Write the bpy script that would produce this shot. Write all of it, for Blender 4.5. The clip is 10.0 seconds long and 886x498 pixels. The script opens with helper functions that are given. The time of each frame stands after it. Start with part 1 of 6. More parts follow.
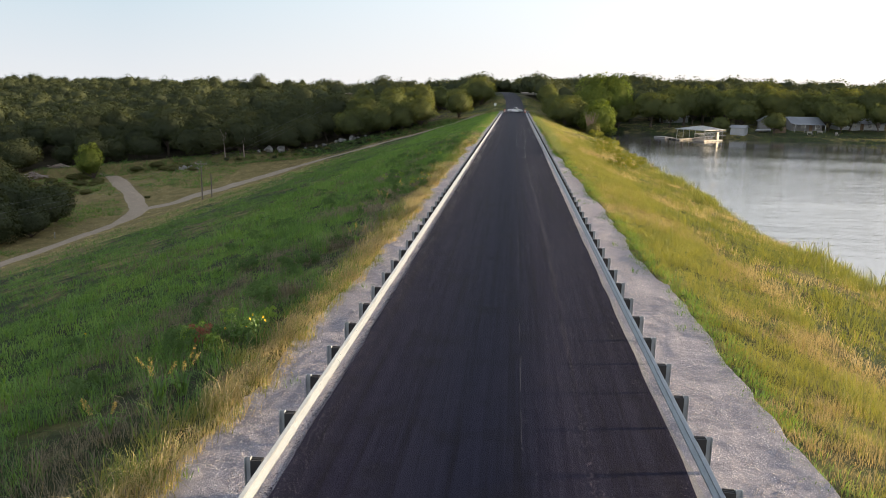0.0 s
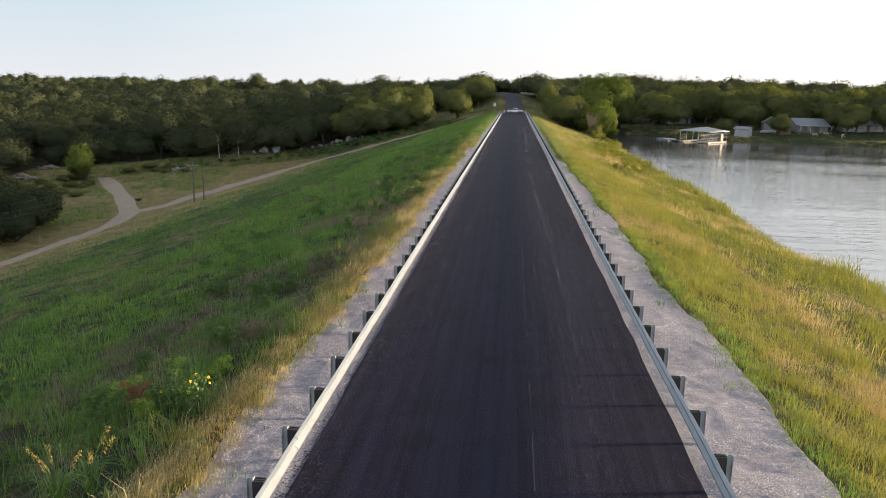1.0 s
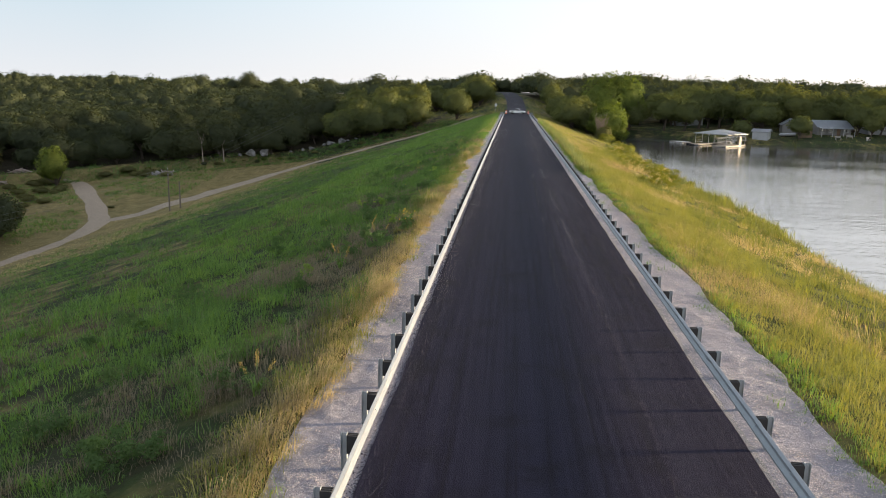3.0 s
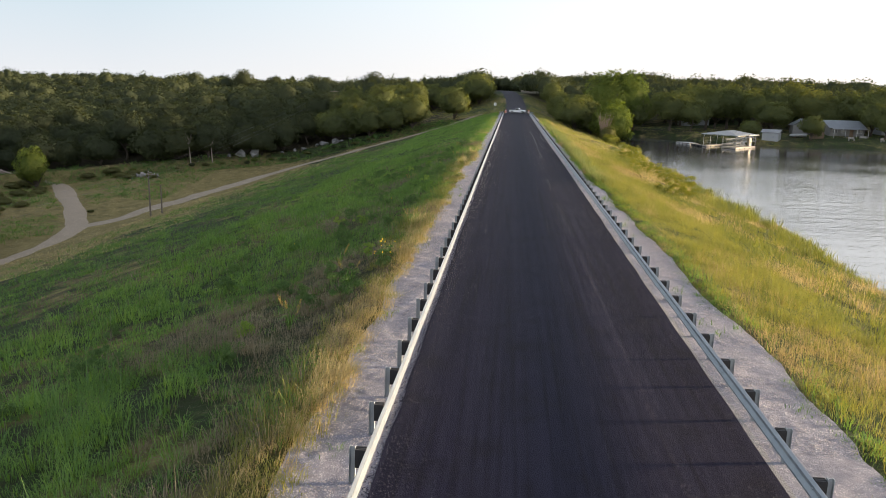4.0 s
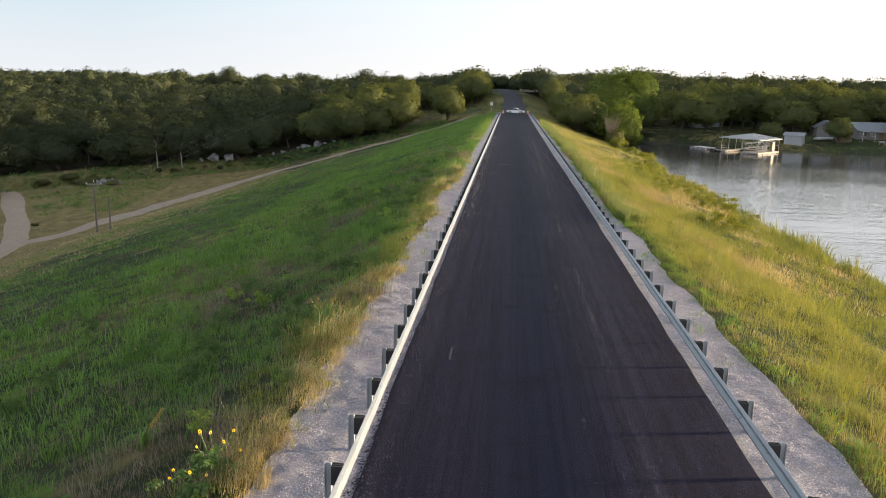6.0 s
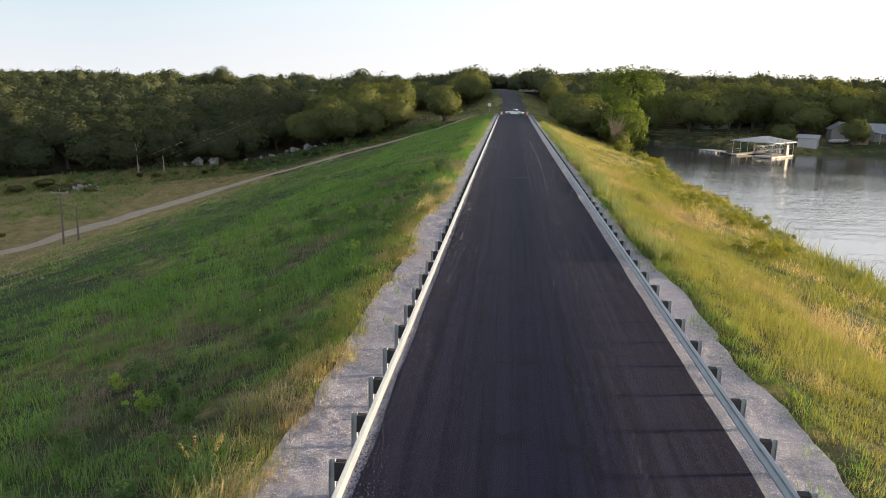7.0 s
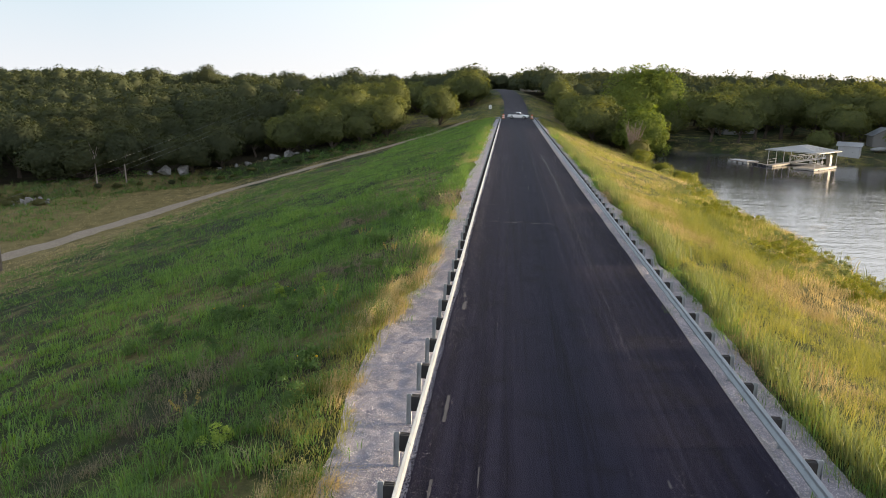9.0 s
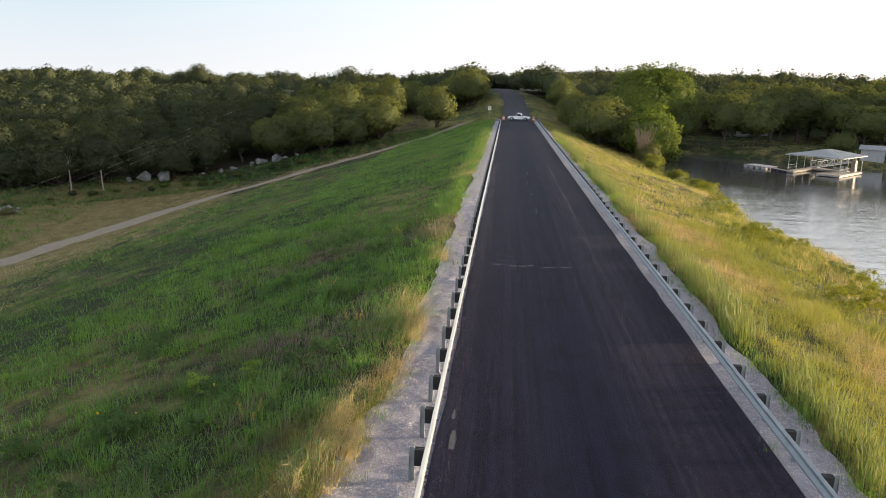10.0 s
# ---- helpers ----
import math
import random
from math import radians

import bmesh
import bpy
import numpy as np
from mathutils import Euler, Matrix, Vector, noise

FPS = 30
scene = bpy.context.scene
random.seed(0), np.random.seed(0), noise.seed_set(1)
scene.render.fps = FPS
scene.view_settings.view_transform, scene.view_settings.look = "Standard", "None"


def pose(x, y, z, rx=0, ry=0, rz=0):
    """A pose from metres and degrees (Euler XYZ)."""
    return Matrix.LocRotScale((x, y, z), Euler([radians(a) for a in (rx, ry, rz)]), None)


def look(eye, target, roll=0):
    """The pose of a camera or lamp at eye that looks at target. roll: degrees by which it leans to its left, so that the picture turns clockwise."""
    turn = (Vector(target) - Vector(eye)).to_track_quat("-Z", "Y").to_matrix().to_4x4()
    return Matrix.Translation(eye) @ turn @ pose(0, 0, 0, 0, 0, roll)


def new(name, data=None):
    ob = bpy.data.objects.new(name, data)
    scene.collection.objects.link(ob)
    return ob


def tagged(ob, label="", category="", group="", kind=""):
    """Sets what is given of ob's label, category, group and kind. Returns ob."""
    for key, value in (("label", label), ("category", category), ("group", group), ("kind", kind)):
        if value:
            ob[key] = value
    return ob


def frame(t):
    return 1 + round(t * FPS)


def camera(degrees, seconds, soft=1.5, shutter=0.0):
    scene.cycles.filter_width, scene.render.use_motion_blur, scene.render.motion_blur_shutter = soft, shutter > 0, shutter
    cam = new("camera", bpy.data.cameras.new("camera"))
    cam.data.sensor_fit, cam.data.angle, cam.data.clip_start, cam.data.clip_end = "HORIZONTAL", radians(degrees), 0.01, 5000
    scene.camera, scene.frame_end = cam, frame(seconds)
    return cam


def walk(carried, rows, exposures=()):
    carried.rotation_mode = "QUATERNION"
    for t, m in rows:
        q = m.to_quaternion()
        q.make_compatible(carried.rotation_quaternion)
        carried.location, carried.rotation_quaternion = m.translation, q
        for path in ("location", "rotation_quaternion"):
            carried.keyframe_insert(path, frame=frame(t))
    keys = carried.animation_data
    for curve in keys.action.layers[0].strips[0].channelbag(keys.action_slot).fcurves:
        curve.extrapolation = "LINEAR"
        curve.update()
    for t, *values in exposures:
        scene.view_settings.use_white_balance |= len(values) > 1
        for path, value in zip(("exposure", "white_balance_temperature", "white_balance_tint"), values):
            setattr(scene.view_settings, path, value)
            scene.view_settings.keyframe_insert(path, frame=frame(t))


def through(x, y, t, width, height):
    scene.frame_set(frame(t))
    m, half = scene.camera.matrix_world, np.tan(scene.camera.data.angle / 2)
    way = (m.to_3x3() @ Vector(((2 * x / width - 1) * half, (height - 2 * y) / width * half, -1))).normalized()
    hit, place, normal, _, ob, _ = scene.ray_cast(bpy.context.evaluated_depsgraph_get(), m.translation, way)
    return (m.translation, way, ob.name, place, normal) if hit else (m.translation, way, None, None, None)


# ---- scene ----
cam = camera(61.4, 10.0, 0.6)
PATH = [
    (0, (0.219, -0.641, 6.915), (0.042, 1.307, 6.498), 1.3),
    (0.5, (0.157, 1.287, 6.965), (-0.018, 3.236, 6.548), 1.3),
    (1, (-0.035, 3.707, 6.982), (-0.209, 5.655, 6.565), 1.4),
    (1.5, (-0.328, 6.598, 6.985), (-0.5, 8.547, 6.568), 1.4),
    (2, (-0.731, 9.813, 7.033), (-0.901, 11.761, 6.615), 1.5),
    (2.5, (-1.027, 13.515, 6.858), (-1.197, 15.463, 6.441), 1.5),
    (4, (-1.532, 25.41, 6.942), (-1.698, 27.358, 6.52), 1.6),
    (4.5, (-1.53, 29.637, 6.995), (-1.694, 31.585, 6.57), 1.6),
    (5, (-1.474, 33.994, 7.061), (-1.636, 35.941, 6.635), 1.6),
    (5.5, (-1.3, 38.571, 6.984), (-1.463, 40.518, 6.558), 1.7),
    (7, (-1.254, 52.288, 7.142), (-1.414, 54.236, 6.715), 1.6),
    (7.5, (-1.388, 57.004, 7.21), (-1.547, 58.952, 6.784), 1.7),
    (8, (-1.628, 61.711, 7.346), (-1.786, 63.659, 6.919), 1.7),
    (8.5, (-1.887, 66.618, 7.39), (-2.045, 68.566, 6.963), 1.7),
    (9, (-2.152, 71.404, 7.487), (-2.309, 73.351, 7.058), 1.7),
    (9.5, (-2.375, 76.165, 7.659), (-2.531, 78.112, 7.228), 1.6),
    (10, (-2.471, 80.992, 7.764), (-2.626, 82.939, 7.332), 1.6),
]
walk(cam, [(t, look(e, g, r)) for t, e, g, r in PATH], [(0.0, 2.11, 6500, 14), (10.0, 2.23, 6500, 14)])


# ---- light ----
SUN_EL, SUN_AZ = 6.2, 78.0          # degrees above the horizon, and clockwise from the road's direction
world = bpy.data.worlds.new("evening_sky")
scene.world = world
world.use_nodes = True
wn = world.node_tree
sky = wn.nodes.new("ShaderNodeTexSky")
sky.sky_type = "NISHITA"
sky.sun_disc = False
sky.sun_elevation, sky.sun_rotation = radians(SUN_EL), radians(SUN_AZ)
sky.air_density, sky.dust_density, sky.ozone_density = 0.8, 0.4, 1.2
wn.nodes["Background"].inputs["Strength"].default_value = 0.15
haze = wn.nodes.new("ShaderNodeHueSaturation")   # a hazy, washed-out evening sky
haze.inputs["Saturation"].default_value = 0.5
wn.links.new(sky.outputs["Color"], haze.inputs["Color"])
even = wn.nodes.new("ShaderNodeGamma")           # haze evens out the glow above the horizon
even.inputs["Gamma"].default_value = 0.7
wn.links.new(haze.outputs["Color"], even.inputs["Color"])
wn.links.new(even.outputs["Color"], wn.nodes["Background"].inputs["Color"])
sun = new("sun", bpy.data.lights.new("sun", "SUN"))
sun.data.energy, sun.data.angle, sun.data.color = 3.6, radians(4.6), (1.0, 0.78, 0.48)
sx, sy = math.sin(radians(SUN_AZ)), math.cos(radians(SUN_AZ))
sun.matrix_world = look((0, 0, 0), (-sx * math.cos(radians(SUN_EL)), -sy * math.cos(radians(SUN_EL)), -math.sin(radians(SUN_EL))))


# ---- materials ----
def material(name):
    m = bpy.data.materials.new(name)
    m.use_nodes = True
    nt = m.node_tree
    nt.nodes.clear()
    out = nt.nodes.new("ShaderNodeOutputMaterial")
    return m, nt, out


def node(nt, kind, ins=None, **props):
    n = nt.nodes.new(kind)
    for k, v in props.items():
        if k == "operation":
            n.operation = v
        elif k == "blend":
            n.blend_type = v
        elif k == "data_type":
            n.data_type = v
    for k, v in (ins or {}).items():
        if hasattr(v, "is_linked"):
            nt.links.new(v, n.inputs[k])
        else:
            n.inputs[k].default_value = v
    return n


def ramp(nt, fac, stops):
    n = nt.nodes.new("ShaderNodeValToRGB")
    els = n.color_ramp.elements
    while len(els) < len(stops):
        els.new(0.5)
    for e, (p, c) in zip(els, stops):
        e.position = p
        e.color = (*c, 1.0) if len(c) == 3 else c
    nt.links.new(fac, n.inputs["Fac"])
    return n.outputs["Color"]


def noise_of(nt, vec, scale, detail=3.0, rough=0.55):
    return node(nt, "ShaderNodeTexNoise", {"Vector": vec, "Scale": scale, "Detail": detail, "Roughness": rough}).outputs["Fac"]


def stretched(nt, vec, scale):
    return node(nt, "ShaderNodeMapping", {"Vector": vec, "Scale": scale}).outputs["Vector"]


def blend(nt, fac, a, b, how="MIX"):
    n = nt.nodes.new("ShaderNodeMixRGB")
    n.blend_type = how
    for key, v in (("Fac", fac), ("Color1", a), ("Color2", b)):
        if hasattr(v, "is_linked"):
            nt.links.new(v, n.inputs[key])
        elif key == "Fac":
            n.inputs[key].default_value = v
        else:
            n.inputs[key].default_value = (*v, 1.0)
    return n.outputs["Color"]


def maths(nt, op, a, b=0.0, clamp=False):
    n = node(nt, "ShaderNodeMath", {0: a, 1: b}, operation=op)
    n.use_clamp = clamp
    return n.outputs[0]


def where(nt):
    return node(nt, "ShaderNodeNewGeometry").outputs["Position"]


def in_object(nt):
    return node(nt, "ShaderNodeTexCoord").outputs["Object"]


def shaded(nt, out, colour, rough=0.8, metal=0.0, bump=None, strength=0.4, dist=0.02, spec=None):
    p = nt.nodes.new("ShaderNodeBsdfPrincipled")
    for key, v in (("Base Color", colour), ("Roughness", rough), ("Metallic", metal), ("Specular IOR Level", spec)):
        if v is None:
            continue
        if hasattr(v, "is_linked"):
            nt.links.new(v, p.inputs[key])
        elif key == "Base Color":
            p.inputs[key].default_value = (*v, 1.0)
        else:
            p.inputs[key].default_value = v
    if bump is not None:
        b = node(nt, "ShaderNodeBump", {"Height": bump, "Strength": strength, "Distance": dist})
        nt.links.new(b.outputs["Normal"], p.inputs["Normal"])
    nt.links.new(p.outputs[0], out.inputs["Surface"])
    return p


def worn(name, colour, rough=0.6, metal=0.0, scale=4.0, vary=0.25, bump=0.15, spec=None):
    """A painted, metal or wooden surface with stains at two scales."""
    m, nt, out = material(name)
    v = in_object(nt)
    big, fine = noise_of(nt, v, scale, 4), noise_of(nt, v, scale * 14, 3)
    dark = tuple(c * (1 - vary) for c in colour)
    light = tuple(min(1, c * (1 + vary * 0.5)) for c in colour)
    col = ramp(nt, blend(nt, 0.35, big, fine), [(0.3, dark), (0.7, light)])
    r = maths(nt, "ADD", maths(nt, "MULTIPLY", big, 0.2), rough - 0.1, True)
    shaded(nt, out, col, r, metal, fine, bump, 0.01, spec)
    return m


def leafy(name, stops, through, rough=0.55, patch=0.25, mixture=0.4, gloss=0.015):
    """Leaves or blades: colours vary by leaf and by patch; light comes through them."""
    m, nt, out = material(name)
    geo = node(nt, "ShaderNodeNewGeometry")
    info = node(nt, "ShaderNodeObjectInfo")
    def patches(scale):
        return maths(nt, "ADD", maths(nt, "MULTIPLY", maths(nt, "SUBTRACT", noise_of(nt, geo.outputs["Position"], scale, 3), 0.5), 2.3), 0.5, True)

    r = maths(nt, "MULTIPLY", geo.outputs["Random Per Island"], 0.24)
    r = maths(nt, "ADD", r, maths(nt, "MULTIPLY", info.outputs["Random"], 0.22))
    r = maths(nt, "ADD", r, maths(nt, "MULTIPLY", patches(patch), 0.30))
    r = maths(nt, "ADD", r, maths(nt, "MULTIPLY", patches(patch * 5.5), 0.26), True)
    col = ramp(nt, r, stops)
    d = node(nt, "ShaderNodeBsdfDiffuse", {"Color": col})
    t = node(nt, "ShaderNodeBsdfTranslucent", {"Color": blend(nt, 1.0, col, through, "MULTIPLY")})
    mix = node(nt, "ShaderNodeMixShader", {0: mixture, 1: d.outputs[0], 2: t.outputs[0]})
    g = node(nt, "ShaderNodeBsdfGlossy", {"Roughness": rough, "Color": (1, 1, 1, 1)})
    mix2 = node(nt, "ShaderNodeMixShader", {0: gloss, 1: mix.outputs[0], 2: g.outputs[0]})
    nt.links.new(mix2.outputs[0], out.inputs["Surface"])
    return m


def asphalt_material(name, fresh):
    m, nt, out = material(name)
    v = where(nt)
    lanes = noise_of(nt, stretched(nt, v, (0.9, 0.010, 1)), 1.0, 5, 0.6)
    streak = noise_of(nt, stretched(nt, v, (4.0, 0.05, 1)), 1.0, 6, 0.72)
    fine = noise_of(nt, stretched(nt, v, (26.0, 0.5, 1)), 1.0, 4, 0.7)
    grain = noise_of(nt, v, 42.0, 4, 0.8)
    blotch = noise_of(nt, v, 0.7, 5, 0.65)
    if fresh:
        x = node(nt, "ShaderNodeSeparateXYZ", {0: v}).outputs[0]
        wob = maths(nt, "ADD", x, maths(nt, "MULTIPLY", maths(nt, "SUBTRACT", lanes, 0.5), 1.4))
        west = maths(nt, "MULTIPLY", maths(nt, "ADD", wob, 2.4), 0.8, True)
        east = maths(nt, "MULTIPLY", maths(nt, "SUBTRACT", 1.0, wob), 1.6, True)
        col = blend(nt, maths(nt, "MULTIPLY", west, east), ramp(nt, lanes, [(0.35, (0.0064, 0.0055, 0.0155)), (0.65, (0.0096, 0.0084, 0.0222))]), ramp(nt, lanes, [(0.35, (0.0084, 0.0086, 0.0182)), (0.65, (0.0126, 0.0128, 0.0255))]))
    else:
        col = ramp(nt, lanes, [(0.3, (0.034, 0.034, 0.042)), (0.7, (0.052, 0.051, 0.060))])
    # scuffs drawn out by traffic, patches of richer binder, grain
    col = blend(nt, ramp(nt, streak, [(0.47, (0, 0, 0)), (0.60, (0.85, 0.85, 0.85))]), col, (0.0190, 0.0185, 0.034))
    col = blend(nt, ramp(nt, streak, [(0.36, (0.85, 0.85, 0.85)), (0.47, (0, 0, 0))]), col, (0.0040, 0.0033, 0.0068))
    col = blend(nt, ramp(nt, fine, [(0.52, (0, 0, 0)), (0.72, (0.8, 0.8, 0.8))]), col, (0.020, 0.0172, 0.033))
    col = blend(nt, ramp(nt, blotch, [(0.52, (0, 0, 0)), (0.70, (0.6, 0.6, 0.6))]), col, (0.0055, 0.0048, 0.0062))
    chips = node(nt, "ShaderNodeTexVoronoi", {"Vector": v, "Scale": 34.0})
    chip = maths(nt, "LESS_THAN", chips.outputs["Distance"], 0.24)
    rare = maths(nt, "GREATER_THAN", node(nt, "ShaderNodeSeparateXYZ", {0: chips.outputs["Color"]}).outputs[0], maths(nt, "SUBTRACT", 1.12, maths(nt, "MULTIPLY", fine, 0.52)))
    chip = maths(nt, "MULTIPLY", chip, rare)
    if fresh:
        chip = maths(nt, "MULTIPLY", chip, maths(nt, "SUBTRACT", 1.0, maths(nt, "MULTIPLY", maths(nt, "MULTIPLY", west, east), 0.8)))
    col = blend(nt, chip, col, (0.19, 0.18, 0.19))
    col = blend(nt, ramp(nt, grain, [(0.34, (0.75, 0.75, 0.75)), (0.48, (0, 0, 0))]), col, (0.0032, 0.0026, 0.0052))
    col = blend(nt, ramp(nt, grain, [(0.5, (0, 0, 0)), (0.70, (0.85, 0.85, 0.85))]), col, (0.022, 0.0195, 0.034))
    rough = maths(nt, "ADD", maths(nt, "MULTIPLY", streak, 0.2), 0.7)
    shaded(nt, out, col, rough, 0.0, blend(nt, 0.5, grain, chips.outputs["Distance"]), 0.7, 0.022, 0.07)
    return m


def gravel_material(name, light, dark, soil):
    m, nt, out = material(name)
    v = where(nt)
    cells = node(nt, "ShaderNodeTexVoronoi", {"Vector": v, "Scale": 34.0, "Randomness": 1.0})
    tiny = node(nt, "ShaderNodeTexVoronoi", {"Vector": v, "Scale": 95.0})
    cell = node(nt, "ShaderNodeSeparateXYZ", {0: cells.outputs["Color"]})
    big, mid, grain = noise_of(nt, v, 0.55, 5, 0.62), noise_of(nt, v, 4.0, 5, 0.65), noise_of(nt, v, 60.0, 3, 0.7)
    col = ramp(nt, blend(nt, 0.5, mid, grain), [(0.3, dark), (0.7, soil)])
    stone = maths(nt, "MULTIPLY", maths(nt, "LESS_THAN", cells.outputs["Distance"], 0.42), maths(nt, "GREATER_THAN", cell.outputs[1], 0.30))
    patch = maths(nt, "MULTIPLY", maths(nt, "SUBTRACT", blend(nt, 0.5, big, mid), 0.40), 5.0, True)
    col = blend(nt, maths(nt, "MULTIPLY", stone, patch), col, ramp(nt, cell.outputs[0], [(0.0, soil), (0.7, light), (1.0, tuple(min(0.75, c * 1.5) for c in light))]))
    h = blend(nt, 0.5, maths(nt, "SUBTRACT", 1.0, cells.outputs["Distance"]), maths(nt, "SUBTRACT", 1.0, tiny.outputs["Distance"]))
    h = maths(nt, "ADD", maths(nt, "MULTIPLY", h, 0.35), mid)
    shaded(nt, out, col, 0.95, 0.0, h, 0.9, 0.075, 0.1)
    return m


def ground_material():
    m, nt, out = material("grassy_earth")
    v = where(nt)
    big, mid, fine = noise_of(nt, v, 0.05, 4), noise_of(nt, v, 0.45, 5, 0.62), noise_of(nt, v, 9.0, 4, 0.7)
    green = ramp(nt, mid, [(0.25, (0.020, 0.029, 0.012)), (0.5, (0.032, 0.054, 0.017)), (0.75, (0.058, 0.094, 0.025))])
    dry = ramp(nt, mid, [(0.3, (0.145, 0.122, 0.050)), (0.6, (0.255, 0.205, 0.085)), (0.8, (0.34, 0.275, 0.125))])
    z = node(nt, "ShaderNodeSeparateXYZ", {0: v}).outputs[2]
    low = maths(nt, "MULTIPLY", maths(nt, "SUBTRACT", -13.0, z), 0.25, True)
    want = maths(nt, "ADD", maths(nt, "MULTIPLY", big, 0.9), maths(nt, "MULTIPLY", low, 0.55))
    want = maths(nt, "ADD", want, maths(nt, "MULTIPLY", maths(nt, "SUBTRACT", mid, 0.5), 0.7))
    col = blend(nt, ramp(nt, want, [(0.42, (0, 0, 0)), (0.62, (1, 1, 1))]), green, dry)
    # grey-brown thatch between the tufts of the slopes
    thatch = noise_of(nt, stretched(nt, v, (0.55, 0.38, 1)), 1.0, 5, 0.68)
    col = blend(nt, maths(nt, "MULTIPLY", ramp(nt, thatch, [(0.47, (0, 0, 0)), (0.62, (0.7, 0.7, 0.7))]), maths(nt, "SUBTRACT", 1.0, low)), col, (0.050, 0.044, 0.031))
    # leaf litter under the woods
    xyz = node(nt, "ShaderNodeSeparateXYZ", {0: v})
    edge = maths(nt, "ADD", maths(nt, "MULTIPLY", maths(nt, "ADD", xyz.outputs[0], 110.0), -0.478), maths(nt, "MULTIPLY", maths(nt, "SUBTRACT", xyz.outputs[1], 205.0), 0.878))
    wood = maths(nt, "MULTIPLY", maths(nt, "MULTIPLY", maths(nt, "SUBTRACT", edge, 4.0), 0.2, True), maths(nt, "LESS_THAN", xyz.outputs[0], -22.0))
    wood = maths(nt, "MAXIMUM", wood, maths(nt, "MULTIPLY", maths(nt, "SUBTRACT", xyz.outputs[1], 425.0), 0.1, True))
    col = blend(nt, wood, col, ramp(nt, mid, [(0.3, (0.026, 0.021, 0.014)), (0.7, (0.055, 0.046, 0.026))]))
    col = blend(nt, maths(nt, "MULTIPLY", fine, 0.5), col, (0.03, 0.03, 0.015))
    shaded(nt, out, col, 0.95, 0.0, blend(nt, 0.6, mid, fine), 1.0, 0.25, 0.1)
    return m


def water_material():
    m, nt, out = material("lake_water")
    v = where(nt)
    a = noise_of(nt, stretched(nt, v, (0.16, 0.55, 1)), 1.0, 4, 0.55)
    b = noise_of(nt, stretched(nt, v, (1.2, 3.2, 1)), 1.0, 3, 0.55)
    gust = noise_of(nt, stretched(nt, v, (0.012, 0.05, 1)), 1.0, 4)
    calm = maths(nt, "MULTIPLY", maths(nt, "SUBTRACT", gust, 0.38, True), 3.4, True)
    h = blend(nt, 0.28, a, b)
    power = maths(nt, "ADD", maths(nt, "MULTIPLY", calm, 0.42), 0.14)
    # the trees on the far bank keep the wind off the water before them
    north = node(nt, "ShaderNodeSeparateXYZ", {0: v}).outputs[1]
    lee = maths(nt, "MAXIMUM", maths(nt, "MULTIPLY", maths(nt, "SUBTRACT", 202.0, north), 1 / 55.0, True), 0.16)
    power = maths(nt, "MULTIPLY", power, lee)
    p = shaded(nt, out, (0.050, 0.053, 0.055), 0.09, 0.0, h, power, 0.34, 0.5)
    p.inputs["IOR"].default_value = 2.1
    return m


M_ASPHALT = asphalt_material("fresh_asphalt", True)
M_OLD_ASPHALT = asphalt_material("old_asphalt", False)
M_GRAVEL = gravel_material("limestone_gravel", (0.67, 0.61, 0.61), (0.18, 0.175, 0.20), (0.31, 0.30, 0.345))
M_TRACK = gravel_material("pale_dirt", (0.47, 0.39, 0.30), (0.21, 0.17, 0.125), (0.35, 0.285, 0.215))
M_TOE = gravel_material("worn_brown_dirt", (0.46, 0.39, 0.31), (0.20, 0.165, 0.12), (0.32, 0.265, 0.205))
M_GROUND = ground_material()
M_WATER = water_material()
M_STEEL = worn("galvanized_steel", (0.235, 0.260, 0.285), 0.55, 0.45, 2.0, 0.22)
M_POST = worn("post_steel", (0.34, 0.37, 0.39), 0.55, 0.5, 3.0, 0.25)
M_BLOCK = worn("dark_treated_timber", (0.022, 0.021, 0.022), 0.85, 0.0, 6.0, 0.4, 0.5)
M_STONE = worn("pale_stone", (0.50, 0.46, 0.42), 0.9, 0.0, 3.0, 0.3, 0.4)
M_LINE = worn("worn_road_paint", (0.066, 0.064, 0.068), 0.85, 0.0, 9.0, 0.7)
M_BARK = worn("oak_bark", (0.085, 0.065, 0.05), 0.95, 0.0, 2.5, 0.4, 0.8)
M_PALE_BARK = worn("pale_dead_wood", (0.32, 0.26, 0.22), 0.9, 0.0, 3.0, 0.3, 0.5)
M_LEAF = leafy("oak_leaves", [(0.1, (0.042, 0.053, 0.034)), (0.5, (0.056, 0.068, 0.037)), (0.9, (0.078, 0.085, 0.039))], (1.25, 1.15, 0.4), patch=0.06, mixture=0.3, gloss=0.004)
# Oak leaves again, lightened where trees stand in sun or bright haze.
M_LEAF_LIT = leafy("lit_oak_leaves", [(0.1, (0.074, 0.090, 0.044)), (0.5, (0.110, 0.130, 0.054)), (0.9, (0.165, 0.174, 0.058))], (1.25, 1.15, 0.4), patch=0.06, mixture=0.42, gloss=0.004)
M_LEAF_FRESH = leafy("willow_leaves", [(0.1, (0.052, 0.080, 0.020)), (0.5, (0.105, 0.138, 0.030)), (0.9, (0.18, 0.205, 0.045))], (1.2, 1.25, 0.5), patch=0.3, mixture=0.35, gloss=0.006)
M_PALELEAF = leafy("grey_green_leaves", [(0.1, (0.06, 0.068, 0.028)), (0.5, (0.105, 0.11, 0.042)), (0.9, (0.17, 0.165, 0.065))], (1.2, 1.1, 0.5), patch=0.3, mixture=0.35, gloss=0.006)
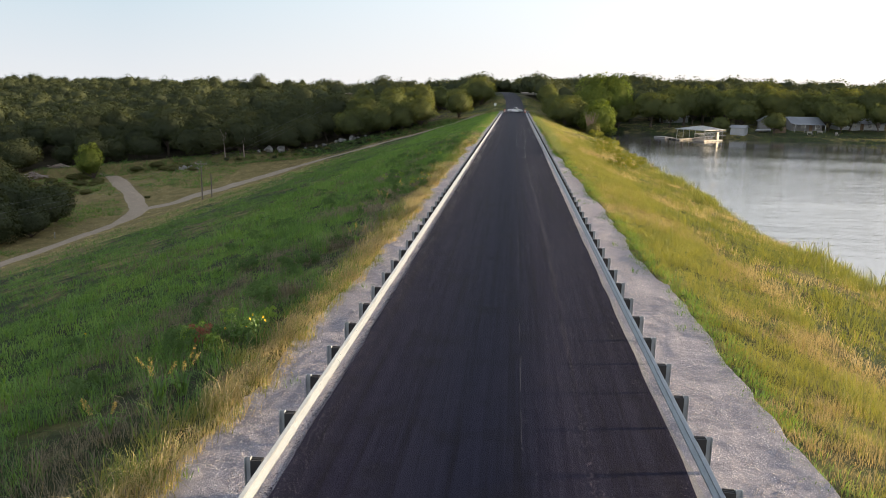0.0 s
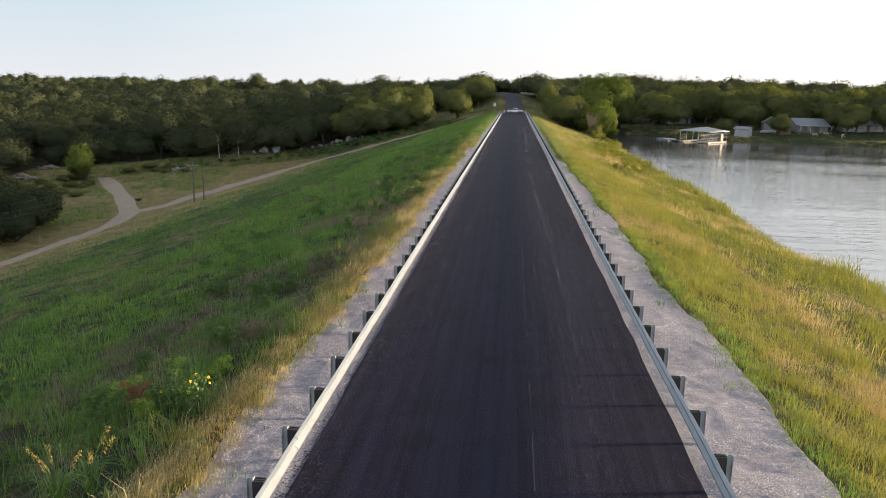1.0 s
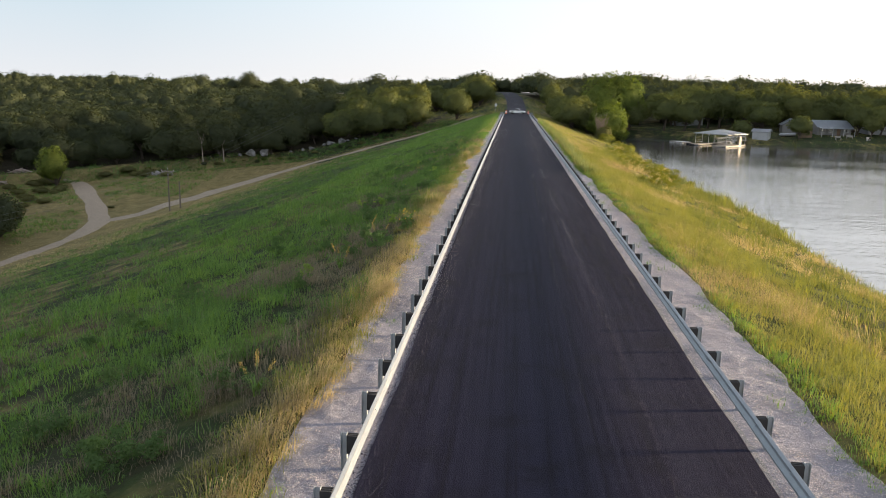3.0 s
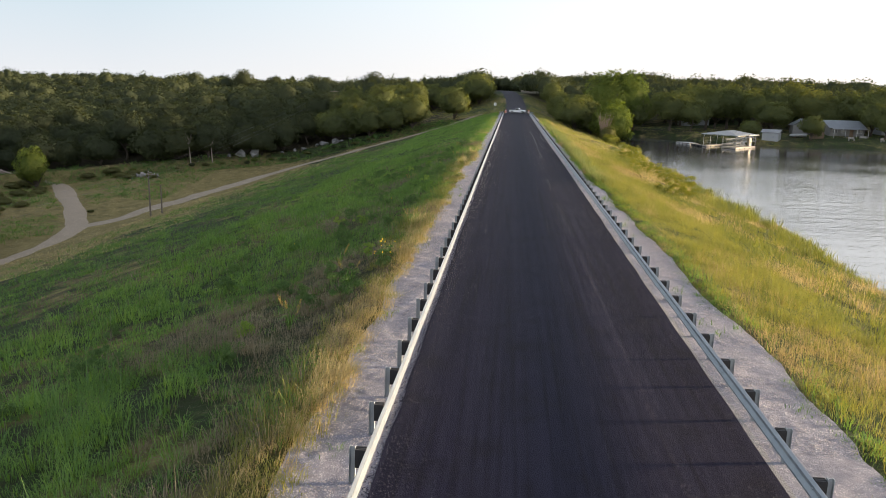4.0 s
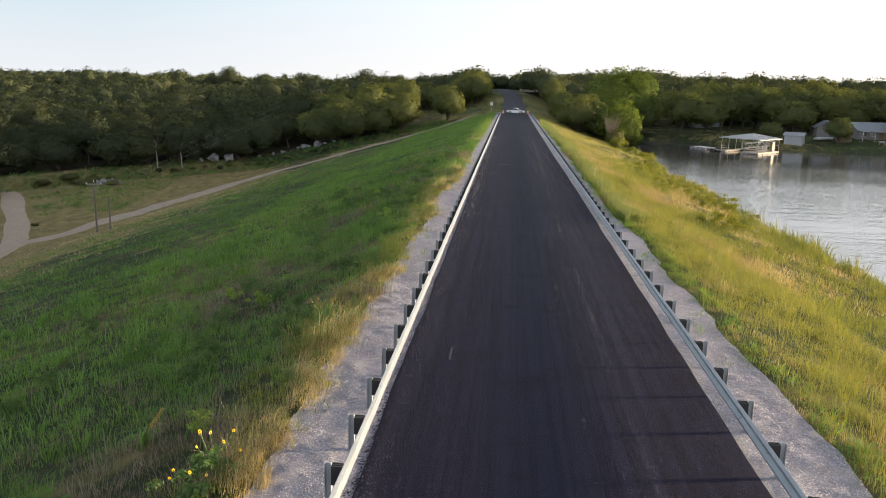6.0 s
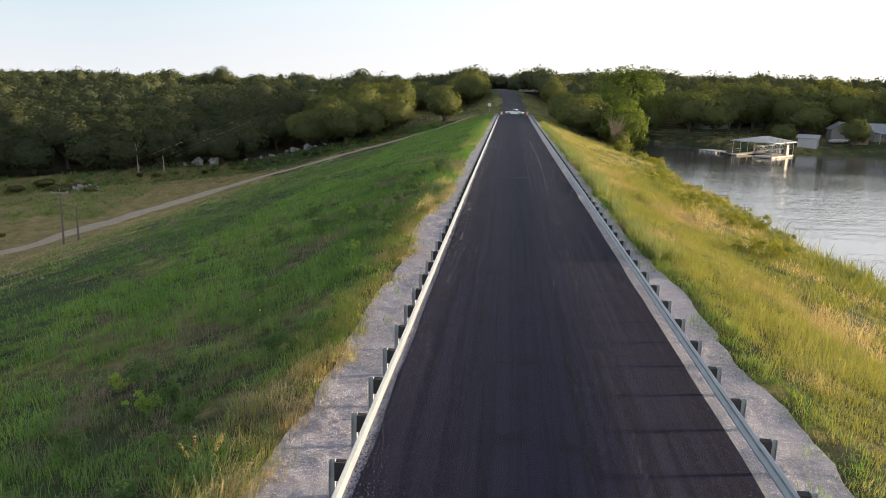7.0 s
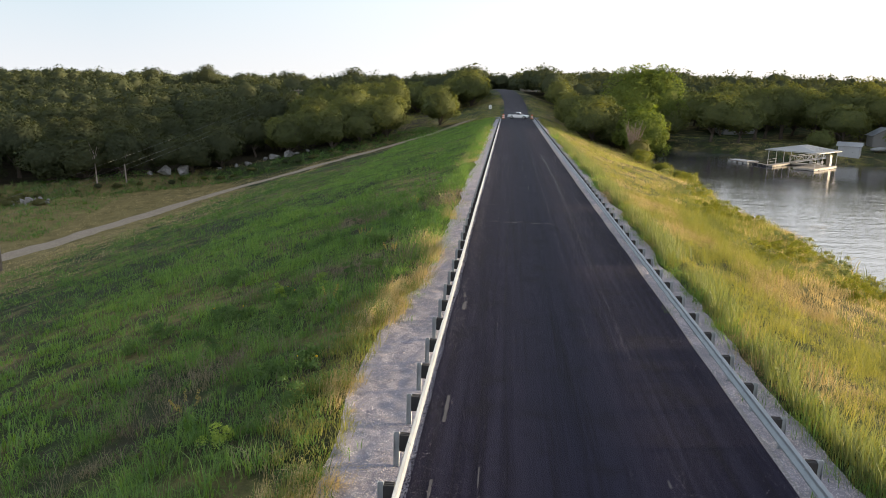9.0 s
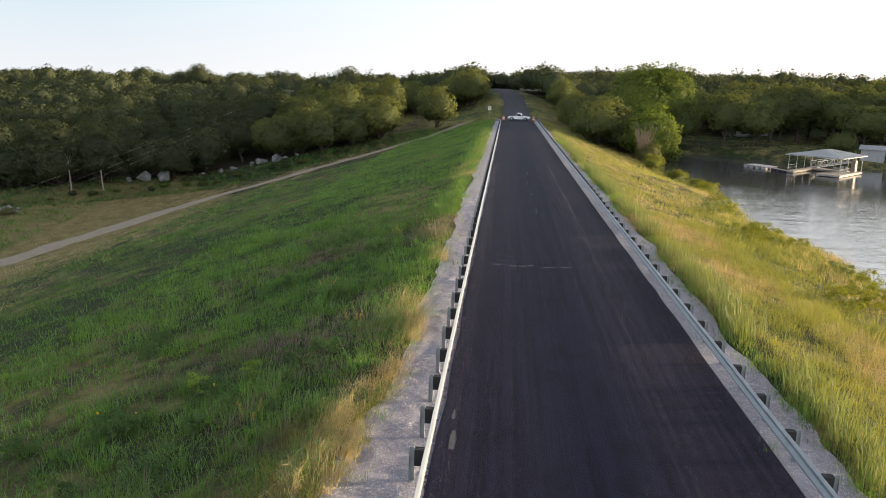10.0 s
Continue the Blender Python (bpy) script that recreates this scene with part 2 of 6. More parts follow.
M_SHORELEAF = leafy("yellow_green_leaves", [(0.1, (0.08, 0.10, 0.02)), (0.5, (0.15, 0.165, 0.03)), (0.9, (0.24, 0.23, 0.06))], (1.2, 1.15, 0.4), patch=0.4, mixture=0.5, gloss=0.006)
M_BLADE = leafy("green_grass", [(0.1, (0.024, 0.054, 0.024)), (0.45, (0.092, 0.190, 0.056)), (0.75, (0.182, 0.310, 0.088)), (1.0, (0.32, 0.390, 0.155))], (1.45, 1.25, 0.35), patch=0.35, mixture=0.45)
# Green grass again, yellowed and brightened to stand for low sun through it.
M_SUN_BLADE = leafy("sunlit_grass", [(0.1, (0.076, 0.100, 0.032)), (0.45, (0.164, 0.186, 0.052)), (0.75, (0.256, 0.256, 0.080)), (1.0, (0.37, 0.330, 0.145))], (1.25, 1.15, 0.5), patch=0.35, mixture=0.45)
M_DRY = leafy("dry_grass", [(0.1, (0.20, 0.160, 0.088)), (0.5, (0.38, 0.315, 0.165)), (0.9, (0.58, 0.500, 0.290))], (1.1, 0.95, 0.6), patch=0.5, mixture=0.4)
M_DEAD = leafy("dead_thatch", [(0.1, (0.080, 0.070, 0.052)), (0.5, (0.160, 0.138, 0.100)), (0.9, (0.31, 0.270, 0.185))], (1.1, 0.98, 0.7), patch=0.5, mixture=0.4)
M_WEED = leafy("dark_weed_leaves", [(0.1, (0.045, 0.085, 0.026)), (0.5, (0.080, 0.140, 0.040)), (0.9, (0.13, 0.195, 0.055))], (1.1, 1.2, 0.5), patch=0.6, mixture=0.35)


# ---- building helpers ----
def mesh_of(name, verts, faces, mat, smooth=False, normals=None):
    """A mesh from arrays; faces all have the same number of corners."""
    verts, faces = np.asarray(verts, np.float32), np.asarray(faces, np.int32)
    me = bpy.data.meshes.new(name)
    me.vertices.add(len(verts))
    me.vertices.foreach_set("co", verts.ravel())
    n, k = faces.shape
    me.loops.add(n * k)
    me.loops.foreach_set("vertex_index", faces.ravel())
    me.polygons.add(n)
    me.polygons.foreach_set("loop_start", np.arange(0, n * k, k, dtype=np.int32))
    me.polygons.foreach_set("loop_total", np.full(n, k, np.int32))
    if smooth:
        me.polygons.foreach_set("use_smooth", np.ones(n, bool))
    me.update(calc_edges=True)
    me.materials.append(mat)
    if normals is not None:
        me.normals_split_custom_set_from_vertices(normals.tolist())
    return me


def part(name, bm, mat, parent=None, label="", smooth=False):
    me = bpy.data.meshes.new(name)
    bmesh.ops.recalc_face_normals(bm, faces=bm.faces[:])
    if smooth:
        for f in bm.faces:
            f.smooth = True
    bm.to_mesh(me)
    bm.free()
    me.materials.append(mat)
    ob = new(name, me)
    ob.parent = parent
    return tagged(ob, label)


def thing(name, label, category, group="", m=None, kind=""):
    ob = new(name)
    ob.empty_display_size = 0.2
    if m is not None:
        ob.matrix_world = m
    return tagged(ob, label, category, group, kind)


def box(bm, x0, x1, y0, y1, z0, z1, bevel=0.0, m=None):
    r = bmesh.ops.create_cube(bm, size=1.0)["verts"]
    for v in r:
        v.co = Vector(((x0 + x1) / 2 + v.co.x * (x1 - x0), (y0 + y1) / 2 + v.co.y * (y1 - y0), (z0 + z1) / 2 + v.co.z * (z1 - z0)))
    if m is not None:
        bmesh.ops.transform(bm, matrix=m, verts=r)
    if bevel:
        es = list({e for v in r for e in v.link_edges})
        bmesh.ops.bevel(bm, geom=es, offset=bevel, segments=2, affect="EDGES", profile=0.6)
    return bm


def tube(bm, pts, radii, sides=6):
    """A tapered tube along points."""
    rings = []
    for i, p in enumerate(pts):
        p = Vector(p)
        a = Vector(pts[max(i - 1, 0)])
        b = Vector(pts[min(i + 1, len(pts) - 1)])
        d = (b - a).normalized()
        u = d.orthogonal().normalized()
        w = d.cross(u)
        rings.append([bm.verts.new(p + (u * math.cos(k * math.tau / sides) + w * math.sin(k * math.tau / sides)) * radii[i]) for k in range(sides)])
    for a, b in zip(rings, rings[1:]):
        for k in range(sides):
            bm.faces.new((a[k], a[(k + 1) % sides], b[(k + 1) % sides], b[k]))
    bm.faces.new(rings[0][::-1])
    bm.faces.new(rings[-1])
    return bm


def prism(bm, outline, y0, y1):
    """An outline in x and z drawn out along y."""
    a = [bm.verts.new((x, y0, z)) for x, z in outline]
    b = [bm.verts.new((x, y1, z)) for x, z in outline]
    n = len(outline)
    for i in range(n):
        bm.faces.new((a[i], a[(i + 1) % n], b[(i + 1) % n], b[i]))
    bm.faces.new(a[::-1])
    bm.faces.new(b)
    return bm


RNG = np.random.default_rng(7)


def value_noise(x, y, scale, seed=0):
    """Smooth noise between 0 and 1 at points given as arrays."""
    table = np.random.default_rng(100 + seed).random((64, 64))
    u, v = np.asarray(x) / scale, np.asarray(y) / scale
    i, j = np.floor(u).astype(int), np.floor(v).astype(int)
    fu, fv = u - i, v - j
    fu, fv = fu * fu * (3 - 2 * fu), fv * fv * (3 - 2 * fv)
    t = lambda a, b: table[a % 64, b % 64]
    return (t(i, j) * (1 - fu) + t(i + 1, j) * fu) * (1 - fv) + (t(i, j + 1) * (1 - fu) + t(i + 1, j + 1) * fu) * fv


# ---- the lie of the land ----
WATER = -5.0


def road_z(y):
    t = np.clip((np.asarray(y, float) - 252) / 130, 0, 1)
    return 6.4 * t * t * (3 - 2 * t) - 3.0 * np.clip((np.asarray(y, float) - 400) / 150, 0, 1)


def road_x(y):
    return -4.2 * (np.clip(np.asarray(y, float) - 285, 0, 400) / 85) ** 2


def far_shore(x):
    return np.interp(x, [10, 28, 34, 44, 54, 62, 72, 82, 102, 150, 300, 700], [250, 245, 242, 236, 225, 218.5, 217.5, 216.5, 211, 206, 190, 120])


def smooth_max(a, b, k):
    h = np.clip(0.5 + 0.5 * (a - b) / k, 0, 1)
    return b * (1 - h) + a * h + k * h * (1 - h)


def land(x, y):
    x, y = np.asarray(x, float), np.asarray(y, float)
    off = np.abs(x - road_x(y))
    crest = road_z(y) - 0.06 - 0.293 * np.clip(off - 6.1, 0, None)
    # left: the valley floor with the bank at the wood's edge, and the rise behind
    field = -20.7 + 0.085 * np.maximum(y - 167, -6.0) + 0.04 * (x + 88) + 0.15 * np.clip(x + 62, 0, None)
    edge = (x + 110) * -0.478 + (y - 205) * 0.878
    field = field + 2.0 * np.clip((edge + 1) / 5, 0, 1)
    field = -smooth_max(-field, 1.0 + 0 * x, 5.0)
    field = np.clip(field, -22.0, None)
    # right: the far bank, the lawns and the rise behind
    d = y - far_shore(x)
    d = np.where(x > 420, np.maximum(d, (x - 620) * 0.7), d)
    bank = WATER - 0.15 + np.where(d < 0, 0.22 * np.clip(d, -12, 0), 0) + 0.5 * np.clip(d, 0, 3.0) + 0.042 * np.clip(d - 3.0, 0, 190)
    side = np.where(x < 0, field, bank)
    ripple = (value_noise(x, y, 3.0, 1) - 0.5) * 0.22 + (value_noise(x, y, 14.0, 2) - 0.5) * 0.5
    ripple = ripple * np.clip((off - 5.5) / 5, 0, 1)
    # the right-hand shore wanders in small points and bays
    wander = np.where(x > 0, (value_noise(x * 0 + 3, y, 13.0, 3) - 0.5) * 1.1 * np.clip((off - 8) / 10, 0, 1), 0)
    return np.maximum(smooth_max(crest, side, 1.2) + ripple + wander, -23.0)


def spread(parts):
    return np.unique(np.round(np.concatenate(parts), 3))


gx = spread([np.arange(-36, 36.1, 0.6), np.arange(-150, -36, 1.5), np.arange(36, 150, 3.0), -150 - 12 * 1.16 ** np.arange(1, 36), 150 + 12 * 1.16 ** np.arange(1, 36)])
gx = gx[np.abs(gx) < 3500]
gy = spread([np.arange(-20, 270, 1.8), np.arange(270, 480, 4.0), 480 + 12 * 1.16 ** np.arange(1, 36), -20 - 6 * 1.2 ** np.arange(1, 36)])
gy = gy[np.abs(gy) < 3500]
GX, GY = np.meshgrid(gx, gy)
nxv, nyv = len(gx), len(gy)
idx = np.arange(nxv * nyv).reshape(nyv, nxv)
quads = np.stack([idx[:-1, :-1], idx[:-1, 1:], idx[1:, 1:], idx[1:, :-1]], -1).reshape(-1, 4)
ground = new("ground", mesh_of("ground", np.stack([GX.ravel(), GY.ravel(), land(GX, GY).ravel()], 1), quads, M_GROUND, True))
tagged(ground, "grassy earth dam, valley floor and wooded hills", "ground", kind="structure")

def sky_backdrop():
    """A plain far glowing screen behind the hills, painted as pale low sky haze."""
    m, nt, out = material("sky_screen_glow")
    xyz = node(nt, "ShaderNodeSeparateXYZ", {0: where(nt)})
    up = maths(nt, "MULTIPLY", xyz.outputs[2], 1 / 1500.0, True)
    across = maths(nt, "ADD", maths(nt, "MULTIPLY", xyz.outputs[0], 1 / 3000.0), 0.5, True)
    low = blend(nt, across, (0.190, 0.198, 0.200), (0.272, 0.254, 0.228))
    high = blend(nt, across, (0.136, 0.176, 0.194), (0.280, 0.290, 0.286))
    # Glow rises above the view and rightwards, added to brighten the lake.
    nt.links.new(node(nt, "ShaderNodeEmission", {"Color": blend(nt, ramp(nt, up, [(0.0, (0, 0, 0)), (0.28, (1, 1, 1))]), low, high), "Strength": maths(nt, "ADD", 1.0, maths(nt, "MULTIPLY", maths(nt, "SUBTRACT", up, 0.25, True), 1.6))}).outputs[0], out.inputs["Surface"])
    V, F = [], []
    az = np.radians(np.linspace(-66, 66, 34))
    for a in az:
        for z in (-60.0, 200.0, 600.0, 1500.0):
            V.append((3200 * math.sin(a), 3200 * math.cos(a), z))
    for i in range(len(az) - 1):
        for k in range(3):
            F.append((i * 4 + k, i * 4 + 4 + k, i * 4 + 5 + k, i * 4 + 1 + k))
    ob = new("backdrop", mesh_of("backdrop", V, F, m))
    tagged(ob, "glowing backdrop painted as pale evening sky", "sky", kind="structure")


sky_backdrop()

water = new("water", mesh_of("water", [(14, -1500, WATER), (1200, -1500, WATER), (1200, 262, WATER), (14, 262, WATER)], [(0, 1, 2, 3)], M_WATER))
tagged(water, "calm lake water with small wind ripples", "lake", kind="structure")


def ribbon(name, mat, y0, y1, step, edges, lift, cross=6, follow=True):
    """A strip along the road between two edge functions of y, laid on the land or at the road's height."""
    ys = np.arange(y0, y1 + step / 2, step)
    a, b = edges(ys)
    f = np.linspace(0, 1, cross + 1)
    X = a[:, None] * (1 - f) + b[:, None] * f
    Y = np.repeat(ys[:, None], cross + 1, 1)
    Z = lift(X, Y)
    n = len(ys)
    i = np.arange(n * (cross + 1)).reshape(n, cross + 1)
    q = np.stack([i[:-1, :-1], i[:-1, 1:], i[1:, 1:], i[1:, :-1]], -1).reshape(-1, 4)
    return new(name, mesh_of(name, np.stack([X.ravel(), Y.ravel(), Z.ravel()], 1), q, mat, True))


def crown(X, Y):
    return road_z(Y) + 0.065 - 0.012 * np.abs(X - road_x(Y))


road = ribbon("road", M_ASPHALT, -40, 251, 0.5, lambda y: (-3.70 + 0.08 * (value_noise(y, y * 0, 1.7, 5) - 0.5) + 0.05 * (value_noise(y, y * 0, 6, 6) - 0.5), np.interp(y, [0, 106, 125, 160], [3.70, 3.70, 3.62, 3.58]) + 0.05 * (value_noise(y, y * 0, 1.9, 8) - 0.5)), crown, 10)
tagged(road, "freshly sealed dark asphalt road on the dam crest", "road", kind="structure")
road_on = ribbon("road_beyond", M_OLD_ASPHALT, 251, 424, 1.0, lambda y: (road_x(y) - 3.3, road_x(y) + 3.3), crown, 6)
tagged(road_on, "older grey asphalt road climbing into the trees", "road", kind="structure")


def edge_left(y):
    wide = np.interp(y, [0, 10, 18, 24, 31, 40, 46, 52, 60, 68, 80, 88, 97, 98.4, 110, 205, 235, 260], [-5.8, -5.78, -5.55, -5.4, -5.3, -5.4, -5.55, -5.5, -5.65, -5.45, -5.5, -5.75, -5.7, -5.25, -5.2, -5.2, -5.0, -4.8])
    return wide + 0.32 * (value_noise(y, y * 0, 3.2, 11) - 0.5) + 0.18 * (value_noise(y, y * 0, 0.9, 12) - 0.5)


def edge_right(y):
    wide = np.interp(y, [0, 12, 18, 27, 35, 47, 52, 60, 68, 80, 90, 100, 120, 250], [6.3, 6.25, 6.2, 6.1, 5.7, 5.85, 5.6, 5.7, 5.4, 5.35, 4.95, 4.95, 5.15, 5.1])
    return wide + 0.32 * (value_noise(y, y * 0, 3.6, 13) - 0.5) + 0.18 * (value_noise(y, y * 0, 0.9, 14) - 0.5)


def verge(X, Y):
    off = np.abs(X)
    rough = 0.032 * (value_noise(X, Y, 0.45, 15) - 0.5) + 0.06 * (value_noise(X, Y, 1.7, 16) - 0.5) + 0.026 * (value_noise(X, Y, 0.17, 19) - 0.5)
    return 0.015 - 0.045 * np.clip(4.0 - off, 0, 0.5) - 0.02 * np.clip(off - 4.2, 0, None) + rough * np.clip((off - 3.75) / 0.5, 0, 1)


for nm, e in (("gravel_shoulder_west", lambda y: (edge_left(y), -3.5 + 0 * y)), ("gravel_shoulder_east", lambda y: (3.3 + 0 * y, edge_right(y)))):
    g = ribbon(nm, M_GRAVEL, -20, 252, 0.10, e, verge, 24)
    tagged(g, "pale crushed limestone shoulder beside the road", "shoulder", kind="structure")


TRACKS = []


def track(name, pts, width, mat, label):
    """A worn track over the land along points."""
    pts = [Vector((*p, 0)) for p in pts]
    fine = []
    for i in range(len(pts) - 1):
        p0, p1, p2, p3 = pts[max(i - 1, 0)], pts[i], pts[i + 1], pts[min(i + 2, len(pts) - 1)]
        for k in range(16):
            t = k / 16
            fine.append(0.5 * (2 * p1 + (p2 - p0) * t + (2 * p0 - 5 * p1 + 4 * p2 - p3) * t * t + (3 * p1 - p0 - 3 * p2 + p3) * t ** 3))
    c = np.array([(p.x, p.y) for p in fine])
    TRACKS.append((c, width))
    d = np.gradient(c, axis=0)
    d /= np.linalg.norm(d, axis=1)[:, None]
    s = np.arange(len(c))
    w = width / 2 * (1 + 0.3 * (value_noise(s, s * 0, 11.0, 21) - 0.5) + 0.15 * (value_noise(s, s * 0, 3.5, 22) - 0.5))
    w = w * np.clip((len(c) - s) / 18, 0.2, 1.0)
    f = np.linspace(-1, 1, 7)
    X = c[:, 0:1] + d[:, 1:2] * w[:, None] * f
    Y = c[:, 1:2] - d[:, 0:1] * w[:, None] * f
    Z = land(X, Y) + 0.10 - 0.08 * np.abs(f) ** 3
    i = np.arange(X.size).reshape(X.shape)
    q = np.stack([i[:-1, :-1], i[:-1, 1:], i[1:, 1:], i[1:, :-1]], -1).reshape(-1, 4)
    ob = new(name, mesh_of(name, np.stack([X.ravel(), Y.ravel(), Z.ravel()], 1), q, mat, True))
    return tagged(ob, label, "track", kind="structure")


track("dirt_track", [(-70, 60), (-76, 98), (-75.7, 112), (-76.5, 125), (-77.6, 137), (-80, 149), (-83, 158), (-88, 166.5), (-93.5, 175), (-100, 183.5), (-106, 192), (-111.6, 199), (-117, 201.5)], 3.9, M_TRACK, "pale dirt track along the foot of the dam")
track("toe_track", [(-84, 159), (-79, 165), (-76, 174.5), (-72.8, 182.5), (-69, 194.5), (-58.7, 213.5), (-44.5, 226.5), (-29.5, 240.5), (-19, 252), (-10.5, 268)], 4.0, M_TOE, "narrow dirt track climbing beside the dam")


def off_track(x, y, share=0.42):
    """True where a point lies clear of the worn tracks."""
    clear = np.ones(len(x), bool)
    for c, width in TRACKS:
        for q in range(0, len(x), 20000):
            d = np.hypot(x[q:q + 20000, None] - c[None, ::2, 0], y[q:q + 20000, None] - c[None, ::2, 1]).min(1)
            clear[q:q + 20000] &= d > width * (share - 0.12 + 0.3 * value_noise(x[q:q + 20000], y[q:q + 20000], 1.4, 23))
    return clear


# ---- guardrails ----
PITCH, FIRST = 1.905, 18.3 - 1.905 * 17


def beam_outline(s):
    """The W section of a rail, its face at x = 0 and its ribs towards the road (s = 1: road on +x)."""
    front = [(-0.055, 0.375), (0.0, 0.405), (0.0, 0.445), (-0.06, 0.515), (-0.06, 0.545), (0.0, 0.615), (0.0, 0.655), (-0.055, 0.685)]
    back = [(x - 0.012, z) for x, z in front[::-1]]
    return [(x * s, z) for x, z in front + back]


def guardrail(name, s, label, y_end):
    rail = thing(name, label, "guardrail", "guardrails along the dam road")
    face = -3.74 * s
    # beams, lapped one over the next
    bm = bmesh.new()
    prism(bm, [(face + x, z) for x, z in beam_outline(s)], 0.0, 2 * PITCH + 0.16)
    first = part("beam", bm, M_STEEL, rail)
    n_beam = int((y_end - FIRST) / (2 * PITCH))
    for k in range(n_beam):
        ob = first if k == 0 else first.copy()
        if k:
            scene.collection.objects.link(ob)
        ob.location = (0.0025 * (-1 if k % 2 else 1), FIRST - 0.3 + k * 2 * PITCH, 0.004 * math.sin(k * 1.7))
    # I-section steel post and grooved timber block
    px = -4.055 * s
    bm = bmesh.new()
    for a, b, c, d in ((-0.055, -0.045, -0.05, 0.05), (0.045, 0.055, -0.05, 0.05), (-0.045, 0.045, -0.005, 0.005)):
        box(bm, a, b, c, d, -0.35, 0.735)
    post = part("post", bm, M_POST, rail)
    bm = bmesh.new()
    for k in range(5):
        w = 0.060 - 0.006 * (k % 2)
        box(bm, -0.095, 0.095, -0.075 + k * 0.03, -0.075 + k * 0.03 + 0.0298, 0.36, 0.705 - 0.008 * (k % 2), 0.0)
    block = part("block", bm, M_BLOCK, rail, "dark treated timber spacer block")
    bm = bmesh.new()
    bmesh.ops.create_cone(bm, cap_ends=True, segments=8, radius1=0.022, radius2=0.016, depth=0.02, matrix=pose(0, 0, 0, 0, 90 * s, 0))
    bolt = part("bolt", bm, M_POST, rail)
    n_post = int((y_end - FIRST) / PITCH) + 1
    rnd = random.Random(3 if s > 0 else 4)
    for k in range(n_post):
        y = FIRST + k * PITCH
        lean = rnd.uniform(-0.9, 0.9)
        for src, dx in ((post, px), (block, px + 0.152 * s), (bolt, face - 0.045 * s)):
            ob = src if k == 0 else src.copy()
            if k:
                scene.collection.objects.link(ob)
            ob.matrix_basis = pose(dx, y, 0.53 if src is bolt else 0.0, lean if src is not bolt else 0, rnd.uniform(-0.7, 0.7), rnd.uniform(-2, 2))
    # the end turned away from the road and rounded
    bm = bmesh.new()
    y0 = FIRST - 0.3 + n_beam * 2 * PITCH
    prof = beam_outline(s)
    rings = []
    for k in range(9):
        a = k / 8
        cx, cy = face - s * 0.9 * a * a, y0 + 2.4 * a
        if k > 6:
            cx, cy = cx - s * 0.18 * (k - 6), cy - 0.12 * (k - 6) ** 2
        rings.append([bm.verts.new((cx + x, cy, z)) for x, z in prof])
    for a, b in zip(rings, rings[1:]):
        for k in range(len(prof)):
            bm.faces.new((a[k], a[(k + 1) % len(prof)], b[(k + 1) % len(prof)], b[k]))
    bm.faces.new(rings[0][::-1])
    bm.faces.new(rings[-1])
    part("end_section", bm, M_STEEL, rail, "flared end section")
    return rail


guardrail("guardrail_west", 1, "galvanized W-beam guardrail on steel posts, sunlit face", 247.0)
guardrail("guardrail_east", -1, "galvanized W-beam guardrail on steel posts, face in shade", 252.0)


# ---- trees ----
def leaf_cloud(rng, centres, radii, counts, size, flat=0.8, stray=0.38):
    """Leaf sprays as three-cornered blades round the lobes of a crown. Returns vertices and faces."""
    P, N, S, D = [], [], [], []
    for c, r, n in zip(centres, radii, counts):
        d = rng.normal(size=(n, 3))
        d /= np.linalg.norm(d, axis=1)[:, None]
        d[:, 2] = np.where(d[:, 2] < -0.5, -d[:, 2], d[:, 2])
        q = c + d * (r * (0.45 + 0.65 * rng.random((n, 1)) ** 0.7)) * np.array([1, 1, flat])
        P.append(q)
        D.append(d)
        N.append(d + np.array([0, 0, 0.25]) + rng.normal(scale=stray, size=(n, 3)))
        S.append(size * (0.55 + 0.9 * rng.random(n)))
    P, N, S = np.concatenate(P), np.concatenate(N), np.concatenate(S)
    N /= np.linalg.norm(N, axis=1)[:, None]
    A = np.cross(N, rng.normal(size=N.shape))
    A /= np.linalg.norm(A, axis=1)[:, None]
    B = np.cross(N, A)
    s = S[:, None]
    j = lambda: (0.7 + 0.6 * rng.random((len(P), 1)))
    v = np.stack([P + A * s * 1.2 * j(), P - A * s * 0.6 * j() + B * s * 0.8 * j(), P - A * s * 0.6 * j() - B * s * 0.8 * j()], 1)
    n = len(P)
    # leaves of one spray catch the light together, turned outwards from lobe and crown
    mid = np.mean(centres, axis=0) - np.array([0, 0, 0.35 * np.ptp(P[:, 2])])
    out = P - mid
    out /= np.linalg.norm(out, axis=1)[:, None] + 1e-6
    D = np.concatenate(D) * 0.42 + out * 0.55 + N * 0.55
    D /= np.linalg.norm(D, axis=1)[:, None] + 1e-6
    return v.reshape(-1, 3), np.arange(n * 3).reshape(n, 3), np.repeat(D, 3, axis=0)


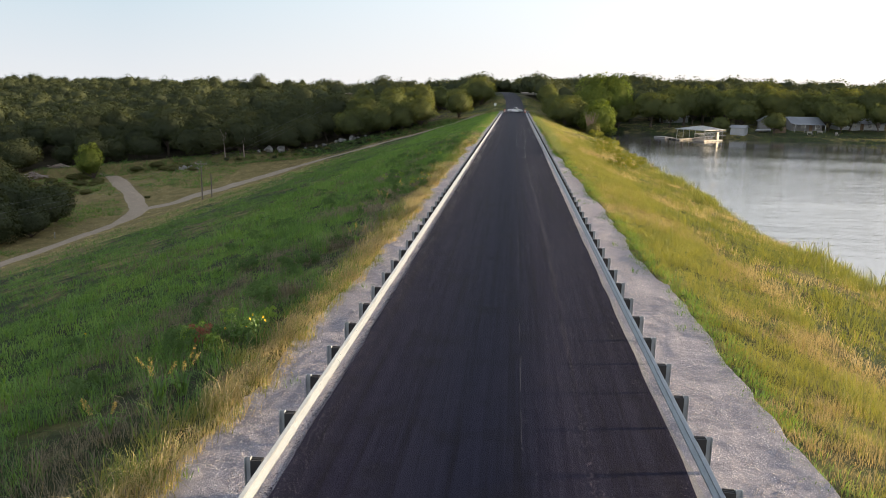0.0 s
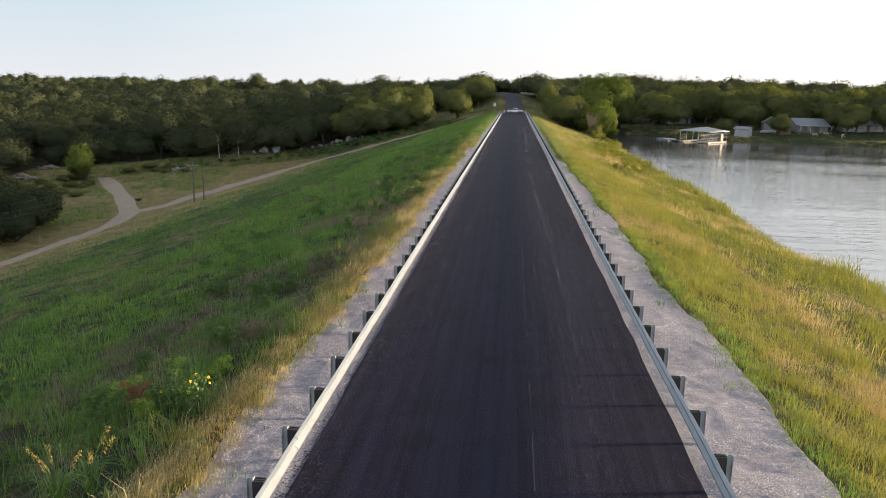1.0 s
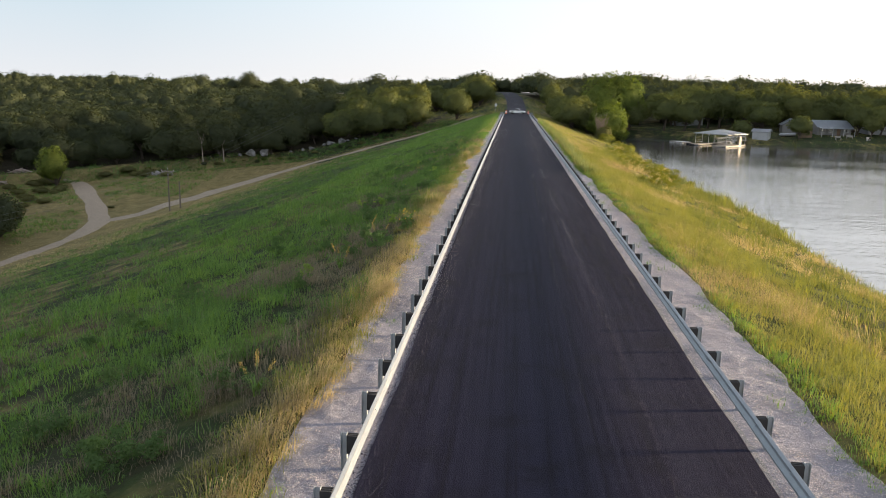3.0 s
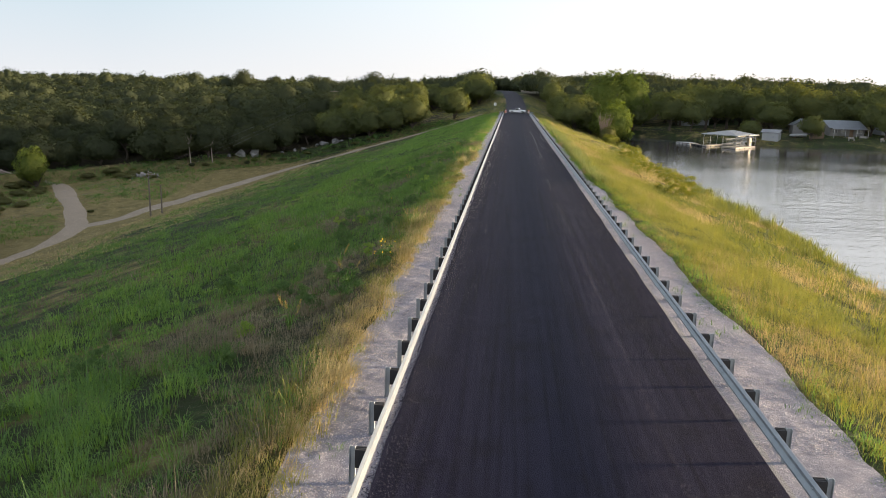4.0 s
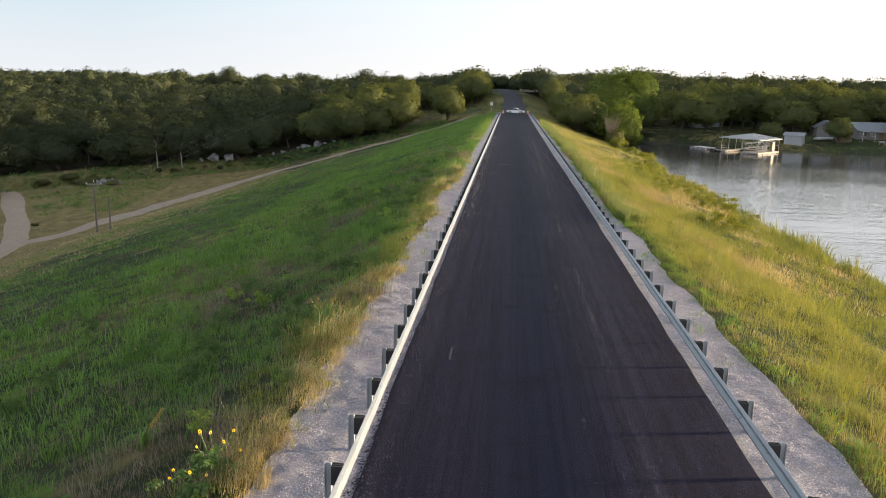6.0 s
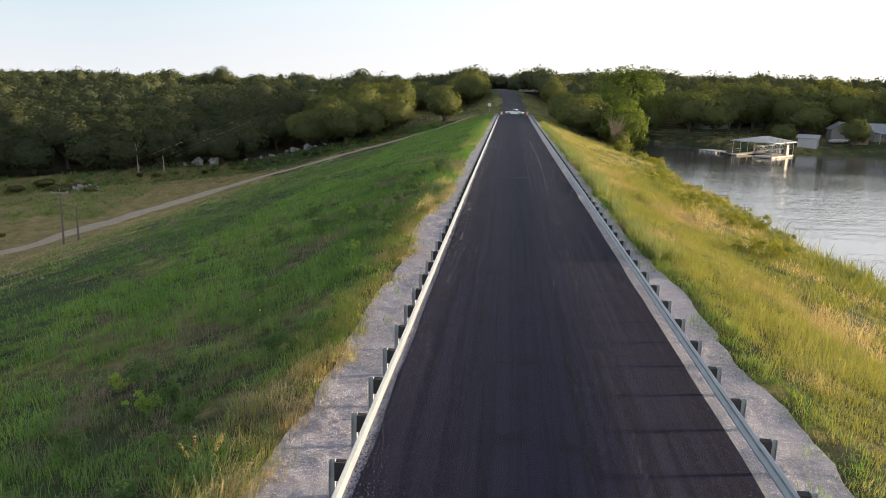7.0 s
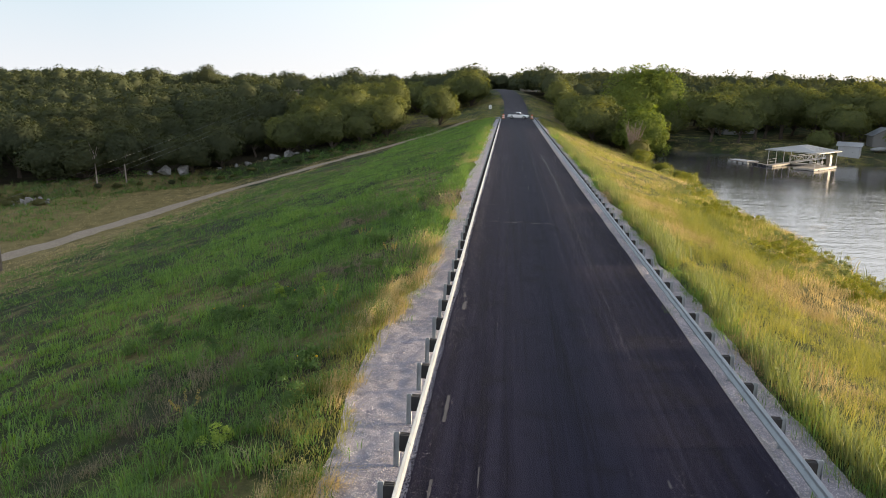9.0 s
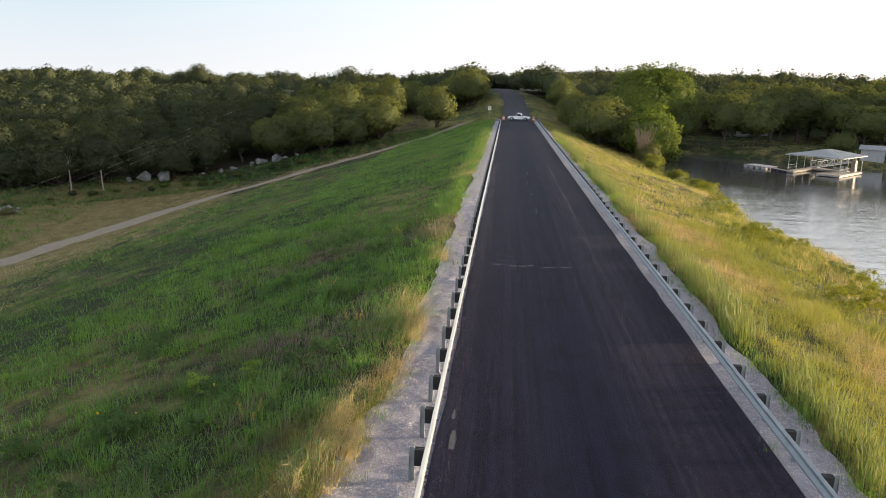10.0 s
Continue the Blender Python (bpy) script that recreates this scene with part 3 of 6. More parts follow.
def ball(rows, cols, low=-1.0):
    """Directions and triangles of a globe, cut off below a height of low."""
    lat = np.linspace(math.asin(low) if low > -1 else -math.pi / 2, math.pi / 2, rows + 1)
    lon = np.arange(cols) * math.tau / cols
    d = np.stack([(np.cos(lat)[:, None] * np.cos(lon)).ravel(), (np.cos(lat)[:, None] * np.sin(lon)).ravel(), np.repeat(np.sin(lat), cols)], 1)
    i = np.arange((rows + 1) * cols).reshape(rows + 1, cols)
    j = np.roll(i, -1, axis=1)
    a, b, c, e = i[:-1].ravel(), j[:-1].ravel(), j[1:].ravel(), i[1:].ravel()
    return d, np.concatenate([np.stack([a, b, c], 1), np.stack([a, c, e], 1)])


def dome(rng, h, r, base, bosses, leaves, size, low=-0.85, core=(9, 14), depth=0.34):
    """A broad crown: leaf sprays over a dome swollen into bosses, with dense foliage inside it."""
    k = rng.normal(size=(bosses, 3))
    k[:, 2] = np.where(k[:, 2] < -0.4, -k[:, 2], k[:, 2])
    k /= np.linalg.norm(k, axis=1)[:, None]
    grow = rng.uniform(0.84, 1.12, bosses)
    wide = 0.92 * math.sqrt(4 * math.pi / bosses)
    mid = base + (h - base) * 0.42

    def place(d, f):
        c = np.clip(d @ k.T, -1, 1)
        near = c.argmax(1)
        swell = np.sqrt(np.clip(1 - (np.arccos(c.max(1)) / wide) ** 2, 0, 1))
        R = (1 - depth + depth * swell) * grow[near] * f
        up = np.where(d[:, 2] > 0, (h - base) * 0.58, (h - base) * 0.46)
        p = np.stack([d[:, 0] * R * r, d[:, 1] * R * r, mid + d[:, 2] * R * up], 1)
        n = d - k[near] * (c.max(1) * 0.70)[:, None]
        return p, n / (np.linalg.norm(n, axis=1)[:, None] + 1e-6)

    d = rng.normal(size=(leaves, 3))
    d /= np.linalg.norm(d, axis=1)[:, None]
    d[:, 2] = np.where(d[:, 2] < low, -d[:, 2], d[:, 2])
    P, n0 = place(d, 1.04 - 0.28 * rng.random(leaves) ** 1.4)
    N = d * 0.5 + n0 * 0.5 + rng.normal(scale=0.5, size=d.shape)
    N /= np.linalg.norm(N, axis=1)[:, None]
    A = np.cross(N, rng.normal(size=N.shape))
    A /= np.linalg.norm(A, axis=1)[:, None]
    B = np.cross(N, A)
    s = (size * (0.5 + 0.9 * rng.random(leaves)))[:, None]
    j = lambda: 0.7 + 0.6 * rng.random((leaves, 1))
    v = np.stack([P + A * s * 1.2 * j(), P - A * s * 0.6 * j() + B * s * 0.8 * j(), P - A * s * 0.6 * j() - B * s * 0.8 * j()], 1).reshape(-1, 3)
    shade = n0 * 0.38 + d * 0.12 + N * 0.85
    shade /= np.linalg.norm(shade, axis=1)[:, None]
    cd, cf = ball(core[0], core[1], low)
    cp, cn = place(cd, 0.74)
    V = np.concatenate([v, cp])
    F = np.concatenate([np.arange(leaves * 3).reshape(-1, 3), cf + leaves * 3])
    return V, F, np.concatenate([np.repeat(shade, 3, axis=0), cd * 0.5 + cn * 0.5]), k


def tree_meshes(seed, h, r, base, bosses, leaves, size, leaf_mat, bark):
    rng = np.random.default_rng(seed)
    v, f, nn, k = dome(rng, h, r, base, bosses, leaves, size)
    crown_me = mesh_of("crown", v, f, leaf_mat, True, nn)
    bm = bmesh.new()
    fork = base * 1.05
    lean = rng.normal(scale=0.25, size=2)
    tube(bm, [(0, 0, -0.5), (lean[0] * 0.3, lean[1] * 0.3, fork * 0.5), (lean[0], lean[1], fork), (lean[0] * 1.3, lean[1] * 1.3, h * 0.72)], [0.036 * h, 0.027 * h, 0.022 * h, 0.006 * h], 7)
    for q in rng.permutation(bosses)[: min(bosses, 9)]:
        a = np.array([lean[0], lean[1], fork * rng.uniform(0.85, 1.2)])
        b = np.array([0, 0, base + (h - base) * 0.42]) + k[q] * np.array([r, r, (h - base) * 0.5]) * 0.8
        mid = a * 0.5 + b * 0.5 + np.array([0, 0, -0.25])
        tube(bm, [tuple(a), tuple(mid), tuple(b)], [0.014 * h, 0.009 * h, 0.003 * h], 5)
    trunk_me = bpy.data.meshes.new("trunk")
    bm.to_mesh(trunk_me)
    bm.free()
    trunk_me.materials.append(bark)
    return trunk_me, crown_me


def tree(meshes, label, category, group, m):
    t = thing("tree" if category == "tree" else "bush", label, category, group, m)
    for nm, me in zip(("trunk", "crown"), meshes):
        new(nm, me).parent = t
    return t


OAK_SHAPES = [(9.5, 4.6, 1.5, 62, 4200), (8.3, 4.3, 1.3, 54, 3800), (10.8, 4.4, 2.0, 70, 4300), (7.8, 5.0, 1.2, 66, 4200), (9.2, 3.6, 1.6, 50, 3400)]
SKIRT_SHAPES = [(8.5, 4.6, 68, 4600), (7.2, 4.2, 58, 4000)]
OAKS = [tree_meshes(10 + k, *sh, 0.185, M_LEAF, M_BARK) for k, sh in enumerate(OAK_SHAPES)]
SKIRTED = [tree_meshes(30 + k, h, r, 0.2, n, lv, 0.185, M_LEAF, M_BARK) for k, (h, r, n, lv) in enumerate(SKIRT_SHAPES)]
# oaks by the lake and abutment, leaf colour lightened for sun and haze
LIT_OAKS = [tree_meshes(20 + k, *sh, 0.185, M_LEAF_LIT, M_BARK) for k, sh in enumerate(OAK_SHAPES)]
LIT_SKIRTED = [tree_meshes(35 + k, h, r, 0.2, n, lv, 0.185, M_LEAF_LIT, M_BARK) for k, (h, r, n, lv) in enumerate(SKIRT_SHAPES)]
GREEN = [tree_meshes(40 + k, h, r, b, n, lv, 0.16, M_LEAF_FRESH, M_BARK) for k, (h, r, b, n, lv) in enumerate([(12.5, 4.8, 1.4, 76, 7000), (7.5, 3.6, 0.3, 56, 5200)])]
BUSHES = [tree_meshes(60 + k, h, r, 0.1, n, lv, 0.10, mt, M_BARK) for k, (h, r, n, lv, mt) in enumerate([(2.4, 1.7, 26, 1900, M_LEAF), (1.6, 1.3, 20, 1600, M_LEAF_FRESH), (3.4, 2.2, 30, 2300, M_LEAF)])]


BRUSH = [tree_meshes(63 + k, h, r, 0.05, n, lv, 0.085, M_PALELEAF, M_BARK) for k, (h, r, n, lv) in enumerate([(1.6, 1.9, 30, 2000), (1.2, 1.5, 24, 1600)])]
OLIVE = tree_meshes(66, 3.2, 1.9, 0.1, 28, 3000, 0.075, M_PALELEAF, M_BARK)
SHORE = tree_meshes(67, 1.8, 1.5, 0.1, 22, 2200, 0.06, M_SHORELEAF, M_BARK)
# The brighter willow leaf colour stands for sun on this lone oak.
LONE = tree_meshes(70, 8.2, 3.2, 0.3, 44, 4200, 0.15, M_LEAF_FRESH, M_BARK)


def put_tree(kind, x, y, scale, label, category, group, rnd, dz=0.0):
    m = pose(x, y, float(land(x, y)) - 0.1 + dz, 0, 0, rnd.uniform(0, 360)) @ Matrix.Diagonal((scale * rnd.uniform(0.98, 1.2), scale * rnd.uniform(0.98, 1.2), scale, 1))
    return tree(kind, label, category, group, m)


rnd = random.Random(11)
OAK = "dark green post oak with a broad domed crown"


def wood_left(x, y):
    edge = (x + 110) * -0.478 + (y - 205) * 0.878
    near = abs(x - float(road_x(y)))
    if x > -62:
        edge = min(edge, near - 9.0) if 258 < y < 432 else edge
        if y < 258 and x > -45:
            edge = min(edge, y - 236 - (x + 45) * 0.55)
    if y < 205:
        return x < -138 and edge > -14
    return edge > (2.5 if x > -100 else 8.0)


def in_view(x, y):
    a = math.degrees(math.atan2(x, y + 4))
    b = math.degrees(math.atan2(x + 2.4, y - 84))
    return -40 < a < 27 and (y > 100)


placed = []
step = 8.3
for i in range(-56, 50):
    for j in range(0, 74):
        x, y = i * step + rnd.uniform(-2.6, 2.6) + (j % 2) * step / 2, 150 + j * step * 0.88 + rnd.uniform(-2.4, 2.4)
        away = math.hypot(x, y)
        if not in_view(x, y) or (away > 470 and rnd.random() < 0.55 and abs(x) > 70) or (away > 360 and rnd.random() < 0.25 and abs(x) > 70):
            continue
        if x < 0:
            if not wood_left(x, y):
                continue
        else:
            lawn = 30 if x > 62 else 36
            if x < 46 and y < 314:
                continue
            if y < far_shore(x) + lawn + 6 * math.sin(x * 0.13) or (abs(x - float(road_x(y))) < 9.5 and y < 432):
                continue
        if abs(x - float(road_x(y))) < 10.5 and y < 432:
            continue
        if -34 < x < 0 and y < 326:      # the meadow behind the abutment
            continue
        placed.append((x, y))

placed.sort(key=lambda p: math.hypot(p[0] * 1.1, p[1] - 110))
SINGLE = 180
for x, y in placed[:SINGLE]:
    edge = (x + 110) * -0.478 + (y - 205) * 0.878
    low, high = (SKIRTED, OAKS) if x < -62 or (x < 0 and y < 240) else (LIT_SKIRTED, LIT_OAKS)
    kinds = low if (x < 0 and edge < 14) or rnd.random() < 0.15 else high
    tall = 0.80 + 0.50 * float(value_noise(np.array(x), np.array(y), 15.0, 51))
    put_tree(kinds[rnd.randrange(len(kinds))], x, y, tall * rnd.uniform(0.88, 1.1), OAK, "tree", "oaks of the wood", rnd)

for x, y, sc in ((-147, 428, 1.4), (-102, 430, 1.25), (-110, 436, 1.35), (-72, 408, 1.4), (-57, 412, 1.5), (-64, 400, 1.3), (-176, 432, 1.4), (-212, 440, 1.35), (-128, 424, 1.2), (58, 372, 1.3), (92, 380, 1.4), (140, 372, 1.35), (176, 366, 1.4), (118, 360, 1.25)):
    put_tree(OAKS[rnd.randrange(5)], x, y, sc, "tall oak standing above the wood", "tree", "oaks of the wood", rnd)

# the far woods: many crowns in one mesh
rng = np.random.default_rng(5)
FV, FF, FN, base_i = [], [], [], 0
for x, y in placed[SINGLE:]:
    tall = 0.56 + 0.40 * float(value_noise(np.array(x), np.array(y), 13.0, 51)) + 0.55 * float(value_noise(np.array(x), np.array(y), 60.0, 52)) + (0.28 if rng.random() < 0.10 and abs(x) > 60 else 0.0)
    h, r = tall * rng.uniform(8.4, 10.6), rng.uniform(4.4, 6.2)
    near = math.hypot(x, y) < 340
    v, f, nn, _ = dome(rng, h, r, 0.6 if y > 395 and abs(x) < 90 else 1.6, 26, 300 if near else 170, 0.36 if near else 0.44, -0.3, (5, 10), 0.34)
    v = v + np.array([x, y, float(land(x, y))])
    FV.append(v)
    FN.append(nn)
    FF.append(f + base_i)
    base_i += len(v)
woods = new("far_woods", mesh_of("far_woods", np.concatenate(FV), np.concatenate(FF), M_LEAF, True, np.concatenate(FN)))
tagged(woods, "dense oak woods covering the far hills", "woods", kind="stuff")


# ---- trees and shrubs that stand alone ----
def spots(kinds, rows, label, category, group):
    for x, y, s in rows:
        put_tree(kinds[rnd.randrange(len(kinds))], x, y, s, label, category, group, rnd)


put_tree(GREEN[0], 25.5, 245.5, 1.42, "tall bright green tree at the water's edge", "tree", "trees by the inlet", rnd)
put_tree(GREEN[0], 31.5, 246.5, 1.30, "tall bright green tree at the water's edge", "tree", "trees by the inlet", rnd)
put_tree(GREEN[1], 25.0, 229.5, 1.45, "light green willow hanging over the water", "tree", "trees by the inlet", rnd)
put_tree(GREEN[1], 24.2, 222.0, 1.35, "light green willow hanging over the water", "tree", "trees by the inlet", rnd)
spots(LIT_SKIRTED, [(14.8, 226.5, 0.95), (14.5, 239, 0.95), (18, 234, 1.05), (19.5, 227.5, 0.85), (33.5, 245, 1.1), (22.5, 231.5, 1.1), (13.0, 232, 0.7), (16.5, 230.5, 0.95), (20.5, 235.5, 1.1), (23.0, 238.5, 1.1)], "dark oak in the grove beside the road", "tree", "trees by the inlet")
spots(LIT_OAKS, [(15.5, 243, 0.95), (12.5, 252, 0.85), (17, 250, 1.0), (13, 262, 0.7), (17, 262, 0.85), (22, 252, 1.05), (13.5, 275, 0.75), (29, 252, 1.1), (12.5, 300, 0.95), (35, 256, 1.0)], "dark oak in the grove beside the road", "tree", "trees by the inlet")
grove = [(11.5 + 6.8 * i + rnd.uniform(-1.5, 1.5), 246 + 7.2 * j + 3 * (i % 2) + rnd.uniform(-1.5, 1.5), rnd.uniform(0.72, 1.0)) for i in range(5) for j in range(9) if i + j > 0 and not (i > 2 and j < 3)]
grove = [(x, y, sc * (1.15 if y < 255 else 0.84)) for x, y, sc in grove]
spots(LIT_OAKS, [p for p in grove if abs(p[0] - float(road_x(p[1]))) > 11.5 and p[1] > far_shore(p[0]) + 8], "tall oak in the wood beside the road", "tree", "oaks of the wood")
# Oaks east of x = 125 are unseen, added to shade lawn and houses.
spots(LIT_OAKS, [(43, 243.5, 1.0), (48.5, 242, 1.1), (54.5, 250, 1.15), (61, 252, 1.2), (67, 247, 1.0), (58, 254, 1.2), (71.5, 252, 1.1), (78, 250, 1.05), (86, 249, 1.1), (93, 251, 1.05), (98.5, 257, 1.1), (104, 256, 1.1), (113, 254, 1.0), (120, 244, 1.1), (130, 242, 1.15), (140, 243, 1.2), (70, 240.5, 1.05), (73.5, 251, 1.25), (85, 252, 1.3), (91.5, 249.5, 1.2), (95.8, 243.5, 1.1), (103, 248, 1.15), (110.5, 247.5, 1.2), (93.4, 234.5, 0.95), (99, 233.5, 0.85), (107, 233.0, 0.9), (113.5, 234.5, 0.9), (107, 257, 1.3), (116, 250, 1.2), (81, 257, 1.3), (152, 236, 1.2), (50, 262, 1.1)], "spreading oak shading the lakeside lawn", "tree", "trees on the lawn")
put_tree(LIT_OAKS[1], 75.0, 225.8, 0.78, "small oak in front of the lake house", "tree", "trees on the lawn", rnd)
put_tree(LIT_OAKS[4], 95.0, 230.0, 0.7, "small oak in front of the lake house", "tree", "trees on the lawn", rnd)
put_tree(LIT_SKIRTED[1], 60.6, 228.5, 0.62, "dense dark green tree beside the white shed", "tree", "trees on the lawn", rnd)
spots([LONE], [(-115.8, 195.5, 1.2)], "lone oak, leaf colour brightened for the evening sun", "tree", "trees in the valley")
spots(SKIRTED, [(-88.5, 118, 1.0), (-86.5, 125, 0.8), (-89.5, 133, 1.0), (-95, 124, 1.3), (-92.5, 142, 0.95), (-98, 134, 1.3), (-92, 109, 1.1), (-104, 128, 1.4), (-106, 143, 1.25), (-101, 116, 1.3), (-100, 147, 0.8), (-112, 150, 1.2), (-116, 162, 1.0), (-124, 171, 0.9), (-131, 178, 1.05), (-137, 196, 1.1), (-112, 136, 1.3), (-120, 152, 1.2), (-127, 164, 1.1)], "low dark oak beside the dirt track", "tree", "trees in the valley")
spots(LIT_SKIRTED, [(-19.5, 260.0, 1.12), (-31, 251, 1.15), (-37, 248, 1.1), (-43, 244.5, 1.05), (-35, 257, 1.15), (-42, 253, 1.2), (-48, 247, 1.1)], "rounded olive-green oak at the end of the dam", "tree", "trees at the abutment")
spots(LIT_SKIRTED, [(-14.8, 317, 1.35), (-19.5, 325, 1.4), (-25, 318, 1.25), (-31, 312, 1.15), (-36, 320, 1.3), (-16, 334, 1.4)], "tall olive-green oak beside the climbing road", "tree", "trees at the abutment")
spots(BRUSH, [(-117.5, 197, 1.2), (-120.5, 194.5, 1.3), (-112, 192, 0.8), (-133, 188, 1.5), (-100.5, 208, 1.1), (-103.5, 209.5, 1.0), (-108, 206, 0.9), (-106, 176, 0.8), (-103, 158, 0.8), (-119, 186, 1.0), (-115, 182, 0.9), (-110, 186, 0.8), (-110.5, 189, 1.0), (-119, 198, 1.1), (-108.7, 172.4, 0.8), (-111, 178, 0.9), (-106.5, 168, 0.8), (-114, 187, 1.0), (-104, 164, 0.7), (-97.5, 206.5, 0.8), (-92, 207.5, 0.8), (-98, 210, 1.0), (-88, 172, 0.5), (-122, 181, 1.1), (-126, 185, 1.2), (-124, 190, 1.1), (-117, 174, 0.9), (-113, 168, 0.9)], "low olive-green shrub in rough growth on the valley floor", "shrub", "shrubs in the valley")
edge_rows = [(-108 + 3.1 * k + rnd.uniform(-1, 1), 206.2 + 3.1 * k * 0.545 + rnd.uniform(-0.6, 1.4), rnd.uniform(0.3, 0.6)) for k in range(24)]
spots(BRUSH + BUSHES[:2], edge_rows, "low shrub along the wood's edge", "shrub", "shrubs along the wood")
spots([SHORE], [(24.3, 187, 1.0), (22.0, 208, 1.2), (23.4, 214, 1.3), (21.0, 203, 0.9), (23.2, 178, 1.0), (23.2, 195, 1.1)], "weedy green shrub on the lake shore", "shrub", "shrubs on the shore")
put_tree(OLIVE, 22.0, 211.6, 1.2, "grey-green shrub at the foot of the dead bush", "shrub", "shrubs on the shore", rnd)


M_DEAD_TWIG = worn("grey_dead_twigs", (0.22, 0.17, 0.13), 0.9, 0.0, 3.0, 0.3, 0.5)


def dead_bush(x, y):
    t = thing("dead_bush", "leafless pale dead bush with many fine twigs", "bush", "", pose(x, y, float(land(x, y)) - 0.1))
    r = random.Random(8)
    for k in range(16):
        bm = bmesh.new()
        a = k * math.tau / 16 + r.uniform(-0.3, 0.3)
        top = Vector((math.cos(a) * r.uniform(0.5, 2.2), math.sin(a) * r.uniform(0.5, 2.2), r.uniform(4.4, 6.8)))
        mid = top * 0.5 + Vector((0, 0, 0.3))
        tube(bm, [(0, 0, 0), tuple(mid), tuple(top)], [0.09, 0.055, 0.02], 5)
        for q in range(22):
            f = r.uniform(0.35, 0.97)
            b = top * f
            e = b + Vector((r.uniform(-0.8, 0.8), r.uniform(-0.8, 0.8), r.uniform(0.4, 1.2)))
            tube(bm, [tuple(b), tuple(e)], [0.022, 0.009], 4)
        part("branch", bm, M_DEAD_TWIG, t)


dead_bush(21.3, 214.0)


def bare_trunk(x, y, h):
    t = thing("slender_tree", "slender pale-trunked tree with a thin crown", "tree", "trees in the valley", pose(x, y, float(land(x, y)) - 0.2))
    r = random.Random(int(h * 10))
    bm = bmesh.new()
    tube(bm, [(0, 0, 0), (-0.2, 0, h * 0.4), (-0.5, 0.1, h * 0.75)], [0.17, 0.13, 0.07], 6)
    for k in range(5):
        tube(bm, [(-0.3, 0, h * (0.45 + 0.05 * k)), (r.uniform(-1.6, 1.2), r.uniform(-1, 1), h * (0.75 + 0.04 * k))], [0.06, 0.02], 5)
    part("trunk", bm, M_PALE_BARK, t)
    g = np.random.default_rng(int(h * 10))
    c = np.array([(g.uniform(-1.8, 1.3), g.uniform(-1.2, 1.2), h * g.uniform(0.78, 1.0)) for _ in range(8)])
    v, f, nn = leaf_cloud(g, c, g.uniform(0.7, 1.1, 8), np.full(8, 110), 0.2)
    new("crown", mesh_of("crown", v, f, M_LEAF)).parent = t


bare_trunk(-86.8, 219.6, 10.0)
bare_trunk(-81.8, 222.2, 8.6)


# ---- boulders, rubble and logs ----
M_ROCK = worn("grey_white_boulder", (0.20, 0.195, 0.19), 0.95, 0.0, 1.5, 0.8, 0.9)
M_ROCK_PALE = worn("grey_white_boulder_face", (0.33, 0.32, 0.31), 0.95, 0.0, 1.2, 0.8, 0.9)
M_RUBBLE = worn("broken_concrete", (0.27, 0.255, 0.235), 0.9, 0.0, 1.5, 0.35, 0.6)


def boulder(name, x, y, size, seed, mat, label, category, group):
    """A broken rock: the hull of scattered points, its edges slightly worn."""
    r = random.Random(seed)
    bm = bmesh.new()
    for k in range(13):
        d = Vector((r.gauss(0, 1), r.gauss(0, 1), r.gauss(0, 1))).normalized() * r.uniform(0.75, 1.1)
        bm.verts.new((d.x, d.y, max(d.z, -0.5)))
    hull = bmesh.ops.convex_hull(bm, input=bm.verts[:])
    bmesh.ops.delete(bm, geom=[v for v in hull["geom_interior"] if isinstance(v, bmesh.types.BMVert)], context="VERTS")
    bmesh.ops.bevel(bm, geom=bm.edges[:], offset=0.03, segments=1, affect="EDGES")
    ob = part(name, bm, mat)
    ob.matrix_world = pose(x, y, float(land(x, y)) + 0.3 * size[2], 0, 0, seed * 57) @ Matrix.Diagonal((*size, 1))
    return tagged(ob, label, category, group)


rr = random.Random(4)
for k, (x, y, w, hz) in enumerate(((-76.0, 227.6, 1.8, 1.8), (-72.6, 229.4, 2.1, 2.0), (-78.8, 226.6, 0.7, 0.7), (-71.0, 231.2, 0.6, 0.6), (-63.0, 236.0, 0.9, 0.7), (-60.6, 237.0, 1.2, 0.9), (-55.5, 240.5, 1.9, 1.0), (-52.4, 241.2, 1.7, 1.3), (-57.2, 239.4, 0.8, 0.8), (-50.8, 242.4, 0.8, 0.6), (-66.0, 233.6, 0.7, 0.5), (-48.5, 243.6, 0.6, 0.5))):
    boulder("boulder", x, y, (w, w * rr.uniform(0.7, 0.9), hz), k + 1, M_ROCK_PALE if k < 2 else M_ROCK, "pale grey broken boulder at the wood's edge", "boulder", "boulders at the wood's edge")
rr = random.Random(21)
for k in range(16):
    a, d = rr.uniform(0, math.tau), rr.uniform(0, 4.2)
    s = rr.uniform(0.35, 0.7) + 0.6 * (1 - d / 4.2) * rr.random()
    boulder("rubble_block", -95.5 + math.cos(a) * d * 1.3, 208.5 + math.sin(a) * d * 0.7, (s, s * rr.uniform(0.5, 0.9), s * rr.uniform(0.55, 1.15)), 20 + k, M_RUBBLE, "broken pale concrete block dumped in weeds", "rubble", "dumped rubble")


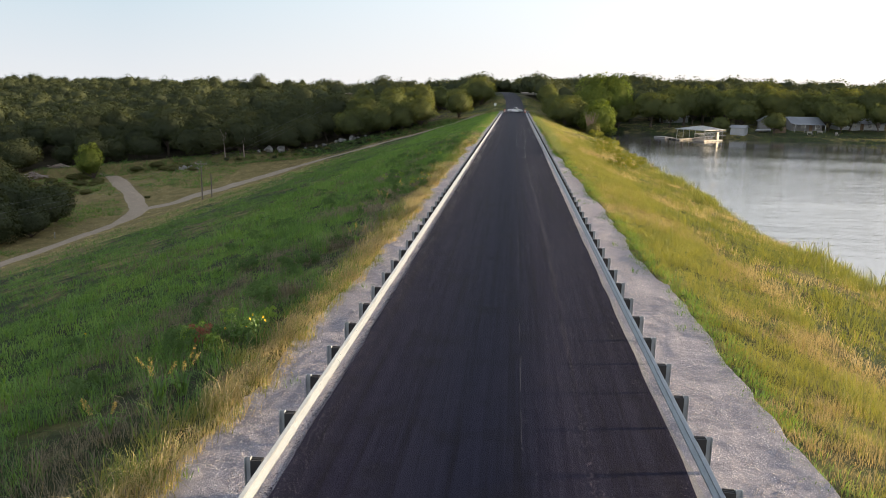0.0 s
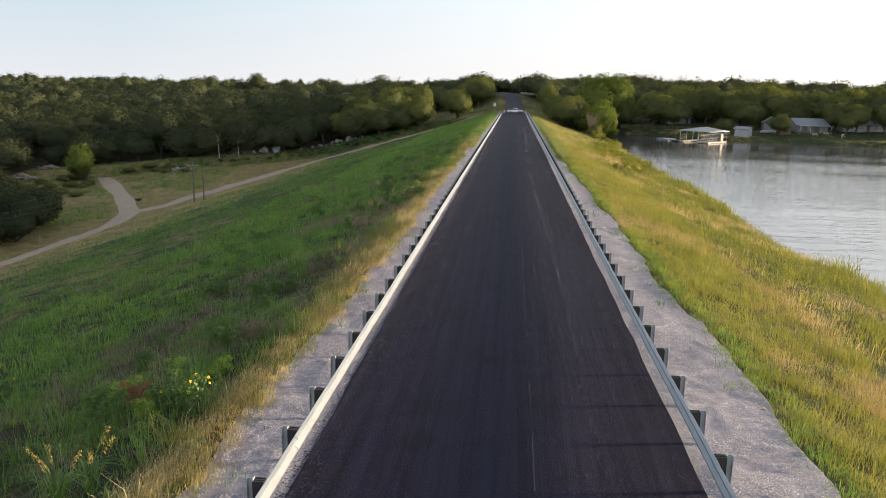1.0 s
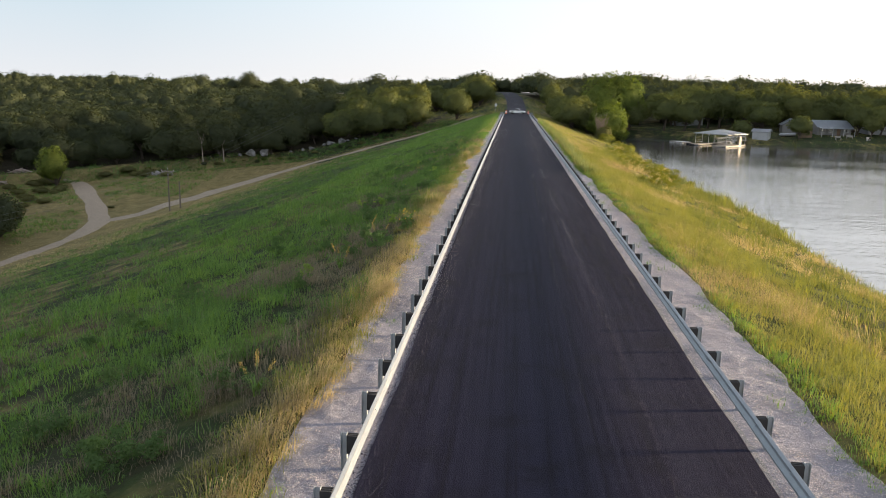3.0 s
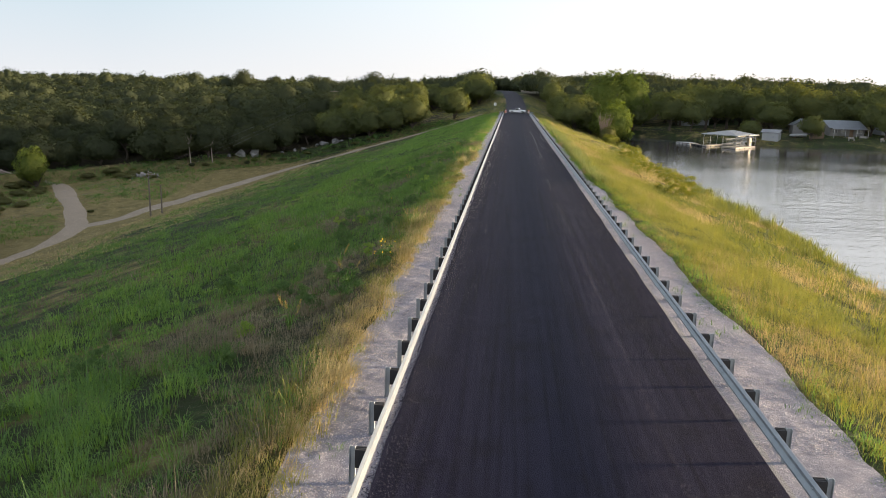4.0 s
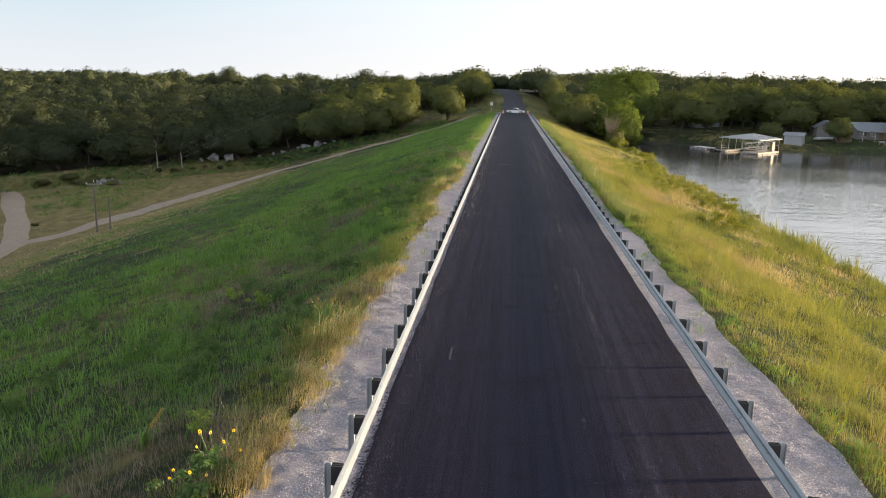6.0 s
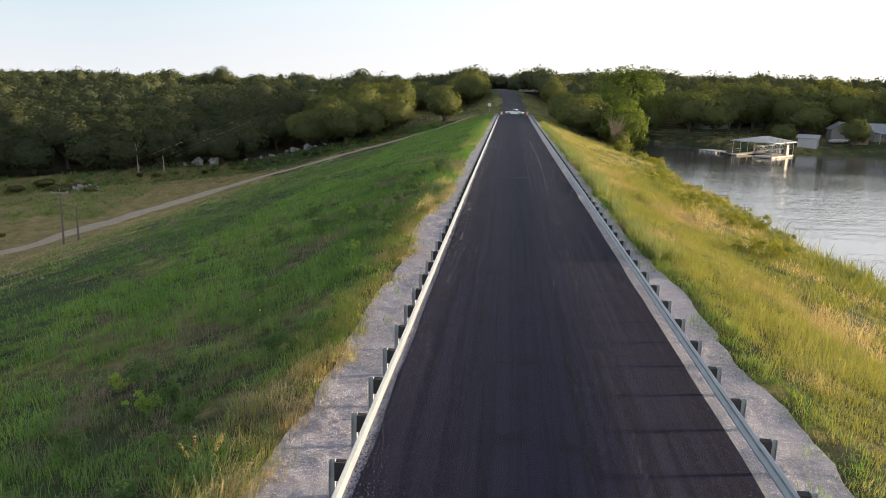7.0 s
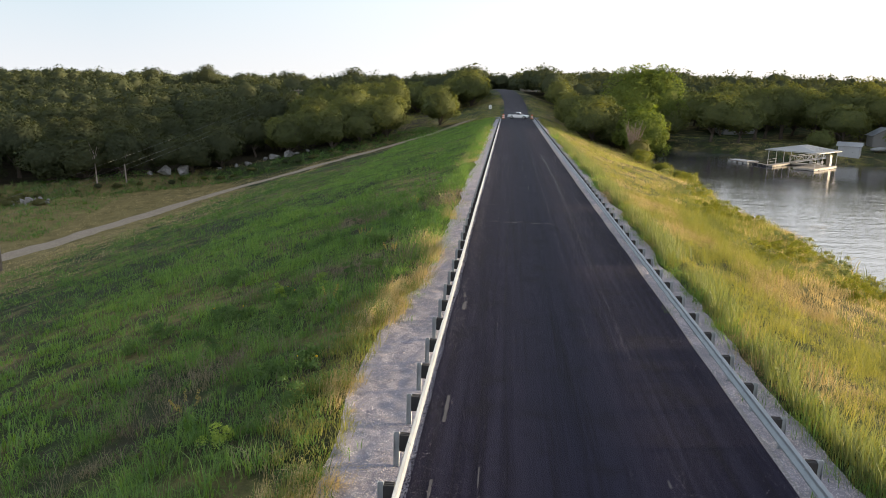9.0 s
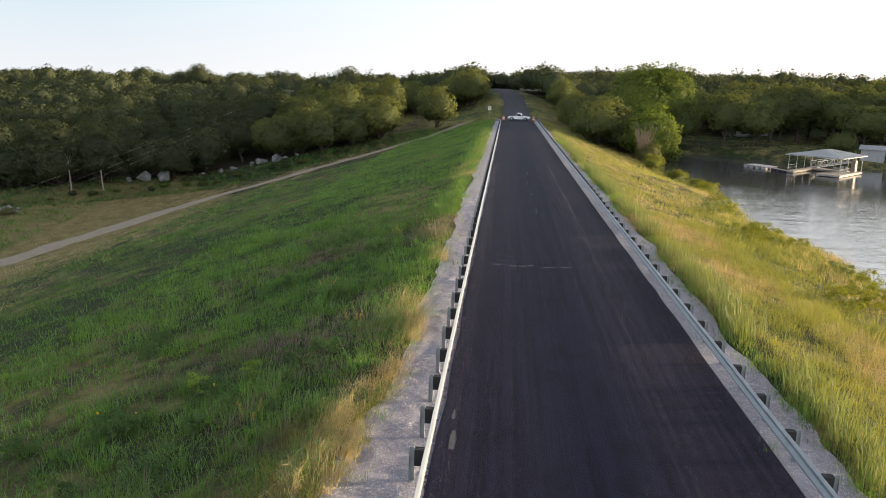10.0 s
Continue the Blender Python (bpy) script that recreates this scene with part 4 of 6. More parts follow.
def log_pile(x, y, n, seed):
    t = thing("log_pile", "heap of cut grey logs and dead branches", "log pile", "", pose(x, y, float(land(x, y))))
    r = random.Random(seed)
    for k in range(n):
        bm = bmesh.new()
        length = r.uniform(1.6, 4.2)
        tube(bm, [(-length / 2, 0, 0), (0, 0, r.uniform(-0.08, 0.08)), (length / 2, 0, 0)], [r.uniform(0.1, 0.2)] * 3, 7)
        ob = part("log", bm, M_PALE_BARK, t)
        ob.matrix_basis = pose(r.uniform(-2.4, 2.4), r.uniform(-1.2, 1.2), 0.15 + 0.09 * k * r.uniform(0.4, 1), r.uniform(-15, 15), r.uniform(-22, 22), r.uniform(-60, 60))


log_pile(-131.5, 193.5, 22, 1)
log_pile(-129.0, 202.0, 12, 2)


# ---- marker post beside the track ----
t = thing("marker_post", "thin white marker post beside the dirt track", "marker post", "", pose(-81.5, 124.3, float(land(-81.5, 124.3)), 0, 2, 0))
bm = bmesh.new()
box(bm, -0.05, 0.05, -0.03, 0.03, -0.3, 0.86, 0.008)
part("stake", bm, M_POST, t)
bm = bmesh.new()
box(bm, -0.07, 0.07, -0.045, 0.045, 0.863, 1.12, 0.015)
part("cap", bm, M_STONE, t, "white painted top")


# ---- power line ----
M_POLE = worn("weathered_pole_timber", (0.16, 0.13, 0.10), 0.9, 0.0, 3.0, 0.35, 0.5)
M_WIRE = worn("aluminium_wire", (0.20, 0.20, 0.19), 0.8, 0.0, 1.0, 0.15)
M_INSUL = worn("grey_porcelain", (0.55, 0.55, 0.52), 0.3, 0.0, 5.0, 0.15)
P1 = Vector((-68.6, 159.2, float(land(-68.6, 159.2))))
P2 = Vector((-66.3, 300.0, 4.9 - 9.3))
P0 = Vector((-84.0, 92.0, -22.0))


def power_pole(p, h, arm, label, turn):
    t = thing("power_pole", label, "utility pole", "power poles", pose(p.x, p.y, p.z, 0, 0, turn))
    bm = bmesh.new()
    tube(bm, [(0, 0, -0.6), (0, 0, h * 0.5), (0, 0, h)], [0.17, 0.14, 0.10], 10)
    part("pole", bm, M_POLE, t)
    if arm:
        bm = bmesh.new()
        box(bm, -1.25, 1.25, -0.17, -0.07, h - 0.45, h - 0.31, 0.015)
        part("crossarm", bm, M_PALE_BARK, t)
        for x in (-0.75, 0.75):
            bm = bmesh.new()
            tube(bm, [(0, -0.17, h - 1.1), (x, -0.17, h - 0.4)], [0.02, 0.02], 5)
            part("brace", bm, M_POST, t)
        for x, z in ((-1.15, h - 0.31), (1.15, h - 0.31), (0, h)):
            bm = bmesh.new()
            for q in range(3):
                bmesh.ops.create_cone(bm, cap_ends=True, segments=10, radius1=0.07 - 0.012 * q, radius2=0.045, depth=0.07, matrix=pose(x, -0.12 if x else 0, z + 0.05 + 0.07 * q))
            part("insulator", bm, M_INSUL, t)
    return t


power_pole(P1, 8.4, True, "weathered timber power pole with a crossarm", 8)
power_pole(P1 + Vector((1.7, 1.2, 0.3)), 5.6, False, "shorter bare timber pole beside the power pole", 0)
power_pole(P2, 9.3, True, "distant timber power pole among the trees", 8)
power_pole(P0, 9.0, True, "weathered timber power pole with a crossarm", 12)
for a, b in ((P1 + Vector((0, 0, 8.5)), P2 + Vector((0, 0, 9.4))), (P0 + Vector((0, 0, 9.1)), P1 + Vector((0, 0, 8.5)))):
    for off, dz in ((-1.15, -0.15), (0.25, -1.05), (0.2, -1.95)):
        bm = bmesh.new()
        pts = []
        for k in range(17):
            f = k / 16
            p = a.lerp(b, f) + Vector((off, 0, dz - 4 * 0.7 * f * (1 - f)))
            pts.append(tuple(p))
        tube(bm, pts, [0.009] * 17, 4)
        w = part("overhead_wire", bm, M_WIRE)
        tagged(w, "thin sagging overhead wire between timber poles", "wire", "overhead wires")


# ---- pickup, barrels, sign at the end of the dam ----
M_WHITE = worn("white_car_paint", (0.78, 0.79, 0.80), 0.3, 0.0, 1.0, 0.06, 0.0)
M_GLASS = worn("dark_window_glass", (0.02, 0.025, 0.03), 0.08, 0.0, 1.0, 0.1, 0.0, 0.8)
M_TYRE = worn("black_rubber", (0.02, 0.02, 0.021), 0.9, 0.0, 8.0, 0.2, 0.3)
M_RIM = worn("grey_alloy", (0.5, 0.5, 0.5), 0.35, 0.8, 4.0, 0.1)
M_GREY = worn("dark_grey_plastic", (0.05, 0.05, 0.055), 0.6, 0.0, 5.0, 0.2)
M_RED = worn("red_lamp", (0.45, 0.03, 0.02), 0.25, 0.0, 3.0, 0.1)
M_LAMP = worn("clear_lamp", (0.75, 0.75, 0.72), 0.15, 0.0, 3.0, 0.1)
M_ORANGE = worn("orange_plastic", (0.72, 0.13, 0.03), 0.5, 0.0, 2.0, 0.12)
M_SIGNWHITE = worn("white_sign_sheet", (0.75, 0.75, 0.72), 0.5, 0.1, 3.0, 0.08)


def pickup(m):
    """A single-cab pickup; its nose points along +x."""
    t = thing("pickup_truck", "white single-cab pickup parked across the road", "pickup", "", m)
    side = [(-2.45, 0.45), (-2.47, 0.98), (-0.55, 1.0), (-0.50, 0.98), (0.95, 0.98), (2.2, 0.90), (2.42, 0.78), (2.45, 0.42), (2.15, 0.35), (2.05, 0.55), (1.85, 0.74), (1.5, 0.80), (1.18, 0.72), (1.0, 0.5), (0.95, 0.32), (-1.05, 0.32), (-1.1, 0.5), (-1.28, 0.72), (-1.6, 0.80), (-1.92, 0.72), (-2.1, 0.5), (-2.15, 0.42)]

    def slab(outline, half, bevel):
        bm = bmesh.new()
        prism(bm, outline, -half, half)
        bmesh.ops.recalc_face_normals(bm, faces=bm.faces[:])
        if bevel:
            bmesh.ops.bevel(bm, geom=[e for e in bm.edges if e.calc_face_angle(0) > 0.9], offset=bevel, segments=2, affect="EDGES", profile=0.6)
        return bm

    part("body", slab(side, 0.88, 0.04), M_WHITE, t)
    bm = bmesh.new()
    low = [bm.verts.new((x, y, 0.97)) for x, y in ((-0.58, -0.84), (1.0, -0.84), (1.0, 0.84), (-0.58, 0.84))]
    top = [bm.verts.new((x, y, 1.58)) for x, y in ((-0.46, -0.66), (0.38, -0.66), (0.38, 0.66), (-0.46, 0.66))]
    for k in range(4):
        bm.faces.new((low[k], low[(k + 1) % 4], top[(k + 1) % 4], top[k]))
    bm.faces.new(top)
    bm.faces.new(low[::-1])
    bmesh.ops.bevel(bm, geom=bm.edges[:], offset=0.05, segments=2, affect="EDGES", profile=0.6)
    part("cab", bm, M_WHITE, t)
    for s in (-1, 1):
        bm = bmesh.new()
        q = [bm.verts.new(p) for p in ((-0.45, s * 0.832, 1.03), (0.72, s * 0.832, 1.03), (0.33, s * 0.70, 1.50), (-0.38, s * 0.70, 1.50))]
        f = bm.faces.new(q)
        bmesh.ops.solidify(bm, geom=[f], thickness=0.02)
        part("side_window", bm, M_GLASS, t)
        bm = bmesh.new()
        box(bm, 0.7, 0.9, s * 0.86 - 0.0, s * 1.06, 1.02, 1.16, 0.03)
        part("mirror", bm, M_GREY, t)
        bm = bmesh.new()
        box(bm, 2.33, 2.455, s * 0.76 - 0.12, s * 0.76 + 0.12, 0.64, 0.80, 0.02)
        part("headlight", bm, M_LAMP, t)
        bm = bmesh.new()
        box(bm, -2.49, -2.44, s * 0.80 - 0.08, s * 0.80 + 0.08, 0.66, 0.92, 0.015)
        part("tail_light", bm, M_RED, t)
        for x in (-1.6, 1.5):
            w = thing("wheel", "", "", "", None)
            w.parent = t
            w.matrix_basis = pose(x, s * 0.78, 0.36)
            for k in ("label", "category", "group", "kind"):
                if k in w:
                    del w[k]
            bm = bmesh.new()
            bmesh.ops.create_cone(bm, cap_ends=True, segments=24, radius1=0.36, radius2=0.36, depth=0.22, matrix=pose(0, 0, 0, 90, 0, 0))
            bmesh.ops.bevel(bm, geom=[e for e in bm.edges if e.calc_face_angle(0) > 1.0], offset=0.03, segments=2, affect="EDGES")
            part("tyre", bm, M_TYRE, w)
            bm = bmesh.new()
            bmesh.ops.create_cone(bm, cap_ends=True, segments=16, radius1=0.22, radius2=0.17, depth=0.04, matrix=pose(0, s * 0.115, 0, -90 * s, 0, 0))
            part("rim", bm, M_RIM, w)
    bm = bmesh.new()
    q = [bm.verts.new(p) for p in ((0.985, -0.72, 1.03), (0.985, 0.72, 1.03), (0.42, 0.60, 1.53), (0.42, -0.60, 1.53))]
    f = bm.faces.new(q)
    bmesh.ops.solidify(bm, geom=[f], thickness=-0.02)
    part("windscreen", bm, M_GLASS, t)
    bm = bmesh.new()
    q = [bm.verts.new(p) for p in ((-0.60, -0.70, 1.05), (-0.60, 0.70, 1.05), (-0.49, 0.58, 1.50), (-0.49, -0.58, 1.50))]
    f = bm.faces.new(q)
    bmesh.ops.solidify(bm, geom=[f], thickness=0.02)
    part("rear_window", bm, M_GLASS, t)
    bm = bmesh.new()
    box(bm, -2.38, -0.66, -0.74, 0.74, 0.985, 1.006)
    part("bed_floor", bm, M_GREY, t, "dark open load bed")
    for x0, x1, nm in ((2.42, 2.54, "front_bumper"), (-2.56, -2.43, "rear_bumper")):
        bm = bmesh.new()
        box(bm, x0, x1, -0.86, 0.86, 0.40, 0.60, 0.03)
        part(nm, bm, M_GREY if x0 > 0 else M_RIM, t)
    bm = bmesh.new()
    box(bm, 2.40, 2.46, -0.58, 0.58, 0.62, 0.80, 0.02)
    part("grille", bm, M_GREY, t)
    return t


pickup(pose(0.35, 254.5, float(road_z(254.5)) + 0.06, 0, 0, -14))


def barrel(x, y, label):
    t = thing("traffic_barrel", label, "traffic barrel", "barrels closing the road", pose(x, y, float(road_z(y)) + 0.04))
    z = 0.06
    bm = bmesh.new()
    bmesh.ops.create_cone(bm, cap_ends=True, segments=20, radius1=0.36, radius2=0.33, depth=0.07, matrix=pose(0, 0, 0.035))
    part("rubber_base", bm, M_TYRE, t)
    for k in range(5):
        r0, r1 = 0.29 - 0.018 * k, 0.278 - 0.018 * k
        bm = bmesh.new()
        bmesh.ops.create_cone(bm, cap_ends=True, segments=20, radius1=r0, radius2=r1, depth=0.185, matrix=pose(0, 0, z + 0.0925))
        part("orange_band" if k % 2 == 0 else "white_band", bm, M_ORANGE if k % 2 == 0 else M_SIGNWHITE, t)
        z += 0.185
    bm = bmesh.new()
    box(bm, -0.10, 0.10, -0.02, 0.02, z - 0.01, z + 0.07, 0.015)
    part("handle", bm, M_ORANGE, t)


barrel(-3.25, 253.5, "orange and white striped traffic barrel on the road")
barrel(3.6, 255.5, "orange and white striped traffic barrel on the road")


def road_sign(x, y):
    z = float(land(x, y))
    t = thing("road_sign", "small white road sign seen on a steel post", "road sign", "", pose(x, y, z))
    bm = bmesh.new()
    tube(bm, [(0, 0, -0.3), (0, 0, 2.9)], [0.03, 0.03], 8)
    part("post", bm, M_POST, t)
    bm = bmesh.new()
    box(bm, -0.38, 0.38, -0.05, -0.03, 2.1, 3.0, 0.008)
    plate = part("plate", bm, M_SIGNWHITE, t)
    for k, w in enumerate((0.5, 0.4, 0.3)):
        bm = bmesh.new()
        box(bm, -w / 2, w / 2, -0.056, -0.052, 2.75 - 0.2 * k, 2.83 - 0.2 * k)
        part("bar", bm, M_GREY, plate)


road_sign(-6.7, 262.5)


# ---- boat dock, shed and houses across the water ----
M_ROOF = worn("white_metal_roof", (0.38, 0.40, 0.42), 0.35, 0.5, 0.6, 0.12, 0.05)
M_DECK = worn("grey_deck_boards", (0.30, 0.28, 0.255), 0.85, 0.0, 2.0, 0.25, 0.3)
M_FLOAT = worn("dark_plastic_float", (0.035, 0.04, 0.05), 0.5, 0.0, 2.0, 0.2)
M_PIPE = worn("white_painted_steel", (0.36, 0.36, 0.355), 0.45, 0.1, 2.0, 0.12)
M_CREAM = worn("cream_cabinet_paint", (0.30, 0.26, 0.20), 0.6, 0.0, 1.5, 0.15)
M_SIDING = worn("pale_grey_siding", (0.17, 0.165, 0.155), 0.7, 0.0, 0.5, 0.18, 0.2)
M_WALLWHITE = worn("white_sheet_wall", (0.32, 0.33, 0.34), 0.5, 0.1, 0.5, 0.10, 0.1)
M_ROOFGREY = worn("grey_metal_roof", (0.34, 0.37, 0.40), 0.4, 0.4, 0.5, 0.2, 0.1)
M_BROWN = worn("brown_timber", (0.17, 0.11, 0.07), 0.8, 0.0, 1.5, 0.3, 0.3)
DOCK = pose(50.0, 202.8, WATER - 0.1, 0, 0, 48)


def boat_dock():
    t = thing("boat_dock", "floating boat dock under a white metal hip roof", "boat dock", "", DOCK)
    L, W, eave, ridge = 10.0, 8.3, 3.2, 4.1
    for k, (x0, x1, y0, y1) in enumerate(((0, L, 0, 3.6), (0, L, 7.2, W), (7.9, L, 3.62, 7.18))):
        n = int((x1 - x0) / 0.6)
        for q in range(n):
            a = x0 + (x1 - x0) * q / n
            bm = bmesh.new()
            box(bm, a, a + (x1 - x0) / n - 0.02, y0, y1, 0.42, 0.50)
            part("deck_board", bm, M_DECK, t)
        bm = bmesh.new()
        box(bm, x0 + 0.02, x1 - 0.02, y0 + 0.02, y1 - 0.02, 0.20, 0.415)
        part("deck_frame", bm, M_DECK, t)
        for q in range(max(2, int((x1 - x0) / 2.4))):
            a = x0 + 0.2 + q * 2.4
            bm = bmesh.new()
            box(bm, a, min(a + 1.8, x1 - 0.1), y0 + 0.15, min(y1 - 0.15, y0 + 1.1), -0.35, 0.195, 0.06)
            part("float", bm, M_FLOAT, t, "dark plastic float")
    for x in (0.15, 3.4, 6.7, L - 0.15):
        for y in (0.15, W - 0.15):
            bm = bmesh.new()
            tube(bm, [(x, y, 0.45), (x, y, eave)], [0.05, 0.05], 8)
            tube(bm, [(x, y, eave - 0.7), (x + (0.6 if x < 6 else -0.6), y, eave - 0.02)], [0.03, 0.03], 6)
            part("post", bm, M_PIPE, t)
    # hip roof with standing seams
    o = 0.35
    A = [(-o, -o, eave), (L + o, -o, eave), (L + o, W + o, eave), (-o, W + o, eave)]
    R = [(3.4, W / 2, ridge), (L - 3.4, W / 2, ridge)]
    for nm, pts in (("roof_slope", (A[0], A[1], R[1], R[0])), ("roof_hip", (A[1], A[2], R[1])), ("roof_slope", (A[2], A[3], R[0], R[1])), ("roof_hip", (A[3], A[0], R[0]))):
        bm = bmesh.new()
        f = bm.faces.new([bm.verts.new(p) for p in pts])
        bmesh.ops.solidify(bm, geom=[f], thickness=0.05)
        s = part(nm, bm, M_ROOF, t)
    for k in range(1, 20):
        x = k * L / 20
        f = min(1.0, x / 3.4, (L - x) / 3.4)
        for y_e, sg in ((-o, 1), (W + o, -1)):
            bm = bmesh.new()
            y_r = y_e + sg * (W / 2 + o) * f
            tube(bm, [(x, y_e, eave + 0.03), (x, y_r, eave + 0.03 + (ridge - eave) * f)], [0.018, 0.018], 4)
            part("roof_seam", bm, M_ROOF, t)
    bm = bmesh.new()
    for a, b in zip(A, A[1:] + A[:1]):
        tube(bm, [(a[0], a[1], a[2] - 0.1), (b[0], b[1], b[2] - 0.1)], [0.06, 0.06], 4)
    part("eave_beam", bm, M_PIPE, t)
    for y in (0.05, W - 0.05):
        bm = bmesh.new()
        tube(bm, [(0.1, y, 1.4), (4.0, y, 1.4)], [0.025, 0.025], 6)
        tube(bm, [(0.1, y, 0.95), (4.0, y, 0.95)], [0.02, 0.02], 6)
        part("rail", bm, M_PIPE, t)
    return t


boat_dock()


def on_dock(x, y, z):
    return DOCK @ Matrix.Translation((x, y, z))


t = thing("dock_cabinet", "cream storage cabinet standing on the dock", "cabinet", "", on_dock(7.6, 0.5, 0.502))
bm = bmesh.new()
box(bm, 0, 1.1, 0, 0.6, 0, 1.9, 0.03)
body = part("body", bm, M_CREAM, t)
for k in range(2):
    bm = bmesh.new()
    box(bm, 0.05 + 0.51 * k, 0.54 + 0.51 * k, -0.025, -0.002, 0.08, 1.82, 0.008)
    d = part("door", bm, M_CREAM, t)
    bm = bmesh.new()
    box(bm, 0.46 + 0.13 * k, 0.49 + 0.13 * k, -0.055, -0.026, 0.85, 1.0)
    part("handle", bm, M_GREY, d)


def dock_chair(x, y, turn):
    t = thing("patio_chair", "white plastic patio chair on the dock", "chair", "chairs on the dock", on_dock(x, y, 0.502) @ pose(0, 0, 0, 0, 0, turn))
    for nm, b in (("seat", (-0.25, 0.25, -0.25, 0.25, 0.40, 0.44)), ("backrest", (-0.25, 0.25, 0.22, 0.26, 0.44, 0.92))):
        bm = bmesh.new()
        box(bm, *b, 0.015)
        part(nm, bm, M_PIPE, t)
    for sx_ in (-0.22, 0.22):
        for sy_ in (-0.22, 0.22):
            bm = bmesh.new()
            tube(bm, [(sx_, sy_, 0), (sx_, sy_, 0.41)], [0.022, 0.022], 6)
            part("leg", bm, M_PIPE, t)


for x, y, a in ((5.4, 1.4, 20), (6.6, 1.2, -30), (7.6, 2.2, 80), (4.4, 2.4, -70)):
    dock_chair(x, y, a)
t = thing("dock_table", "low white table on the dock", "table", "", on_dock(5.0, 2.4, 0.502))
bm = bmesh.new()
box(bm, -0.6, 0.6, -0.4, 0.4, 0.66, 0.71, 0.015)
part("tabletop", bm, M_PIPE, t)
for a in (-0.5, 0.5):
    for b in (-0.32, 0.32):
        bm = bmesh.new()
        tube(bm, [(a, b, 0), (a, b, 0.665)], [0.025, 0.025], 6)
        part("leg", bm, M_PIPE, t)
t = thing("waste_drum", "blue plastic drum on the dock", "drum", "", on_dock(9.2, 0.9, 0.502))
bm = bmesh.new()
bmesh.ops.create_cone(bm, cap_ends=True, segments=18, radius1=0.28, radius2=0.28, depth=0.88, matrix=pose(0, 0, 0.44))
bmesh.ops.bevel(bm, geom=[e for e in bm.edges if e.calc_face_angle(0) > 1], offset=0.03, segments=2, affect="EDGES")
part("body", bm, worn("blue_drum_plastic", (0.03, 0.09, 0.30), 0.5), t)
bm = bmesh.new()
bmesh.ops.create_cone(bm, cap_ends=True, segments=18, radius1=0.29, radius2=0.27, depth=0.05, matrix=pose(0, 0, 0.91))
part("lid", bm, M_GREY, t)


def gangway(a, b):
    """A white truss footbridge from the dock to the bank."""
    t = thing("gangway", "white steel truss gangway from dock to bank", "gangway")
    a, b = Vector(a), Vector(b)
    side = (b - a).cross(Vector((0, 0, 1))).normalized() * 0.65
    n = 8
    for s in (-1, 1):
        bm = bmesh.new()
        lo = [a.lerp(b, k / n) + side * s for k in range(n + 1)]
        hi = [p + Vector((0, 0, 1.05)) for p in lo]
        tube(bm, [tuple(lo[0]), tuple(lo[-1])], [0.05, 0.05], 6)
        tube(bm, [tuple(hi[0]), tuple(hi[-1])], [0.05, 0.05], 6)
        part("chord", bm, M_PIPE, t)
        for k in range(n):
            bm = bmesh.new()
            p, q = (lo[k], hi[k + 1]) if k % 2 == 0 else (hi[k], lo[k + 1])
            tube(bm, [tuple(p), tuple(q)], [0.035, 0.035], 5)
            tube(bm, [tuple(lo[k]), tuple(hi[k])], [0.03, 0.03], 5)
            part("strut", bm, M_PIPE, t)
    bm = bmesh.new()
    vs = [bm.verts.new(p) for p in (a - side, a + side, b + side, b - side)]
    f = bm.faces.new(vs)
    bmesh.ops.solidify(bm, geom=[f], thickness=0.06)
    part("walkway", bm, M_DECK, t)


gangway(DOCK @ Vector((9.5, 7.6, 0.56)), (60.2, float(far_shore(60.2)) + 2.6, float(land(60.2, far_shore(60.2) + 2.6)) + 0.25))


def swim_raft():
    m = pose(41.9, 215.4, WATER - 0.12, 0, 0, 30)
    t = thing("swim_raft", "small pale raft on white drums moored off the dock", "raft", "", m)
    for k in range(8):
        bm = bmesh.new()
        box(bm, -1.5, 1.5, -2.4 + 0.6 * k, -2.4 + 0.6 * k + 0.57, 0.50, 0.57)
        part("deck_board", bm, M_PIPE, t)
    bm = bmesh.new()
    box(bm, -1.45, 1.45, -2.35, 2.3, 0.38, 0.495)
    part("deck_frame", bm, M_DECK, t)
    for x in (-1.1, 0.0, 1.1):
        for y in (-1.9, -0.6, 0.7, 1.9):
            bm = bmesh.new()
            bmesh.ops.create_cone(bm, cap_ends=True, segments=12, radius1=0.28, radius2=0.28, depth=0.9, matrix=pose(x, y, 0.12, 90, 0, 0))
            part("float", bm, M_PIPE, t)
    t2 = thing("dock_walkway", "narrow floating plank walkway from raft to dock", "walkway")
    a, b = Vector((42.9, 213.2, WATER + 0.34)), DOCK @ Vector((0.3, 8.0, 0.42))
    side = (b - a).cross(Vector((0, 0, 1))).normalized() * 0.55
    for k in range(8):
        bm = bmesh.new()
        p, q = a.lerp(b, k / 8 + 0.004), a.lerp(b, (k + 1) / 8 - 0.004)
        f = bm.faces.new([bm.verts.new(v) for v in (p - side, p + side, q + side, q - side)])
        bmesh.ops.solidify(bm, geom=[f], thickness=0.09)
        part("plank", bm, M_DECK, t2)
    for k in (0.2, 0.5, 0.8):
        bm = bmesh.new()
        p = a.lerp(b, k)
        box(bm, p.x - 0.4, p.x + 0.4, p.y - 0.4, p.y + 0.4, WATER - 0.25, WATER + 0.32, 0.05)
        part("float", bm, M_FLOAT, t2)


swim_raft()


